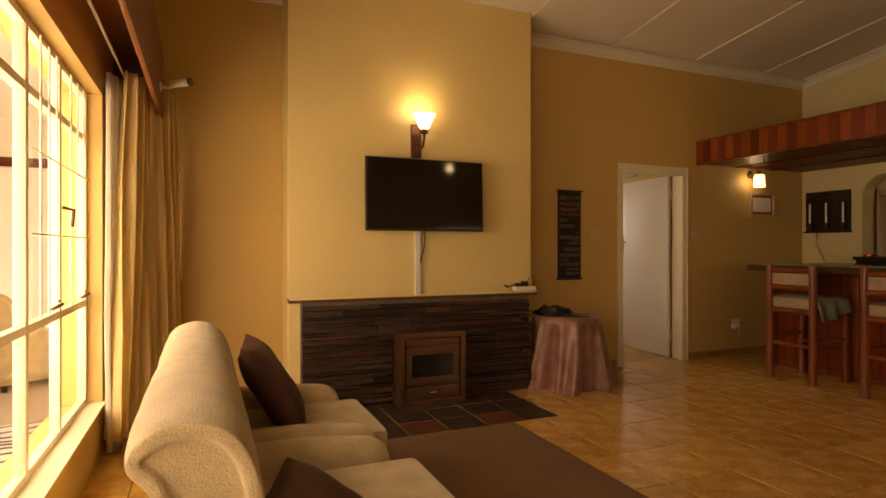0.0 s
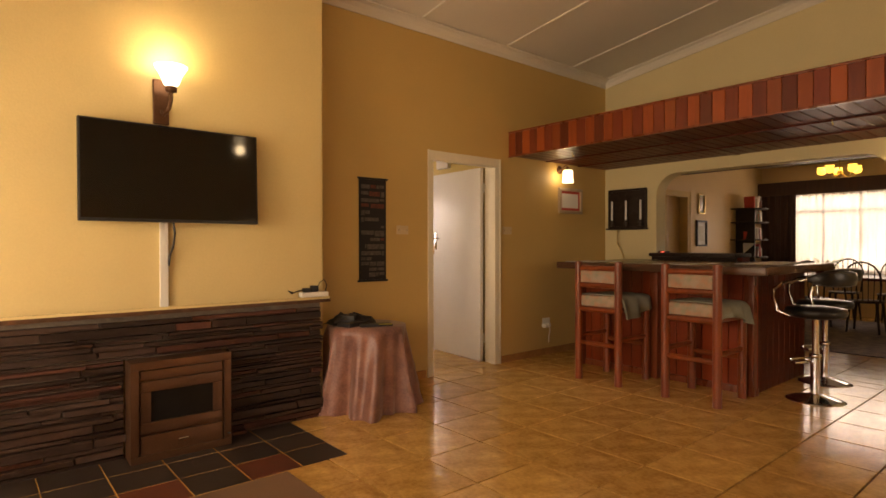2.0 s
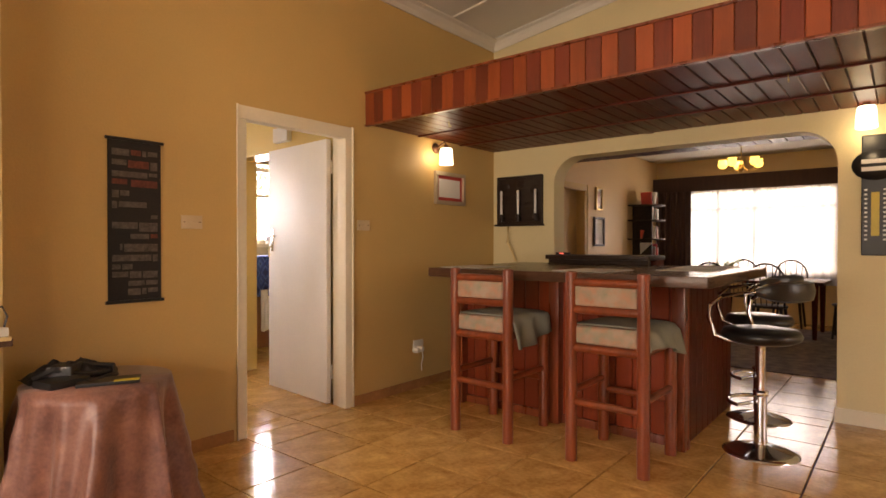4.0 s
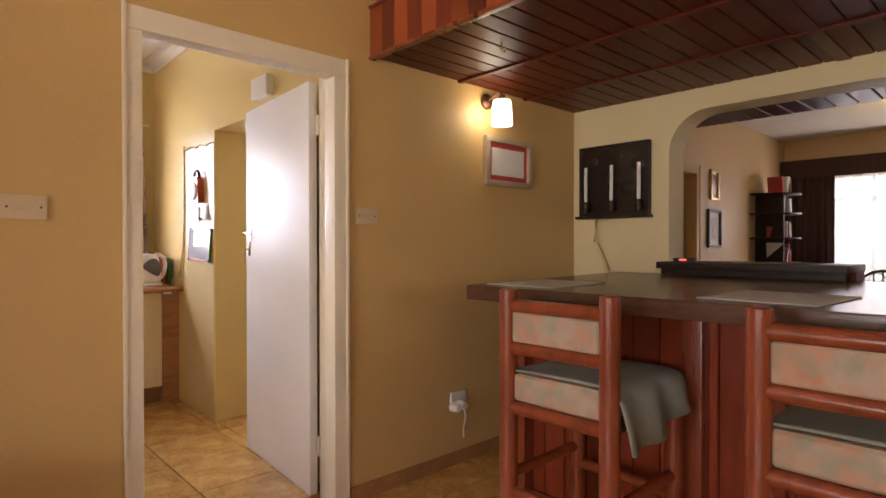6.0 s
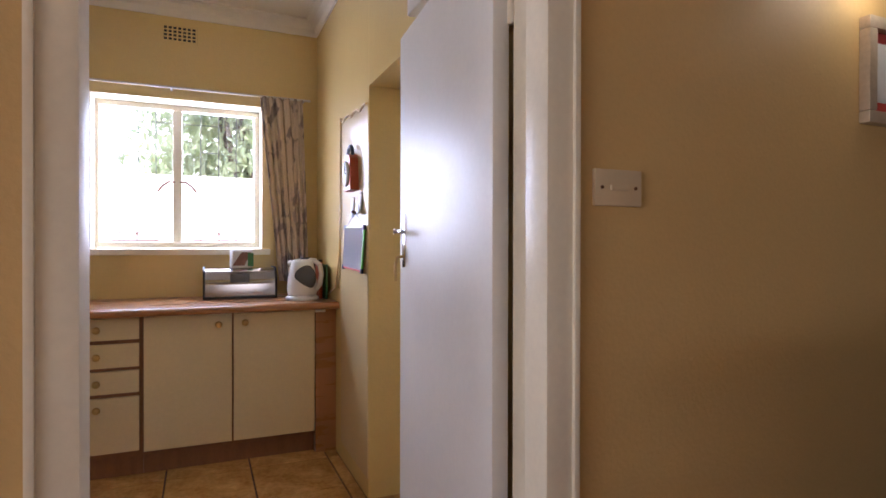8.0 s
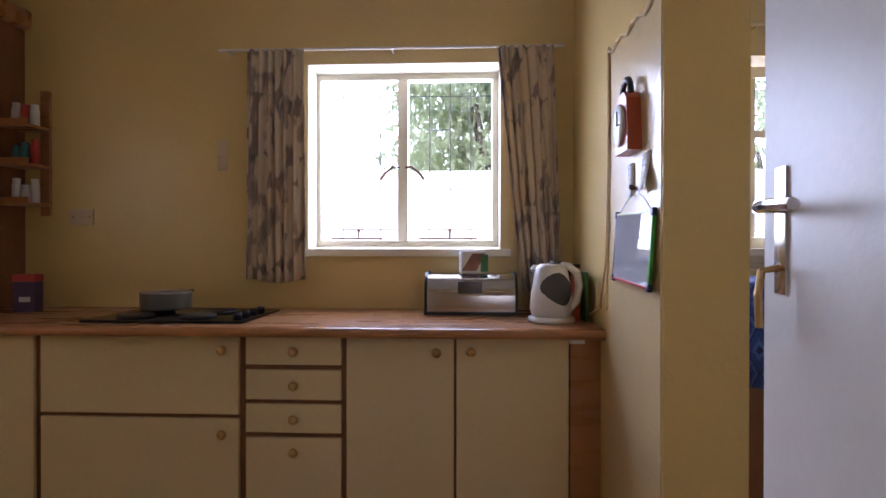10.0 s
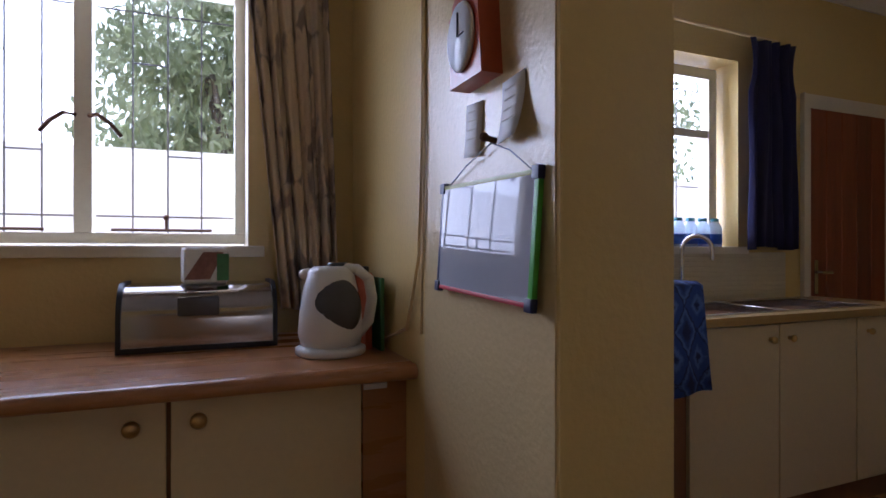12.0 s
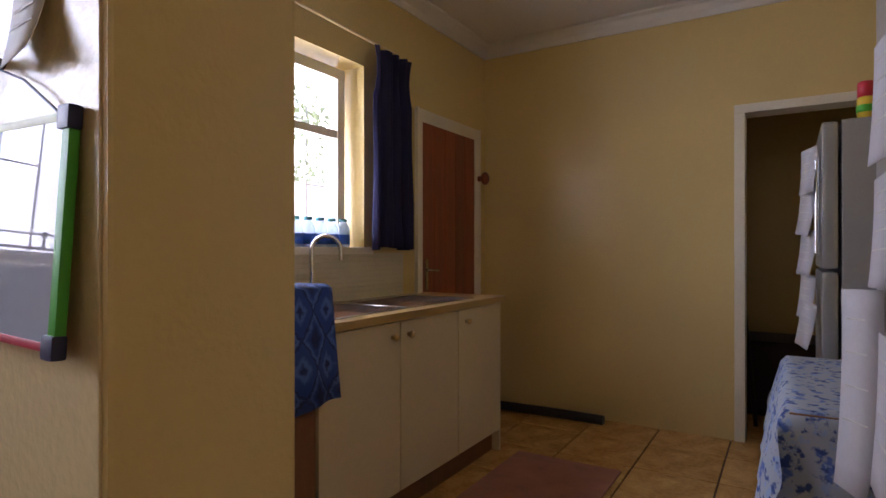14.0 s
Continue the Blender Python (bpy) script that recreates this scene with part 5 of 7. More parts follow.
for z in (1.02, 1.32, 1.62, 1.86):
    for k in range(5):
        b = B()
        w, h = rs.uniform(0.02, 0.05), rs.uniform(0.12, 0.24)
        box(b, 0, w, -0.09, 0.09, 0, h, 0.003, 1)
        ob = new("book", mesh_of("book", b, cols[(k + int(z * 10)) % 5]))
        ob.matrix_world = pose(11.22 + k * 0.075, DN - 0.22 - 0.02 * (k % 2), z, 0, rs.uniform(-12, 14), rs.uniform(-20, 20))
        tagged(ob, "book or ornament standing on the dark corner shelf", "book", "books on the corner shelf")
picture("framed_print", 9.72, 10.07, 1.20, 1.62, DN, 0.03, (M["blackwood"], [(M["paper"], 0.0), (M["mat_grey"], 0.06)]), "black framed pale print on the dining wall")
picture("framed_photograph", 9.78, 10.0, 1.72, 2.05, DN, 0.025, (M["brass"], [(M["paper"], 0.0), (M["redwood"], 0.03)]), "gilt framed small picture on the dining wall")
door_frame("door_frame_dining", NDX0, NDX1, 2.0, DN - 0.02, DN + 0.12, M["ochre"], "ochre painted frame of the dining room doorway")

# ================= kitchen =================
KM = dict(
    cabinet=mat("cream_melamine", (0.70, 0.58, 0.35), 0.45, 0.05, 2, 60, 0.0008),
    carcass=mat("brown_cabinet_edge", (0.23, 0.10, 0.04), 0.5, 0.2, 4, 40, 0.001, stretch=(5, 5, 0.8)),
    counter=mat("orange_beech_worktop", (0.40, 0.185, 0.07), 0.28, 0.08, 3, 40, 0.001, stretch=(0.8, 6, 6)),
    steel=mat("brushed_steel", (0.55, 0.55, 0.55), 0.25, 0.12, 6, 120, 0.0003, metal=1.0),
    bread=mat("polished_steel_bread_bin", (0.38, 0.35, 0.33), 0.13, 0.08, 5, 60, 0, metal=1.0),
    kettle=mat("white_kettle_plastic", (0.74, 0.74, 0.76), 0.3, 0.03, 5, 60, 0),
    kettlegrey=mat("smoky_kettle_window", (0.08, 0.08, 0.09), 0.2, 0.1, 5, 60, 0),
    kcurtain=None,
    navy=mat("navy_curtain", (0.014, 0.012, 0.060), 0.8, 0.3, 4, 80, 0.001, stretch=(6, 6, 0.7)),
    bluecloth=mat("blue_patterned_cloth", (0.018, 0.045, 0.26), 0.8, 0.6, 26, 60, 0.001, color2=(0.10, 0.19, 0.58)),
    flowercloth=mat("blue_flowered_white_cloth", (0.10, 0.16, 0.36), 0.8, 0.3, 26, 60, 0.001, color2=(0.62, 0.66, 0.72)),
    orange=mat("orange_clock_case", (0.42, 0.075, 0.02), 0.3, 0.15, 6, 60, 0.0005),
    dial=mat("white_clock_dial", (0.78, 0.82, 0.86), 0.3, 0.05, 6, 60, 0),
    board=mat("glossy_whiteboard", (0.42, 0.44, 0.50), 0.02, 0.03, 3, 60, 0),
    bluecap=mat("navy_plastic_corner", (0.012, 0.016, 0.075), 0.4, 0.1, 6, 60, 0),
    greenp=mat("green_plastic_edge", (0.07, 0.42, 0.03), 0.4, 0.1, 6, 60, 0),
    redp=mat("red_plastic_edge", (0.55, 0.03, 0.05), 0.4, 0.1, 6, 60, 0),
    yellowp=mat("yellow_green_edge", (0.52, 0.55, 0.16), 0.4, 0.1, 6, 60, 0),
    teak=mat("red_brown_door_wood", (0.24, 0.055, 0.018), 0.35, 0.3, 3, 30, 0.001, stretch=(7, 7, 0.6), coat=0.2, rnd=0.3),
    fridge=mat("dull_silver_fridge", (0.36, 0.36, 0.37), 0.35, 0.06, 4, 80, 0.0003, metal=0.5),
    pinkmat=mat("pink_kitchen_mat", (0.34, 0.15, 0.10), 0.95, 0.2, 8, 150, 0.002),
    splash=mat("pale_splash_tile", (0.66, 0.60, 0.42), 0.22, 0.06, 5, 60, 0.001),
    barsteel=mat("grey_painted_bar", (0.16, 0.15, 0.14), 0.5, 0.2, 8, 60, 0),
    sinkedge=mat("honey_laminate_worktop", (0.42, 0.27, 0.085), 0.3, 0.14, 4, 50, 0.001, stretch=(0.8, 6, 6)),
    greypaper=mat("lilac_white_paper", (0.50, 0.48, 0.50), 0.75, 0.06, 7, 90, 0),
    greenboard=mat("dark_green_board", (0.035, 0.15, 0.03), 0.5, 0.1, 6, 60, 0),
    purple=mat("purple_pack", (0.06, 0.03, 0.09), 0.5, 0.2, 6, 60, 0),
    teal=mat("teal_pack", (0.05, 0.22, 0.24), 0.5, 0.2, 6, 60, 0),
)
M.update({k: v for k, v in KM.items() if v})


def lozenge(m, ground, dark, light, across, down):
    """Woven lozenges, two tones on a ground, laid over a cloth."""
    N, L = m.node_tree.nodes, m.node_tree.links
    tc, sp = N.new("ShaderNodeTexCoord"), N.new("ShaderNodeSeparateXYZ")
    L.new(tc.outputs["Object"], sp.inputs[0])
    ad = N.new("ShaderNodeMath")
    L.new(sp.outputs[0], ad.inputs[0])
    L.new(sp.outputs[1], ad.inputs[1])
    tri = []
    for src, k in ((ad.outputs[0], across), (sp.outputs[2], down)):
        pp = N.new("ShaderNodeMath")
        pp.operation = "PINGPONG"
        pp.inputs[1].default_value = 0.5
        mu = N.new("ShaderNodeMath")
        mu.operation = "MULTIPLY"
        mu.inputs[1].default_value = k
        L.new(src, mu.inputs[0])
        L.new(mu.outputs[0], pp.inputs[0])
        tri.append(pp.outputs[0])
    su2 = N.new("ShaderNodeMath")
    L.new(tri[0], su2.inputs[0])
    L.new(tri[1], su2.inputs[1])
    no = N.new("ShaderNodeTexNoise")
    no.inputs["Scale"].default_value = 60
    L.new(tc.outputs["Object"], no.inputs["Vector"])
    ma = N.new("ShaderNodeMath")
    ma.operation = "MULTIPLY_ADD"
    ma.inputs[1].default_value = 0.22
    L.new(no.outputs[0], ma.inputs[0])
    L.new(su2.outputs[0], ma.inputs[2])
    rp = N.new("ShaderNodeValToRGB")
    rp.color_ramp.interpolation = "EASE"
    els = rp.color_ramp.elements
    els[0].position, els[0].color = 0.16, (*dark, 1)
    els[1].position, els[1].color = 0.95, (*dark, 1)
    for p, c in ((0.28, light), (0.40, ground), (0.56, ground), (0.62, dark), (0.70, light), (0.80, ground)):
        els.new(p).color = (*c, 1)
    L.new(ma.outputs[0], rp.inputs[0])
    L.new(rp.outputs[0], N["Principled BSDF"].inputs["Base Color"])


def blotches(m, ground, spots, scale, cut, soft=0.07):
    """Loose coloured spots on a plain ground."""
    N, L = m.node_tree.nodes, m.node_tree.links
    tc = N.new("ShaderNodeTexCoord")
    last = None
    for i, c in enumerate(spots):
        mp, no, rp, mx = N.new("ShaderNodeMapping"), N.new("ShaderNodeTexNoise"), N.new("ShaderNodeValToRGB"), N.new("ShaderNodeMix")
        mp.inputs["Location"].default_value = (3.1 * i, 1.7 * i, 5.3 * i)
        L.new(tc.outputs["Object"], mp.inputs[0])
        L.new(mp.outputs[0], no.inputs["Vector"])
        no.inputs["Scale"].default_value, no.inputs["Detail"].default_value = scale * (1 + 0.3 * i), 3
        rp.color_ramp.elements[0].position, rp.color_ramp.elements[1].position = cut, cut + soft
        L.new(no.outputs[0], rp.inputs[0])
        mx.data_type = "RGBA"
        mx.inputs[6].default_value = (*ground, 1)
        mx.inputs[7].default_value = (*c, 1)
        L.new(rp.outputs[0], mx.inputs[0])
        if last:
            L.new(last, mx.inputs[6])
        last = mx.outputs[2]
    L.new(last, N["Principled BSDF"].inputs["Base Color"])


lozenge(M["bluecloth"], (0.030, 0.075, 0.33), (0.012, 0.025, 0.13), (0.10, 0.19, 0.55), 7.5, 5.0)
blotches(M["flowercloth"], (0.38, 0.42, 0.50), [(0.09, 0.16, 0.48), (0.30, 0.40, 0.62), (0.04, 0.08, 0.28)], 22, 0.57)
blotches(M["floral"], (0.42, 0.32, 0.24), [(0.44, 0.20, 0.12), (0.28, 0.28, 0.20), (0.46, 0.26, 0.17)], 10, 0.47, 0.22)
M["board"].node_tree.nodes["Principled BSDF"].inputs["Specular IOR Level"].default_value = 0.32
for key, level in (("sootglass", 0.15), ("white", 0.32), ("darkwood", 0.16), ("blackwood", 0.25), ("bartop", 0.3), ("slate", 0.25), ("slate_red", 0.25), ("plank", 0.3)):
    M[key].node_tree.nodes["Principled BSDF"].inputs["Specular IOR Level"].default_value = level

# curtain print: cream cloth with soft grey-brown writing-like shapes
m = bpy.data.materials.new("cream_printed_curtain")
m.use_nodes = True
N_, L_ = m.node_tree.nodes, m.node_tree.links
bs_ = N_["Principled BSDF"]
tc_, mp_, vo_, no_, rp_, rp2_, mx_ = (N_.new(k) for k in ("ShaderNodeTexCoord", "ShaderNodeMapping", "ShaderNodeTexVoronoi", "ShaderNodeTexNoise", "ShaderNodeValToRGB", "ShaderNodeValToRGB", "ShaderNodeMix"))
L_.new(tc_.outputs["Object"], mp_.inputs[0])
mp_.inputs["Scale"].default_value = (15, 15, 7)
L_.new(mp_.outputs[0], vo_.inputs["Vector"])
L_.new(mp_.outputs[0], no_.inputs["Vector"])
vo_.inputs["Scale"].default_value = 1.0
no_.inputs["Scale"].default_value = 0.9
no_.inputs["Detail"].default_value = 4
rp_.color_ramp.elements[0].position, rp_.color_ramp.elements[1].position = 0.70, 0.78
rp_.color_ramp.elements[0].color, rp_.color_ramp.elements[1].color = (0, 0, 0, 1), (0.7, 0.7, 0.7, 1)
L_.new(vo_.outputs["Distance"], rp_.inputs[0])
rp2_.color_ramp.elements[0].position, rp2_.color_ramp.elements[1].position = 0.55, 0.62
rp2_.color_ramp.elements[0].color, rp2_.color_ramp.elements[1].color = (0.66, 0.55, 0.42, 1), (0.34, 0.28, 0.25, 1)
L_.new(no_.outputs[0], rp2_.inputs[0])
mx_.data_type = "RGBA"
mx_.inputs[7].default_value = (0.10, 0.08, 0.10, 1)
L_.new(rp_.outputs[0], mx_.inputs[0])
L_.new(rp2_.outputs[0], mx_.inputs[6])
L_.new(mx_.outputs[2], bs_.inputs["Base Color"])
bs_.inputs["Roughness"].default_value = 0.85
M["kcurtain"] = m

# --- kitchen door leaf ---
dl = thing("door_1", "white painted flush kitchen door standing open", "door", pose(4.926, 4.808, 0, 0, 0, 85.7), kind="structure")
b = B()
box(b, 0.0, 0.86, -0.021, 0.021, 0.012, 2.03, 0.004)
part("leaf", b, M["white"], dl)
for s in (-1, 1):
    b = B()
    box(b, 0.780, 0.816, s * 0.021, s * 0.025, 1.17, 1.36, 0.002)
    hp = part("handle_plate", b, M["chrome"], dl)
    b = B()
    rod(b, (0.798, s * 0.022, 1.30), (0.798, s * 0.06, 1.30), 0.009)
    tube(b, [(0.798, s * 0.055, 1.30), (0.755, s * 0.06, 1.301), (0.685, s * 0.058, 1.297)], 0.009)
    part("lever", b, M["chrome"], hp)
b = B()
tube(b, [(0.798, 0.025, 1.21), (0.798, 0.05, 1.205), (0.798, 0.055, 1.17), (0.801, 0.052, 1.12)], 0.006, 6)
part("key", b, M["brass"], dl)
for z in (0.25, 1.82):
    b = B()
    rod(b, (-0.006, -0.022, z - 0.05), (-0.006, -0.022, z + 0.05), 0.008)
    box(b, -0.02, 0.03, -0.0235, -0.0205, z - 0.05, z + 0.05)
    part("hinge", b, M["steel_cream"], dl)
b = B()
box(b, KX1 - 0.05, KX1, 5.42, 5.62, 2.10, 2.22, 0.006)
solid("junction_box", b, M["plastic"], "white plastic junction box on the yellow kitchen wall", "junction box", kind="thing")

# --- windows ---
def steel_window(name, label, x0, x1, z0, z1, y, splits, bars_every, transoms=(), w=0.06):
    th = thing(name, label, "window", kind="structure")
    bm = B()
    frame_boxes(bm, x0, x1, z0, z1, y - 0.03, y + 0.03, w, 0.005)
    part("window_frame", bm, M["steel_cream"], th)
    edges = [x0 + w] + list(splits) + [x1 - w]
    for s in splits:
        bm = B()
        box(bm, s - 0.028, s + 0.028, y - 0.028, y + 0.032, z0 + w, z1 - w, 0.005)
        part("mullion", bm, M["steel_cream"], th)
    for t2 in transoms:
        bm = B()
        box(bm, x0 + w, x1 - w, y - 0.026, y + 0.026, t2 - 0.022, t2 + 0.022, 0.004)
        part("transom", bm, M["steel_cream"], th)
    for i, (a, c) in enumerate(zip(edges, edges[1:])):
        a2, c2 = a + (0.028 if i else 0), c - (0.028 if i < len(splits) else 0)
        bm = B()
        box(bm, a2, c2, y - 0.003, y + 0.003, z0 + w, z1 - w)
        pn2 = part("pane", bm, M["pane"], th, smooth=None)
        pn2.visible_shadow = False
        k = max(2, round((c2 - a2) / bars_every))
        for q in range(1, k):
            xx = a2 + (c2 - a2) * q / k
            bm = B()
            rod(bm, (xx, y + 0.05, z0 + w), (xx, y + 0.05, z1 - w), 0.0035, seg=6)
            part("burglar_bar", bm, M["barsteel"], th)
        for zz in (z0 + 0.10, z1 - 0.11):
            bm = B()
            rod(bm, (a2, y + 0.05, zz), (c2, y + 0.05, zz), 0.0035, seg=6)
            part("burglar_bar", bm, M["barsteel"], th)
        for q, zz in ((0, z0 + 0.69 * (z1 - z0)), (1, z0 + 0.34 * (z1 - z0))):
            xx = a2 + (c2 - a2) * (q + 1) / k
            bm = B()
            rod(bm, (xx, y + 0.05, zz), (xx + (c2 - a2) / k, y + 0.05, zz), 0.0035, seg=6)
            part("burglar_bar", bm, M["barsteel"], th)
        bm = B()
        rod(bm, (a2 + 0.06, y - 0.045, z0 + w + 0.01), (c2 - 0.08, y - 0.045, z0 + w + 0.01), 0.005, seg=6)
        rod(bm, ((a2 + c2) / 2, y - 0.045, z0 + w + 0.012), ((a2 + c2) / 2, y - 0.045, z0 + w + 0.05), 0.005, seg=6)
        ball(bm, ((a2 + c2) / 2, y - 0.045, z0 + w + 0.055), 0.011, 8)
        part("casement_stay", bm, M["bronze"], th)
    for s in splits:
        for sg in (-1, 1):
            bm = B()
            zz = (z0 + z1) / 2 - 0.06
            tube(bm, [(s + sg * 0.02, y - 0.035, zz + 0.02), (s + sg * 0.05, y - 0.06, zz + 0.02), (s + sg * 0.09, y - 0.06, zz - 0.01), (s + sg * 0.12, y - 0.055, zz - 0.05)], 0.008, 6)
            part("handle", bm, M["bronze"], th)
    return th


steel_window("window_1", "cream steel casement window with thin burglar bars", KW[0] - 0.012, KW[1] - 0.002, KW[2] + 0.012, KW[3] - 0.001, 7.88, (4.128,), 0.115, w=0.038)
steel_window("window_2", "cream steel scullery window with burglar bars", SW[0] + 0.01, SW[1] - 0.06, SW[2] + 0.005, SW[3] - 0.03, 7.96, (6.62,), 0.14, (1.86,))
for nm, w, y in (("window_sill_kitchen", KW, KN), ("window_sill_scullery", SW, SN)):
    b = B()
    box(b, w[0] - 0.05, w[1] + 0.05, y - 0.03, y + 0.17, w[2] - 0.035, w[2] + 0.004, 0.006)
    solid(nm, b, M["steel_cream"], "cream painted inner window sill", "sill")

b = B()
for q in ((KW[0], KW[0] + 0.004, KW[2] + 0.005, KW[3]), (KW[1] - 0.004, KW[1], KW[2] + 0.005, KW[3]), (KW[0] + 0.004, KW[1] - 0.004, KW[3] - 0.004, KW[3])):
    box(b, q[0], q[1], KN - 0.001, 7.85, q[2], q[3])
solid("trim_window_reveal", b, M["steel_cream"], "cream painted reveal of the kitchen window", "trim")

# --- printed curtains on a rod ---
curtain("curtain", M["kcurtain"], (3.345, KN - 0.075), (3.655, KN - 0.075), 1.06, 2.25, 6, 0.022, "cream curtain with grey printed shapes hanging by the kitchen window", "kitchen curtains", seed=12, top=0.96, bottom=1.04)
curtain("curtain", M["kcurtain"], (4.635, KN - 0.075), (4.915, KN - 0.075), 1.0, 2.25, 6, 0.022, "cream curtain with grey printed shapes pushed aside by the kettle", "kitchen curtains", seed=15, top=1.0, bottom=0.72, lean=0.085)
cr = thing("curtain_rod", "thin white curtain rod over the kitchen window", "curtain rod", pose(0, 0, 0))
b = B()
rod(b, (3.2, KN - 0.075, 2.25), (4.97, KN - 0.075, 2.25), 0.008, seg=8)
part("rod", b, M["plastic"], cr)
for x in (3.25, 4.1, 4.93):
    b = B()
    rod(b, (x, KN, 2.25), (x, KN - 0.075, 2.25), 0.006, seg=8)
    part("bracket", b, M["plastic"], cr)

# --- air brick ---
vt = thing("air_vent", "cream air brick with rows of small square holes", "vent", pose(4.148, KN, 2.617))
b = B()
box(b, -0.105, 0.105, -0.003, 0, -0.056, 0.056, 0.001)
part("plate", b, M["kitchen"], vt)
for i in range(7):
    for j in range(4):
        b = B()
        x, z = -0.084 + i * 0.028, -0.036 + j * 0.024
        box(b, x - 0.009, x + 0.009, -0.0045, -0.002, z - 0.007, z + 0.007)
        part("hole", b, M["black"], vt, smooth=None)


# --- base cabinets ---
def knob(th, x, y, z, r=0.019, mt=None):
    bm = B()
    lathe(bm, [(0, 0), (0.010, 0), (0.008, 0.012), (r, 0.018), (r, 0.026), (r * 0.6, 0.033), (0, 0.034)], m=pose(x, y, z, 90), seg=16)
    part("knob", bm, mt or M["brass"], th, "round brass knob")


def base_unit(name, x0, x1, yf, yb, ztop, fronts, label, group="kitchen base cabinets"):
    """fronts: (x0, x1, z0, z1, knob x, knob z)."""
    th = thing(name, label, "cabinet", pose(0, 0, 0), group)
    bm = B()
    box(bm, x0 + 0.001, x1 - 0.001, yf + 0.02, yb, 0.12, ztop)
    part("body", bm, M["carcass"], th, smooth=None)
    bm = B()
    box(bm, x0 + 0.001, x1 - 0.001, yf + 0.06, yb, 0.0, 0.12)
    part("plinth", bm, M["carcass"], th, smooth=None)
    for a, c, z0, z1, kx, kz in fronts:
        bm = B()
        box(bm, a + 0.005, c - 0.005, yf, yf + 0.019, z0 + 0.004, z1 - 0.004, 0.002, 1)
        dd = part("drawer_front" if z1 - z0 < 0.4 else "door", bm, M["cabinet"], th)
        knob(dd, kx, yf, kz)
    return th


KF, KT = 7.04, 0.873
base_unit("base_cabinet", 3.987, 4.905, KF, KN - 0.001, KT, [(3.987, 4.44, 0.138, KT - 0.005, 4.365, 0.808), (4.44, 4.905, 0.138, KT - 0.005, 4.505, 0.812)], "cream two-door base cabinet with brass knobs")
base_unit("drawer_cabinet", 3.555, 3.987, KF, KN - 0.001, KT, [(3.565, 3.975, z0, z1, 3.775, (z0 + z1) / 2) for z0, z1 in ((0.745, 0.868), (0.60, 0.732), (0.463, 0.590))] + [(3.565, 3.975, 0.150, 0.450, 3.775, 0.39)], "cream four-drawer base cabinet with brass knobs")
base_unit("hob_cabinet", 2.66, 3.555, KF, KN - 0.001, KT, [(2.68, 3.545, 0.535, 0.868, 3.475, 0.81), (2.68, 3.545, 0.15, 0.525, 3.475, 0.46)], "cream base cabinet with two deep fronts below the hob")
base_unit("base_cabinet", 1.75, 2.66, KF, KN - 0.001, KT, [(1.75, 2.2, 0.138, KT - 0.005, 2.15, 0.81), (2.2, 2.66, 0.138, KT - 0.005, 2.25, 0.81)], "cream two-door base cabinet beside the hob cabinet")
b = B()
box(b, 4.906, KX1 - 0.001, KF + 0.01, KN - 0.001, 0.0, KT)
solid("filler_panel", b, M["counter"], "brown wooden filler panel beside the cream cabinet", "panel", kind="thing")
wt = thing("worktop", "orange-brown wood-effect kitchen worktop with a rounded edge", "worktop", pose(0, 0, 0))
b = B()
prism(b, [(KN - 0.001, KT + 0.001), (KN - 0.001, 0.913), (6.985, 0.913)] + [(6.975 + 0.02 * math.cos(radians(a)), 0.893 + 0.02 * math.sin(radians(a))) for a in (90, 120, 150, 180, 210, 240, 270)] + [(6.985, KT + 0.001)], "x", 1.62, KX1 - 0.001)
part("slab", b, M["counter"], wt)
b = B()
box(b, 4.89, 4.95, 6.972, 6.982, 0.858, 0.872)
part("edge_chip", b, M["paper"], wt, "chipped pale edge")

# --- hob and pot ---
hb = thing("gas_hob", "black glass hob with ring burners set in the worktop", "hob", pose(3.22, 7.30, 0.914))
b = B()
box(b, -0.38, 0.33, -0.24, 0.22, 0, 0.012, 0.004)
part("plate", b, M["sootglass"], hb)
for x, y in ((-0.2, 0.05), (0.1, 0.06), (-0.2, -0.13), (0.08, -0.12)):
    b = B()
    lathe(b, [(0.03, 0.012), (0.075, 0.012), (0.08, 0.02), (0.07, 0.026), (0.03, 0.026)], (x, y, 0), 20)
    part("burner", b, M["black"], hb)
for k in range(4):
    b = B()
    lathe(b, [(0, 0.012), (0.018, 0.012), (0.016, 0.034), (0, 0.034)], (0.27, -0.15 + 0.09 * k, 0), 14)
    part("dial", b, M["black"], hb)
pt = thing("saucepan", "shallow stainless steel saucepan on the hob", "saucepan", pose(3.055, 7.36, 0.941))
b = B()
lathe(b, [(0, 0), (0.10, 0.0), (0.112, 0.012), (0.115, 0.078), (0.12, 0.082), (0.11, 0.082), (0.107, 0.014), (0, 0.008)], seg=28)
part("pan", b, mat("satin_pan_steel", (0.66, 0.64, 0.62), 0.38, 0.1, 8, 90, 0.0002, metal=0.75), pt)
b = B()
tube(b, [(0, 0.11, 0.06), (0.01, 0.15, 0.066), (0.02, 0.22, 0.07)], 0.008)
part("handle", b, M["black"], pt)

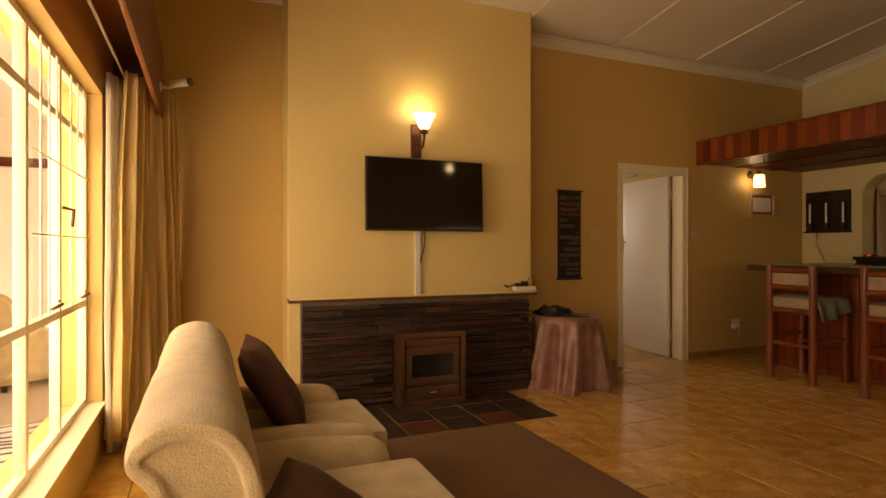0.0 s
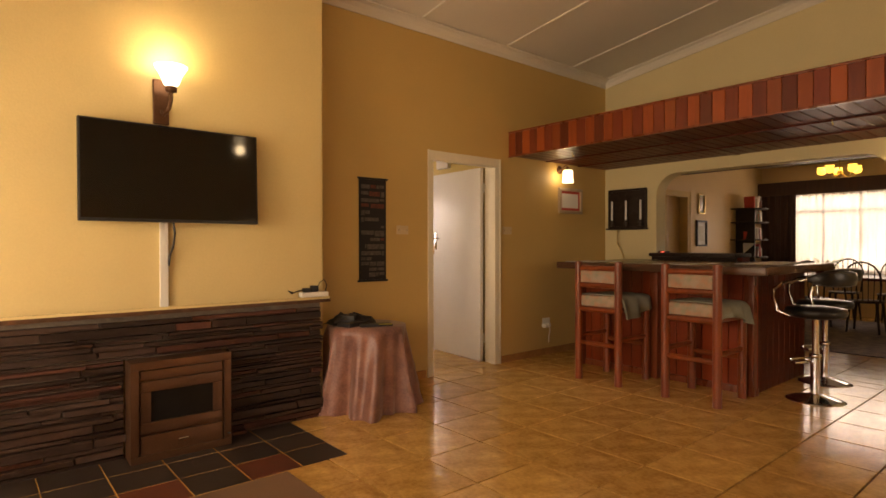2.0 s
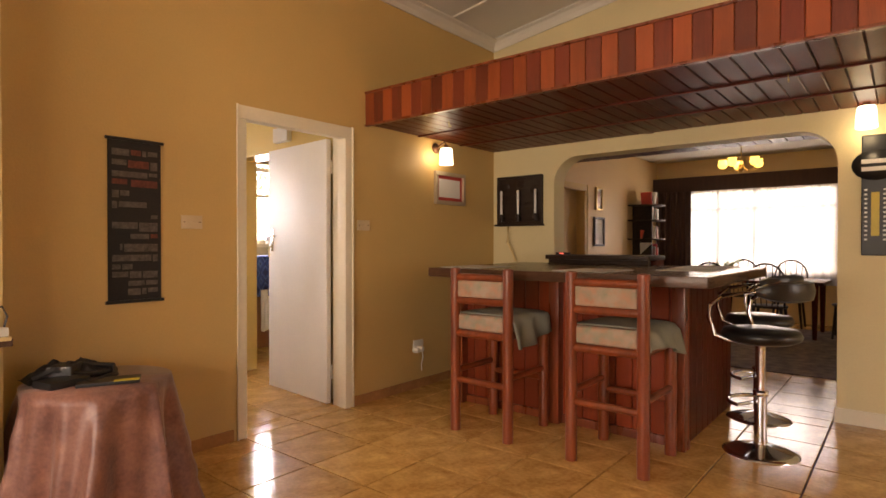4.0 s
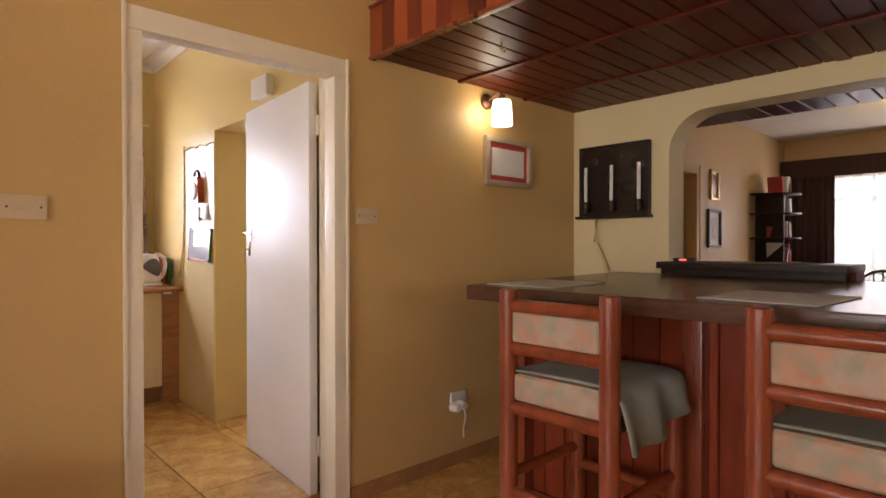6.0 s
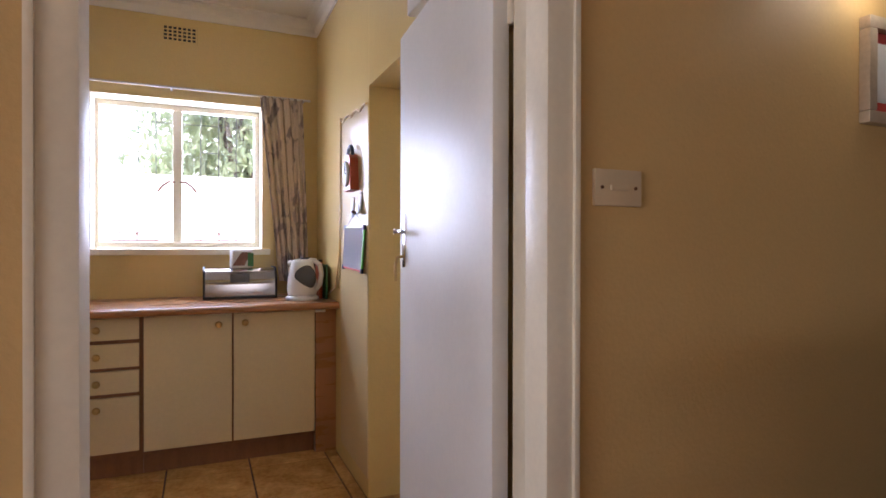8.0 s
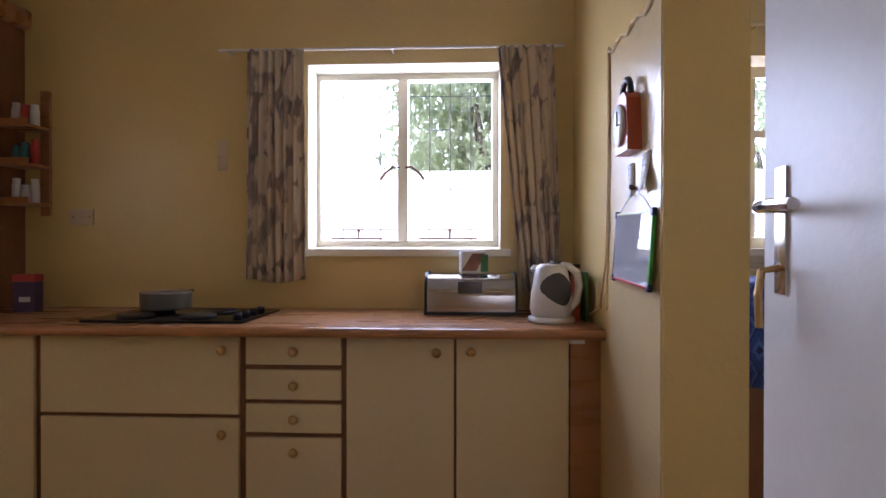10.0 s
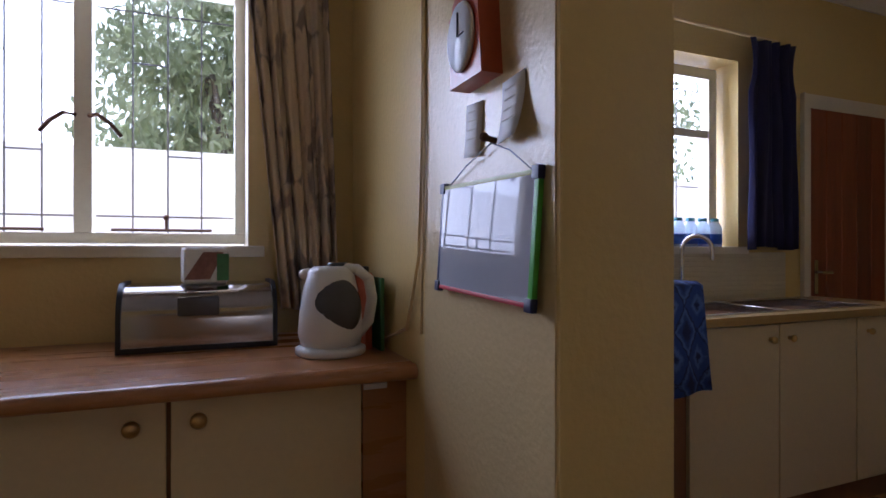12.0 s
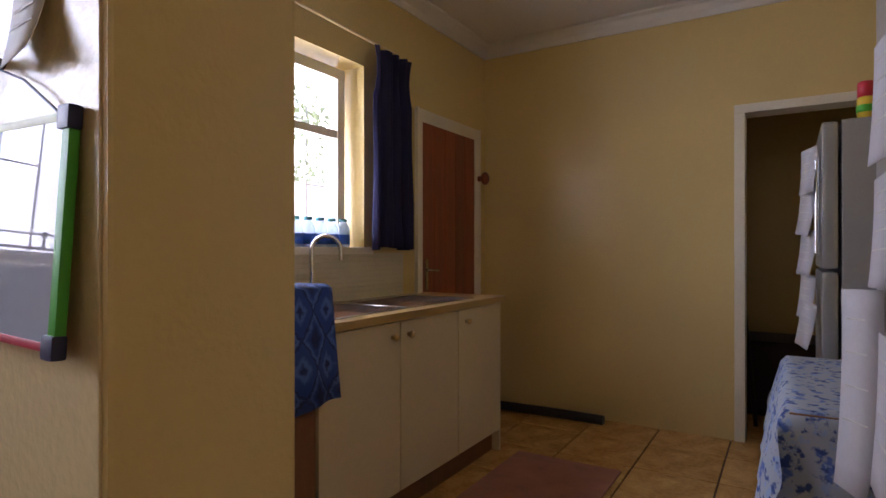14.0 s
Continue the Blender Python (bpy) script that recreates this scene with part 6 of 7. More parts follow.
# --- bread bin ---
bb = thing("bread_bin", "polished steel roll-top bread bin with dark ends", "bread bin", pose(4.505, 7.53, 0.914) @ Matrix.Diagonal((1.04, 1, 1.03, 1)))
prof = [(-0.12, 0.0), (0.12, 0.0), (0.12, 0.185)] + [(-0.02 - 0.10 * math.sin(radians(a)), 0.085 + 0.10 * math.cos(radians(a))) for a in range(0, 100, 15)]
b = B()
prism(b, prof, "x", -0.20, 0.20)
part("roll_top", b, M["bread"], bb)
for x in (-0.213, 0.20):
    b = B()
    prism(b, [(u * 1.05, v * 1.04) for u, v in prof], "x", x, x + 0.013)
    part("end_cheek", b, M["black"], bb)
b = B()
box(b, -0.06, 0.05, -0.128, -0.112, 0.10, 0.155, 0.006)
part("grip", b, M["kettlegrey"], bb)
b = B()
box(b, -0.21, 0.21, -0.127, -0.115, 0.0, 0.016, 0.003)
part("front_strip", b, M["black"], bb)

# --- kettle ---
kt = thing("kettle", "white plastic electric jug kettle with a smoky window", "kettle", pose(4.852, 7.205, 0.914, 0, 0, -14))
b = B()
lathe(b, [(0, 0), (0.095, 0.0), (0.10, 0.006), (0.10, 0.02), (0.088, 0.026), (0, 0.026)], seg=28)
part("base", b, M["kettle"], kt)
b = B()
lathe(b, [(0, 0.027), (0.084, 0.027), (0.092, 0.06), (0.088, 0.12), (0.076, 0.19), (0.066, 0.235), (0.05, 0.25), (0, 0.253)], seg=28)
bd = part("jug", b, M["kettle"], kt)
b = B()
ball(b, (-0.064, 0, 0.228), 0.022, 12, (1.2, 0.8, 0.8))
part("spout", b, M["kettle"], bd)
b = B()
tube(b, [(0.035, -0.01, 0.245), (0.075, -0.012, 0.242), (0.108, -0.012, 0.215), (0.118, -0.012, 0.16), (0.108, -0.01, 0.095), (0.08, -0.01, 0.06)], 0.016, 12)
part("handle", b, M["kettle"], kt)
b = B()
ball(b, (0.018, -0.05, 0.135), 0.078, 20, (0.9, 0.55, 1.1))
part("water_window", b, M["kettlegrey"], kt, "smoky grey oval window")
b = B()
lathe(b, [(0, 0.252), (0.03, 0.252), (0.028, 0.262), (0, 0.262)], (0.02, 0, 0), 16)
part("lid", b, M["kettlegrey"], kt)
# --- paper towels, folder, boards ---
pk = thing("paper_towel_pack", "white paper pack with red print on the bread bin", "paper towels", pose(4.515, 7.54, 1.105, 0, 0, 8))
b = B()
box(b, -0.065, 0.065, -0.05, 0.05, 0, 0.115, 0.018, 3)
part("pack", b, M["paper"], pk)
b = B()
prism(b, [(-0.064, 0.015), (0.01, 0.015), (0.05, 0.10), (-0.01, 0.10)], "y", -0.0515, -0.049)
part("red_print", b, M["pinkcloth"], pk)
b = B()
box(b, 0.03, 0.066, -0.052, 0.045, 0.01, 0.095)
part("green_print", b, mat("green_print", (0.06, 0.2, 0.08), 0.6, 0.2, 8, 60, 0), pk)
for x, y, w, h, mm, lab in ((4.985, 7.36, 0.10, 0.245, M["black"], "black folder standing behind the kettle"), (5.0, 7.28, 0.012, 0.215, M["greenboard"], "green chopping board standing behind the kettle"), (4.97, 7.32, 0.02, 0.23, M["orange"], "orange chopping board standing behind the kettle")):
    b = B()
    box(b, -w / 2 if w < 0.05 else -w, w / 2 if w < 0.05 else 0.02, -0.10 if w < 0.05 else -0.012, 0.07 if w < 0.05 else 0.012, 0, h, 0.004)
    ob = new("chopping_board" if w < 0.05 else "folder", mesh_of("board", b, mm))
    ob.matrix_world = pose(x, y, 0.914, 0, 0, 0)
    tagged(ob, lab, "chopping board" if w < 0.05 else "folder")
b = B()
tube(b, [(5.012, 7.2, 0.917), (5.015, 7.3, 0.92), (5.02, 7.02, 1.0), (5.022, 6.93, 1.2), (5.022, 6.905, 1.6), (5.022, 6.905, 1.99)], 0.005, 6)
tube(b, [(5.022, 6.915, 1.0), (5.022, 6.892, 1.5), (5.022, 6.897, 1.99)], 0.004, 6)
solid("wall_cable", b, M["cream"], "cream cables hanging down the wall stub", "cable", kind="thing", smooth=60)
switch(3.19, 1.72, 0.05, 0.16, "wall_socket", "white upright wall socket beside the printed curtain", KN)
switch(2.42, 1.395, 0.13, 0.085, "wall_socket", "white double wall socket above the hob", KN)
# --- tall unit and spice rack at the far left of the kitchen ---
tu = thing("tall_cupboard", "tall brown kitchen cupboard with a rounded cornice", "cupboard", pose(0, 0, 0))
b = B()
box(b, 1.66, 2.10, 7.1, KN - 0.002, 0.914, 2.4)
part("body", b, M["carcass"], tu, smooth=None)
b = B()
box(b, 1.64, 2.15, 7.05, KN - 0.002, 2.4, 2.5, 0.03, 3)
part("cornice", b, M["counter"], tu)
sr = thing("spice_rack", "wooden spice rack with three rows of jars", "spice rack", pose(2.20, 7.56, 1.45))
b = B()
box(b, 0.0, 0.05, 0.10, 0.118, -0.05, 0.62)
part("back", b, M["counter"], sr)
for z in (0, 0.2, 0.4):
    b = B()
    box(b, -0.10, 0.06, -0.06, 0.10, z, z + 0.014)
    box(b, -0.10, 0.06, -0.065, -0.055, z + 0.014, z + 0.04)
    part("shelf", b, M["counter"], sr)
rs = random.Random(2)
for z in (0.015, 0.215, 0.415):
    for x in (-0.07, -0.02, 0.03):
        b = B()
        h = rs.uniform(0.09, 0.13)
        lathe(b, [(0, 0), (0.022, 0), (0.022, h * 0.75), (0.017, h * 0.8), (0.019, h), (0, h)], seg=12)
        ob = new("spice_jar", mesh_of("spice_jar", b, rs.choice((M["paper"], M["teal"], M["kettle"], M["redpaper"])), 40))
        ob.matrix_world = pose(2.20 + x, 7.585, 1.45 + z)
        tagged(ob, "small spice jar with a plain label in the rack", "jar", "jars in the spice rack")
cf = thing("coffee_tin", "dark purple coffee carton with a red lid on the worktop", "carton", pose(2.30, 7.45, 0.914, 0, 0, 12))
b = B()
box(b, -0.05, 0.05, -0.04, 0.04, 0, 0.15, 0.004)
part("body", b, M["purple"], cf)
b = B()
box(b, -0.051, 0.051, -0.041, 0.041, 0.15, 0.185, 0.004)
part("lid", b, M["redpaper"], cf)
b = B()
box(b, -0.02, 0.03, -0.042, -0.039, 0.05, 0.075)
part("label_bar", b, M["paper"], cf)

# --- wall stub: pale gloss sheet, clock, notes, whiteboard, beads ---
SXF = KX1 - 0.003
b = B()
box(b, SXF, KX1 + 0.001, OY1 + 0.008, 6.905, 0.10, 1.955, 0.001, 1)
solid("wall_panel_stub", b, mat("pale_cream_gloss_paint", (0.68, 0.54, 0.28), 0.26, 0.06, 2.5, 70, 0.003), "pale glossy painted sheet on the wall stub", "wall panel")
ck = thing("kettle_clock", "orange kettle-shaped wall clock with a round dial", "clock", pose(SXF, 6.575, 1.64, 0, 0, -90) @ Matrix.Diagonal((0.9, 0.9, 0.92, 1)))
b = B()
prism(b, [(-0.075, -0.11), (0.085, -0.11), (0.065, 0.07), (0.03, 0.095), (-0.03, 0.095), (-0.06, 0.07)], "y", -0.05, 0.0)
part("case", b, M["orange"], ck, smooth=None)
b = B()
lathe(b, [(0, 0), (0.058, 0.0), (0.062, 0.006), (0.058, 0.012), (0, 0.012)], m=pose(-0.002, -0.05, -0.015, 90) @ Matrix.Diagonal((1, 1.2, 1, 1)), seg=28)
dial = part("dial", b, M["dial"], ck, "round pale dial")
b = B()
rod(b, (-0.002, -0.064, -0.015), (-0.002, -0.064, 0.035), 0.002, seg=6)
rod(b, (-0.002, -0.064, -0.015), (0.028, -0.064, -0.015), 0.002, seg=6)
part("hand", b, M["black"], dial)
b = B()
tube(b, arc((0, -0.03, 0.09), 0.055, 0, 180, 10, "xz"), 0.011, 8)
part("top_handle", b, M["black"], ck)
b = B()
prism(b, [(-0.07, 0.0), (-0.105, 0.055), (-0.09, 0.06), (-0.06, 0.03)], "y", -0.04, -0.01)
part("spout", b, M["orange"], ck, smooth=None)


def note(y, z, w, h, curl, rot, label, name="note", x=SXF, mt=None, face=-90):
    bm = B()
    n = 8
    rows = []
    for i in range(n + 1):
        f = i / n
        rows.append([bm.verts.new((-w / 2, -0.003 - curl * f * f, -h * f)), bm.verts.new((w / 2, -0.003 - curl * 1.6 * f * f, -h * f))])
    for p, q in zip(rows, rows[1:]):
        bm.faces.new((p[0], q[0], q[1], p[1]))
    ob = new(name, mesh_of(name, bm, mt or M["paper"], 80))
    sm = ob.modifiers.new("thick", "SOLIDIFY")
    sm.thickness = 0.001
    ob.matrix_world = pose(x, y, z, 0, rot, face)
    tagged(ob, label, "note", "pinned paper notes")
    for k in range(4):
        b2 = B()
        zz = -h * (0.15 + 0.17 * k)
        yy = -0.0045 - curl * 1.35 * (zz / h) ** 2
        box(b2, -w * 0.35, w * (0.1 + 0.06 * k), yy - 0.0006, yy, zz - 0.002, zz + 0.001)
        pr = part("writing_line", b2, M["mat_grey"], ob, smooth=None)
    return ob


note(6.612, 1.511, 0.075, 0.108, 0.003, 4, "small white handwritten note taped to the wall stub")
note(6.455, 1.522, 0.08, 0.115, 0.016, -4, "curled white handwritten note taped to the wall stub")
wb = thing("whiteboard", "small whiteboard with coloured plastic edges and navy corners", "whiteboard", pose(SXF - 0.012, 6.562, 1.236, -3, 1.5, -90) @ Matrix.Diagonal((0.94, 1, 0.93, 1)))
b = B()
box(b, -0.205, 0.205, -0.006, 0.004, -0.115, 0.115)
part("panel", b, M["board"], wb, smooth=None)
for nm, mm, x0, x1, z0, z1 in (("top_edge", M["yellowp"], -0.2, 0.2, 0.113, 0.123), ("bottom_edge", M["redp"], -0.2, 0.2, -0.123, -0.113), ("side_edge", M["greenp"], 0.203, 0.218, -0.11, 0.11), ("side_edge", M["bluecap"], -0.214, -0.203, -0.11, 0.11)):
    b = B()
    box(b, x0, x1, -0.007, 0.004, z0, z1, 0.003)
    part(nm, b, mm, wb)
for x in (-0.208, 0.208):
    for z in (-0.117, 0.117):
        b = B()
        box(b, x - 0.012, x + 0.012, -0.010, 0.005, z - 0.013, z + 0.013, 0.005)
        part("corner_cap", b, M["bluecap"], wb)
b = B()
tube(b, [(-0.19, 0.0, 0.12), (-0.08, -0.006, 0.16), (0.038, -0.010, 0.192)], 0.0015, 5)
tube(b, [(0.038, -0.010, 0.192), (0.11, -0.006, 0.168), (0.19, 0.0, 0.12)], 0.0015, 5)
part("hanging_string", b, M["barsteel"], wb)
b = B()
rod(b, (SXF, 6.526, 1.42), (SXF - 0.025, 6.526, 1.424), 0.006, seg=8)
ball(b, (SXF - 0.025, 6.526, 1.425), 0.009, 8)
solid("wall_hook", b, M["bronze"], "small dark hook holding the whiteboard string", "hook", kind="thing")
b = B()
tube(b, [(SXF - 0.006, 6.90 - 0.0625 * i, 1.975 - 0.003 * i - 0.018 * (i % 3 == 1)) for i in range(10)], 0.006, 6)
solid("bead_string", b, M["cream"], "string of small cream beads along the wall stub", "beads", kind="thing", smooth=60)

# ================= scullery =================
SF, STOP = 7.26, 0.90
su = thing("sink_cabinet", "cream three-door sink cabinet with brass knobs", "cabinet", pose(0, 0, 0))
b = B()
box(b, 6.26, 7.82, SF + 0.02, SN - 0.001, 0.12, STOP)
part("body", b, M["carcass"], su, smooth=None)
b = B()
box(b, 6.26, 7.81, SF + 0.05, SN - 0.001, 0, 0.12)
part("plinth", b, M["carcass"], su, smooth=None)
for a, c, kx in ((6.28, 6.80, 6.74), (6.80, 7.32, 6.86), (7.32, 7.82, 7.40)):
    b = B()
    box(b, a + 0.004, c - 0.004, SF, SF + 0.019, 0.135, STOP - 0.006, 0.002, 1)
    dd = part("door", b, M["cabinet"], su)
    knob(dd, kx, SF, 0.83, 0.016)
b = B()
box(b, 7.8205, 7.836, SF + 0.005, SN - 0.001, 0.0, STOP)
part("end_panel", b, M["cabinet"], su)
sk = thing("kitchen_sink", "brown-edged worktop with an inset double steel sink", "sink", pose(0, 0, 0))
b = B()
for x0, x1, y0, y1 in ((6.24, 6.36, SF - 0.02, SN - 0.002), (7.56, 7.86, SF - 0.02, SN - 0.002), (6.36, 7.56, SF - 0.02, SF + 0.07), (6.36, 7.56, SN - 0.12, SN - 0.002)):
    box(b, x0, x1, y0, y1, STOP + 0.001, STOP + 0.036)
part("worktop", b, M["sinkedge"], sk, smooth=None)
for x0, x1 in ((6.36, 6.95), (6.97, 7.56)):
    b = B()
    box(b, x0, x1, SF + 0.07, SN - 0.12, STOP - 0.15, STOP - 0.145)
    for q in ((x0, x0 + 0.004, SF + 0.07, SN - 0.12), (x1 - 0.004, x1, SF + 0.07, SN - 0.12), (x0, x1, SF + 0.07, SF + 0.074), (x0, x1, SN - 0.124, SN - 0.12)):
        box(b, *q, STOP - 0.145, STOP + 0.034)
    part("bowl", b, M["steel"], sk, smooth=None)
b = B()
for q in ((6.33, 7.59, SF + 0.05, SF + 0.074), (6.33, 7.59, SN - 0.124, SN - 0.10), (6.33, 6.364, SF + 0.074, SN - 0.124), (7.556, 7.59, SF + 0.074, SN - 0.124), (6.945, 6.975, SF + 0.074, SN - 0.124)):
    box(b, *q, STOP + 0.034, STOP + 0.041, 0.002, 1)
part("rim", b, M["steel"], sk)
tp = thing("sink_tap", "tall chrome swan-neck mixer tap behind the sink", "tap", pose(6.76, SN - 0.075, STOP + 0.042, 0, 0, 40))
b = B()
lathe(b, [(0, 0), (0.03, 0), (0.026, 0.03), (0.016, 0.045), (0, 0.045)])
part("base", b, M["chrome"], tp)
b = B()
tube(b, [(0, 0, 0.03), (0, 0, 0.24)] + [(0, -0.07 + 0.07 * math.cos(radians(a)), 0.27 + 0.07 * math.sin(radians(a))) for a in range(0, 190, 20)] + [(0, -0.14, 0.22)], 0.011, 10)
part("spout", b, M["chrome"], tp)
b = B()
box(b, SX0, 7.62, SN - 0.009, SN - 0.001, STOP + 0.037, SW[2] - 0.036)
solid("trim_splashback", b, M["splash"], "pale ridged splashback below the scullery window", "splashback")
for k in range(9):
    b = B()
    z = STOP + 0.06 + k * 0.027
    box(b, SX0, 7.618, SN - 0.013, SN - 0.008, z, z + 0.021, 0.002, 1)
    o2 = new("splash_strip", mesh_of("splash_strip", b, M["splash"]))
    o2.parent = bpy.data.objects["trim_splashback"]
# washing machine under the blue cloth
wm = thing("side_cabinet", "tall brown side cabinet under a blue patterned cloth", "cabinet", pose(5.66, 7.22, 0))
b = B()
box(b, 0, 0.57, 0, 0.57, 0.02, 1.08, 0.02, 3)
part("body", b, M["carcass"], wm)
for x in (0.06, 0.5):
    b = B()
    rod(b, (x, 0.06, 0), (x, 0.06, 0.03), 0.02)
    part("foot", b, M["black"], wm)
b = B()
rows = []
nn = 26
for i in range(nn + 1):
    f = i / nn
    row = []
    for k, (y, z) in enumerate(((7.70, 1.088), (7.45, 1.088), (7.235, 1.09), (7.205, 1.075), (7.20, 0.93), (7.195, 0.79), (7.188, 0.645))):
        hang = max(0, k - 3) / 3
        row.append(b.verts.new((5.68 + f * 0.615 + 0.03 * hang * f, y + 0.012 * hang * math.sin(f * 22), z - 0.025 * hang * math.sin(f * 5))))
    rows.append(row)
for p, q in zip(rows, rows[1:]):
    for k in range(6):
        b.faces.new((p[k], p[k + 1], q[k + 1], q[k]))
edge = rows[-1]
side = [b.verts.new((6.295, v.co.y, v.co.z - 0.16)) for v in edge[:4]]
for k in range(3):
    b.faces.new((edge[k], edge[k + 1], side[k + 1], side[k]))
bmesh.ops.recalc_face_normals(b, faces=b.faces[:])
bc = new("machine_cloth", mesh_of("machine_cloth", b, M["bluecloth"], 80))
sm = bc.modifiers.new("thick", "SOLIDIFY")
sm.thickness = 0.004
tagged(bc, "blue patterned cloth spread over the brown side cabinet", "cloth")
curtain("tea_towel", M["paper"], (5.86, 7.19), (6.02, 7.185), 0.22, 0.70, 3, 0.012, "white tea towel hanging at the front of the side cabinet", seed=21, n=24)
# navy curtain, rod
curtain("curtain", M["navy"], (7.215, SN - 0.085), (7.60, SN - 0.085), 1.22, 2.36, 4, 0.03, "navy blue curtain bunched at the scullery window", seed=9, top=0.95, taper=lambda f: 1 - 0.16 * math.sin(min(1, f * 4) * 3.14) * (f < 0.25))
b = B()
rod(b, (5.9, SN - 0.08, 2.40), (7.45, SN - 0.08, 2.37), 0.009, seg=8)
rod(b, (7.4, SN - 0.08, 2.371), (7.4, SN, 2.371), 0.006, seg=8)
rod(b, (6.0, SN - 0.08, 2.398), (6.0, SN, 2.398), 0.006, seg=8)
solid("curtain_rod", b, M["cream"], "thin cream curtain rod over the scullery window", "curtain rod", kind="thing", smooth=40)
# bottles on the sill
FROST = mat("frosted_plastic", (0.75, 0.82, 0.86), 0.3, 0.05, 8, 60, 0)
let_through(FROST, 0.7, (0.85, 0.92, 0.96))
BLUE_LABEL = mat("blue_paper_label", (0.06, 0.14, 0.45), 0.5, 0.2, 20, 80, 0)
let_through(BLUE_LABEL, 0.45, (0.20, 0.35, 0.75))
for i, x in enumerate((6.80, 6.89, 6.98, 7.07, 7.16)):
    bt = thing("bottle", "clear plastic bottle with a blue cap and label on the sill", "bottle", pose(x, SN + 0.08, SW[2] + 0.004), "bottles on the scullery sill")
    b = B()
    lathe(b, [(0, 0), (0.036, 0), (0.039, 0.008), (0.039, 0.105), (0.026, 0.132), (0.02, 0.14), (0, 0.14)], seg=16)
    part("body", b, FROST, bt)
    b = B()
    lathe(b, [(0.0395, 0.015), (0.0405, 0.015), (0.0405, 0.07), (0.0395, 0.07)], seg=16)
    part("label", b, BLUE_LABEL, bt)
    b = B()
    lathe(b, [(0, 0.14), (0.024, 0.14), (0.024, 0.158), (0, 0.158)], seg=12)
    part("cap", b, M["teal"], bt)
for x, h in ((6.43, 0.15), (6.52, 0.17)):
    bt = thing("soap_bottle", "white dish soap bottle standing on the scullery sill", "bottle", pose(x, SN + 0.07, SW[2] + 0.004))
    b = B()
    lathe(b, [(0, 0), (0.03, 0), (0.033, h * 0.6), (0.012, h * 0.8), (0.012, h), (0, h)], seg=16)
    part("body", b, M["kettle"], bt)
# wooden back door
door_frame("door_frame_back", 7.79, 8.57, 2.08, SN - 0.025, SN + 0.01, M["steel_cream"], "cream painted frame of the wooden back door")
bdr = thing("door_2", "closed red-brown wooden back door of vertical boards", "door", kind="structure")
for k in range(5):
    b = B()
    x0 = 7.822 + k * 0.143
    box(b, x0, x0 + 0.141, SN - 0.022, SN - 0.002, 0.01, 2.075, 0.004, 1)
    part("board", b, M["teak"], bdr)
b = B()
box(b, 7.85, 7.88, SN - 0.027, SN - 0.021, 0.95, 1.15, 0.002)
hp = part("handle_plate", b, M["steel"], bdr)
b = B()
tube(b, [(7.865, SN - 0.025, 1.08), (7.865, SN - 0.06, 1.08), (7.95, SN - 0.065, 1.075)], 0.008)
part("lever", b, M["steel"], hp)
b = B()
rod(b, (8.60, SN, 1.76), (8.60, SN - 0.07, 1.76), 0.022)
ball(b, (8.60, SN - 0.08, 1.76), 0.045, 14, (1, 0.7, 1.1))
solid("door_knob_hook", b, M["redwood"], "round dark wooden peg on the wall by the back door", "peg", kind="thing", smooth=40)
b = B()
tube(b, [(SX1 - 0.13, SN - 0.12, 0.035), (SX1 - 0.11, SN - 0.6, 0.037), (SX1 - 0.10, SN - 0.8, 0.034), (SX1 - 0.10, SN - 0.97, 0.033)], 0.035, 12)
solid("draught_excluder", b, M["black"], "black rolled draught excluder lying against the wall", "draught excluder", kind="thing", smooth=60)
b = B()
box(b, 6.9, 7.85, 6.55, 7.15, 0.009, 0.02, 0.004)
solid("kitchen_mat", b, M["pinkmat"], "worn pinkish mat on the tiles before the sink", "mat", kind="thing")
# pantry doorway
pf = thing("door_frame_pantry", "cream painted frame of the pantry doorway", "door frame", kind="structure")
for y0, y1 in ((PD1 - 0.02, PD1 + 0.04), (PD0 - 0.04, PD0 + 0.02)):
    b = B()
    box(b, SX1 - 0.015, SX1 + 0.165, y0, y1, 0, PDZ - 0.001, 0.006)
    part("jamb", b, M["steel_cream"], pf)
b = B()
box(b, SX1 - 0.015, SX1 + 0.165, PD0 - 0.04, PD1 + 0.04, PDZ - 0.001, PDZ + 0.055, 0.006)
part("head", b, M["steel_cream"], pf)
b = B()
box(b, SX1 + 0.7, SX1 + 1.25, 5.3, 6.2, 0, 0.55, 0.02)
solid("storage_chest", b, M["blackwood"], "dark storage chest standing in the pantry", "chest", kind="thing")
b = B()
rod(b, (SX1 + 0.4, 5.97, 0.0), (SX1 + 0.5, 6.1, 1.5), 0.014)
solid("broom_handle", b, M["blackwood"], "dark broom leaning in the pantry doorway", "broom", kind="thing")
b = B()
ball(b, (SX1 + 0.45, 5.72, 0.17), 0.17, 16, (1, 1.1, 1))
solid("laundry_bag", b, M["pinkcloth"], "stuffed fabric bag on the pantry floor", "bag", kind="thing", smooth=60)
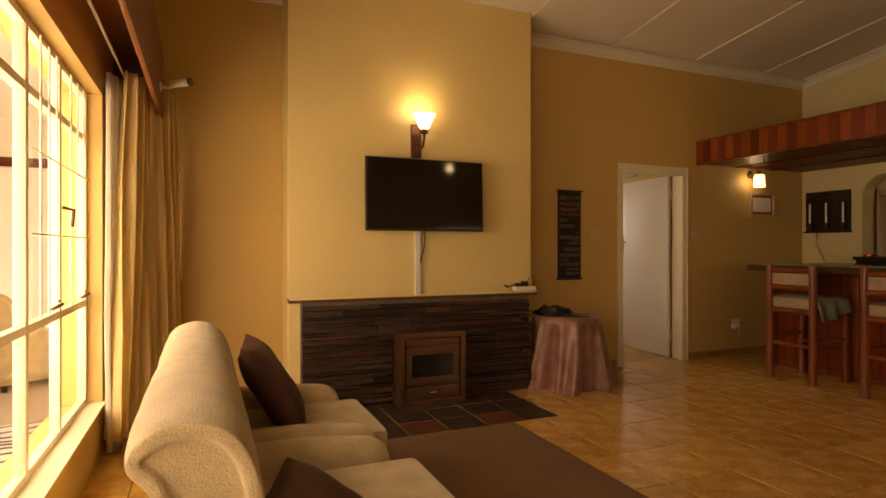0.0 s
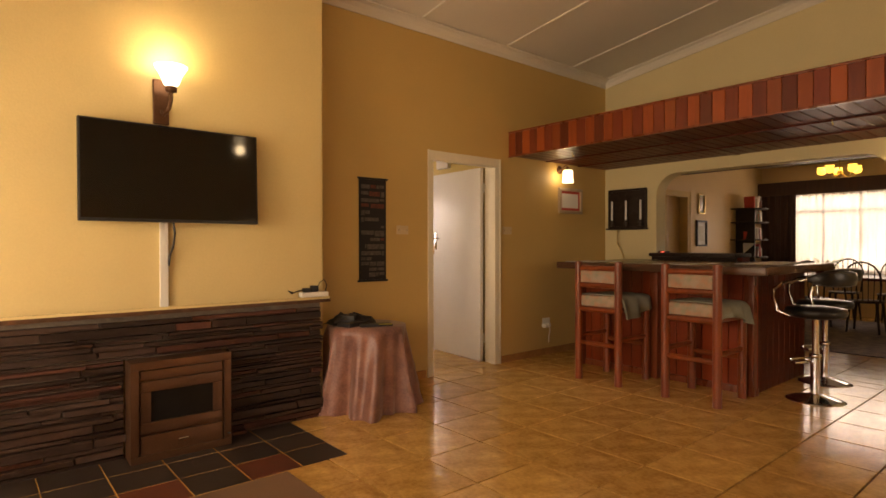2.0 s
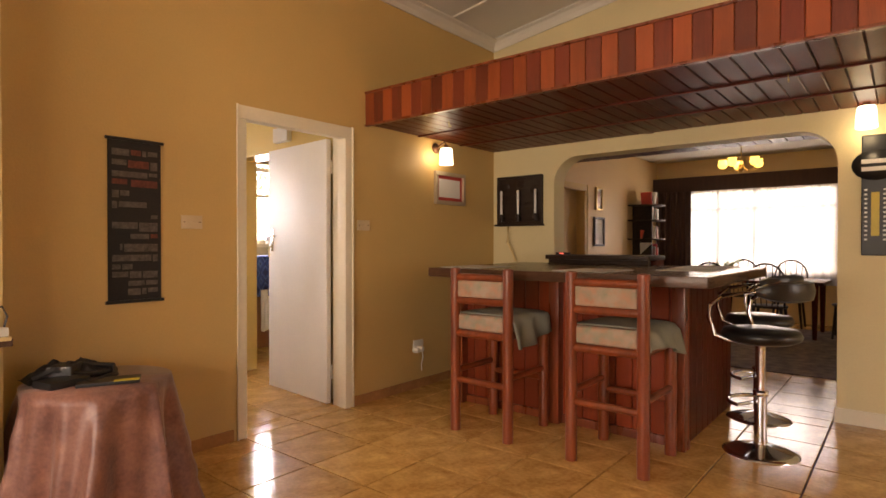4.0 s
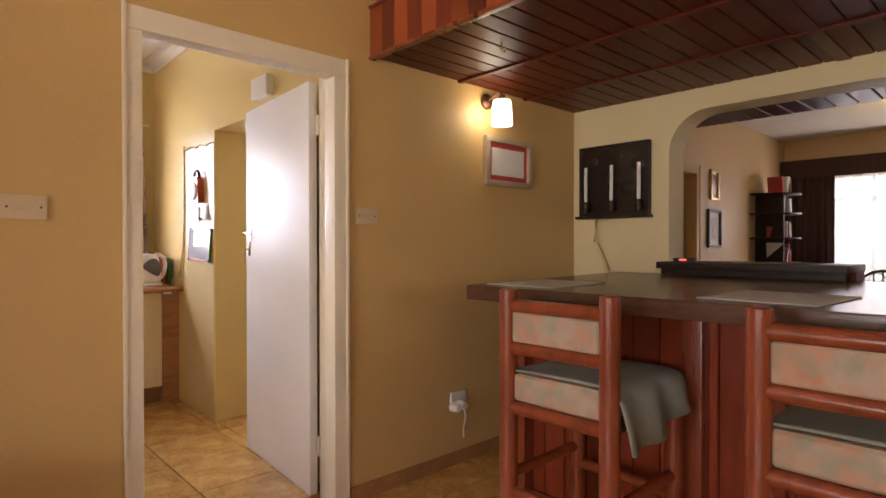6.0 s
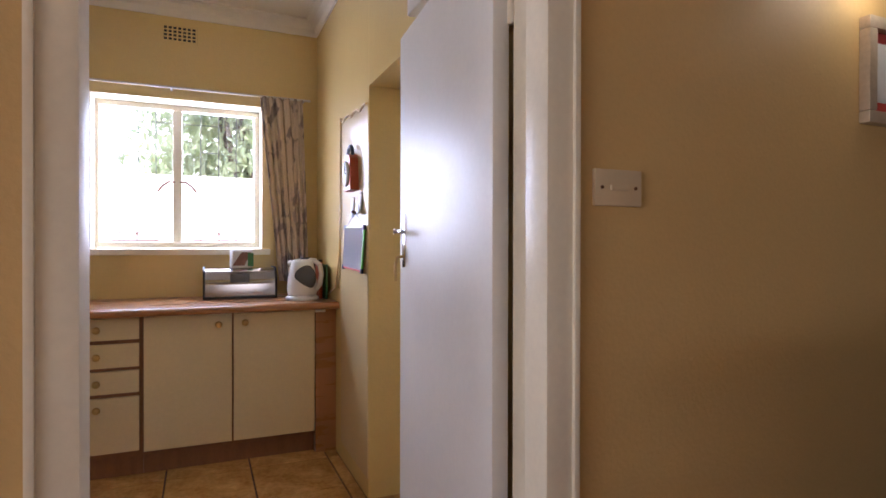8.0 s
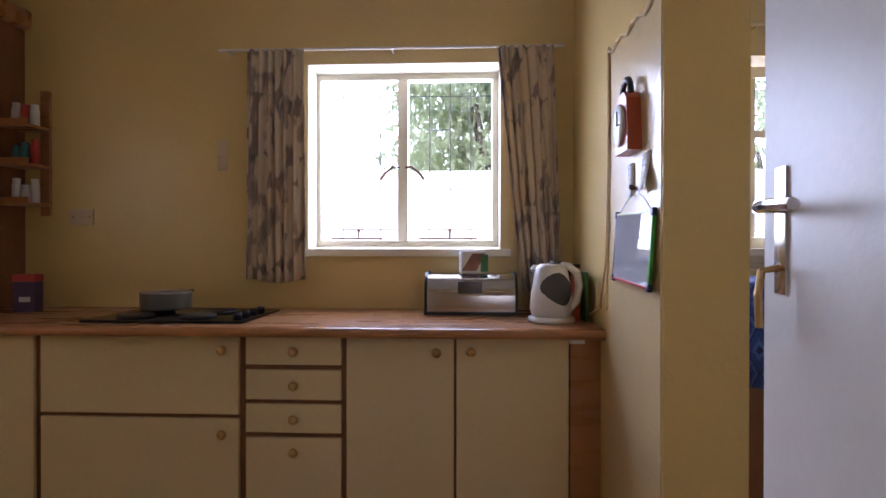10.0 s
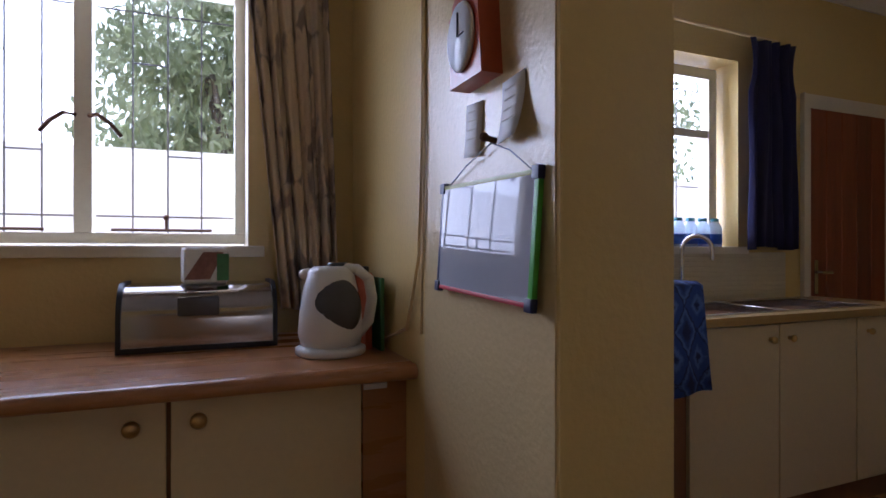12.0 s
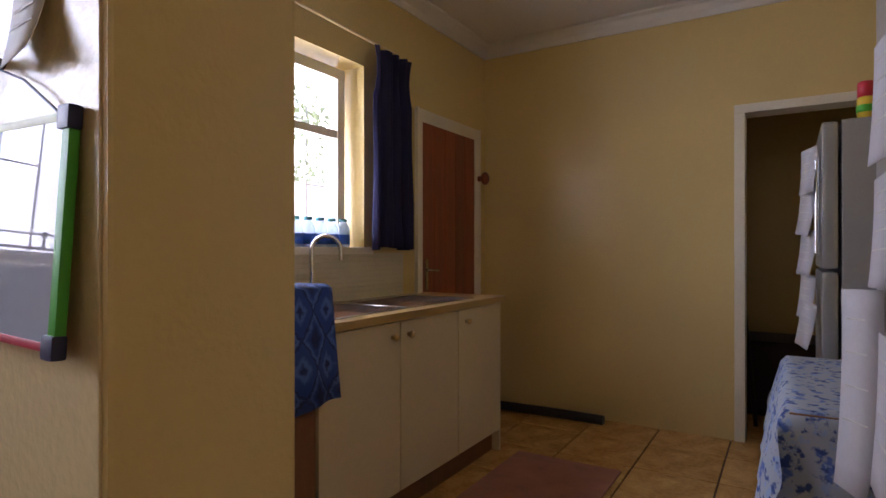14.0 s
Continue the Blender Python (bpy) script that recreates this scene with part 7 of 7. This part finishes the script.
# refrigerator
fr = thing("refrigerator", "tall dull silver refrigerator with papers stuck on it", "refrigerator", pose(7.62, 5.06, 0))
b = B()
box(b, 0, 0.62, 0, 0.53, 0.03, 1.76, 0.012)
part("body", b, M["fridge"], fr)
for z0, z1 in ((0.06, 1.12), (1.13, 1.755)):
    b = B()
    box(b, 0.002, 0.618, 0.54, 0.60, z0, z1, 0.022, 4)
    part("door", b, M["fridge"], fr)
b = B()
rod(b, (0.04, 0.615, 1.2), (0.04, 0.615, 1.6), 0.01)
part("handle", b, M["steel"], fr)
for y, z, h in ((0.10, 1.72, 0.62), (0.27, 1.70, 0.70)):
    b = B()
    box(b, -0.003, -0.001, y, y + 0.14, z - h, z)
    part("calendar", b, M["mat_grey"], fr, "long pale paper calendar")
for i, (x, z) in enumerate(((0.05, 1.66), (0.10, 1.48), (0.08, 1.3), (0.2, 1.60), (0.16, 1.1), (0.06, 0.98))):
    note(5.70, z, 0.13, 0.2, 0.018, (-4, 5, 3, -6, 2, 7)[i], "white sheet of paper held on the refrigerator door", "fridge_note", 7.62 + x + 0.05, mt=M["greypaper"], face=205)
sp = thing("spray_can", "yellow spray can with a red cap on the refrigerator", "spray can", pose(7.70, 5.50, 1.761))
b = B()
lathe(b, [(0, 0), (0.032, 0), (0.033, 0.085), (0.028, 0.095), (0, 0.095)], seg=20)
part("can", b, mat("yellow_can", (0.72, 0.5, 0.04), 0.35, 0.1, 6, 60, 0), sp)
b = B()
lathe(b, [(0, 0.095), (0.031, 0.095), (0.031, 0.155), (0.026, 0.16), (0, 0.16)], seg=20)
part("cap", b, M["redp"], sp)
b = B()
lathe(b, [(0.0335, 0.03), (0.0345, 0.03), (0.0345, 0.06), (0.0335, 0.06)], seg=20)
part("label_band", b, M["greenp"], sp)
# table with flowered cloth
tt = thing("work_table", "small scullery table under a blue flowered cloth", "table", pose(6.55, 5.12, 0))
b = B()
box(b, 0, 0.95, 0, 0.66, 0.74, 0.77, 0.005)
part("tabletop", b, M["carcass"], tt)
for x in (0.05, 0.9):
    for y in (0.05, 0.61):
        b = B()
        box(b, x - 0.025, x + 0.025, y - 0.025, y + 0.025, 0, 0.74)
        part("leg", b, M["carcass"], tt)
b = B()
NX, NY = 44, 30
vg = {}
for i in range(NX + 1):
    for j in range(NY + 1):
        u, v = -0.30 + 1.55 * i / NX, -0.0 + 1.0 * j / NY
        ox, oy = max(0, -u, u - 0.96), max(0, v - 0.67)
        cx, cy = min(max(u, -0.012), 0.965), min(v, 0.68)
        drop = math.hypot(ox, oy)
        fold = 0.02 * math.sin(u * 21) * min(1, oy * 6) + 0.02 * math.sin(v * 21) * min(1, ox * 6)
        x = cx + (0.12 * ox if u > 0.9 else -0.12 * ox) + (fold if ox else 0)
        y = cy + 0.16 * oy + (fold if oy else 0)
        vg[i, j] = b.verts.new((6.55 + x, 5.12 + y, 0.776 - drop))
for i in range(NX):
    for j in range(NY):
        b.faces.new((vg[i, j], vg[i + 1, j], vg[i + 1, j + 1], vg[i, j + 1]))
bmesh.ops.recalc_face_normals(b, faces=b.faces[:])
tc2 = new("flowered_tablecloth", mesh_of("flowered_tablecloth", b, M["flowercloth"], 80))
tagged(tc2, "white tablecloth with blue flowers draped over the scullery table", "tablecloth")
# nearer upright freezer with papers
fz = thing("upright_freezer", "tall pale upright freezer covered with hanging papers", "freezer", pose(5.72, 5.06, 0))
b = B()
box(b, 0, 0.60, 0, 0.50, 0.03, 1.98, 0.012)
part("body", b, M["fridge"], fz)
b = B()
box(b, 0.002, 0.598, 0.505, 0.555, 0.06, 1.975, 0.018, 3)
part("door", b, M["fridge"], fz)
for i, (x, z, h, w, f) in enumerate(((0.36, 1.62, 0.24, 0.2, 184), (0.38, 1.36, 0.22, 0.2, 183), (0.12, 1.40, 0.3, 0.2, 182), (0.50, 1.13, 0.42, 0.13, 208), (0.30, 1.05, 0.3, 0.2, 184))):
    note(5.622 if f < 200 else 5.648, z, w, h, (0.01, 0.012, 0.01, 0.03, 0.012)[i], (2, -2, 3, -3, 2)[i], "white printed sheet hanging on the freezer door", "freezer_note", 5.72 + x, mt=M["greypaper"], face=f)

# ================= outside =================
b = B()
box(b, -4, 13, 11.2, 11.4, -0.22, 2.1)
solid("boundary_wall", b, M["outside"], "sunlit white garden boundary wall", "wall")
# white wall added to catch the sun and brighten the dining net curtain
b = B()
box(b, 15.5, 15.7, -3, 8, -0.22, 2.6)
solid("boundary_wall_east", b, M["outside"], "added sunlit white wall that brightens the dining window", "wall")


def hedge(name, cx, cy, cz, sx, sy, sz, n, seed, label):
    """A shrub: short stems and many small leaves in uneven clumps."""
    r = random.Random(seed)
    th = thing(name, label, "shrub", pose(cx, cy, 0))
    bm = B()
    for k in range(9):
        a = r.uniform(-1, 1)
        tube(bm, [(a * sx * 0.6, 0, -0.22), (a * sx * 0.7, r.uniform(-0.2, 0.2), cz * 0.6), (a * sx * 0.9, r.uniform(-0.4, 0.4), cz)], 0.035, 6)
    part("trunk", bm, M["bark"], th)
    clumps = [(r.uniform(-sx, sx), r.uniform(-sy, sy), cz + r.uniform(-sz, sz), r.uniform(0.25, 0.6)) for _ in range(90)]
    vs, fs = [], []
    for k in range(n):
        c = r.choice(clumps)
        d = Vector((r.gauss(0, 1), r.gauss(0, 1), r.gauss(0, 1))).normalized() * c[3] * r.uniform(0.5, 1.0)
        p = Vector(c[:3]) + d
        q = Euler((r.uniform(0, 6), r.uniform(0, 6), r.uniform(0, 6))).to_matrix()
        l, w = r.uniform(0.05, 0.10), r.uniform(0.02, 0.04)
        i0 = len(vs)
        for u in ((-l, 0, 0), (0, -w, 0.006), (l, 0, 0), (0, w, 0.006)):
            vs.append(tuple(p + q @ Vector(u)))
        fs.append((i0, i0 + 1, i0 + 2, i0 + 3))
    me = bpy.data.meshes.new("crown")
    me.from_pydata(vs, [], fs)
    me.materials.append(M["green"])
    ob = new("crown", me)
    ob.parent = th
    return th


hedge("shrub", 5.75, 12.4, 3.1, 2.0, 0.5, 1.05, 15000, 4, "dense green shrub rising above the boundary wall")
hedge("shrub", 9.6, 12.6, 2.5, 2.2, 0.6, 1.1, 4500, 9, "loose green shrub rising above the boundary wall")


# glowing sheets beyond the garden walls stand in for the blown-out sky
sky_sheet = bpy.data.materials.new("glowing_sky_sheet")
sky_sheet.use_nodes = True
hb_ = sky_sheet.node_tree.nodes["Principled BSDF"]
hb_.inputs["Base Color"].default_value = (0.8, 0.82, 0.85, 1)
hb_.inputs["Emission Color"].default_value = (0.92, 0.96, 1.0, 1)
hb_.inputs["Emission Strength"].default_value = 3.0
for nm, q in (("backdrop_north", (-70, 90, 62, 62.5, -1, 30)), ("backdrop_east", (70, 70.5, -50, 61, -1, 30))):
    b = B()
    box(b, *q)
    solid(nm, b, sky_sheet, "glowing pale sheet in place of the bright sky beyond the garden", "backdrop")

# ================= floor tiles =================
TS = 0.43


def tile_mesh(name, w, d):
    bm = B()
    box(bm, 0.0042, w - 0.0042, 0.0042, d - 0.0042, -0.004, 0.008, 0.002, 1)
    return mesh_of(name, bm, M["tile"])


full = tile_mesh("tile", TS, TS)


def lay(x0, x1, y0, y1, near):
    """Tiles over a rectangle on the common grid; near tiles are pieces of their own, the rest one sheet."""
    rest = B()
    i = math.floor((x0 - 4.53) / TS)
    while 4.53 + i * TS < x1:
        j = math.floor((y0 - 6.95) / TS)
        while 6.95 + j * TS < y1:
            a, c = max(x0, 4.53 + i * TS), min(x1, 4.53 + (i + 1) * TS)
            e, f = max(y0, 6.95 + j * TS), min(y1, 6.95 + (j + 1) * TS)
            if c - a > 0.02 and f - e > 0.02:
                if near(a, e):
                    whole = c - a > TS - 0.01 and f - e > TS - 0.01
                    ob = new("tile", full if whole else tile_mesh("tile", c - a, f - e))
                    ob.parent = FLOOR
                    ob.location = (a, e, 0)
                else:
                    box(rest, a + 0.0032, c - 0.0032, e + 0.0032, f - 0.0032, -0.004, 0.008)
            j += 1
        i += 1
    return rest


rests = []
for r, nearby in (((XW, XE, YS, YN), lambda x, y: x > 1.5 and y > -0.4), ((DX0, DX1, YN, YK), lambda x, y: True), ((KX0, KX1, YK, KN), lambda x, y: x > 2.4), ((KX1, SX0, OY0, OY1), lambda x, y: True), ((SX0, SX1 + 1.3, 5.05, SN), lambda x, y: x < 8.8), ((XE, DE, -0.6, DN), lambda x, y: False)):
    rests.append(lay(*r, nearby))
for k, rb in enumerate(rests):
    if len(rb.verts):
        me = mesh_of("tile_sheet", rb, M["tile"])
        ob = new("tile_sheet", me)
        ob.parent = FLOOR
        tagged(ob, kind="stuff")
    else:
        rb.free()
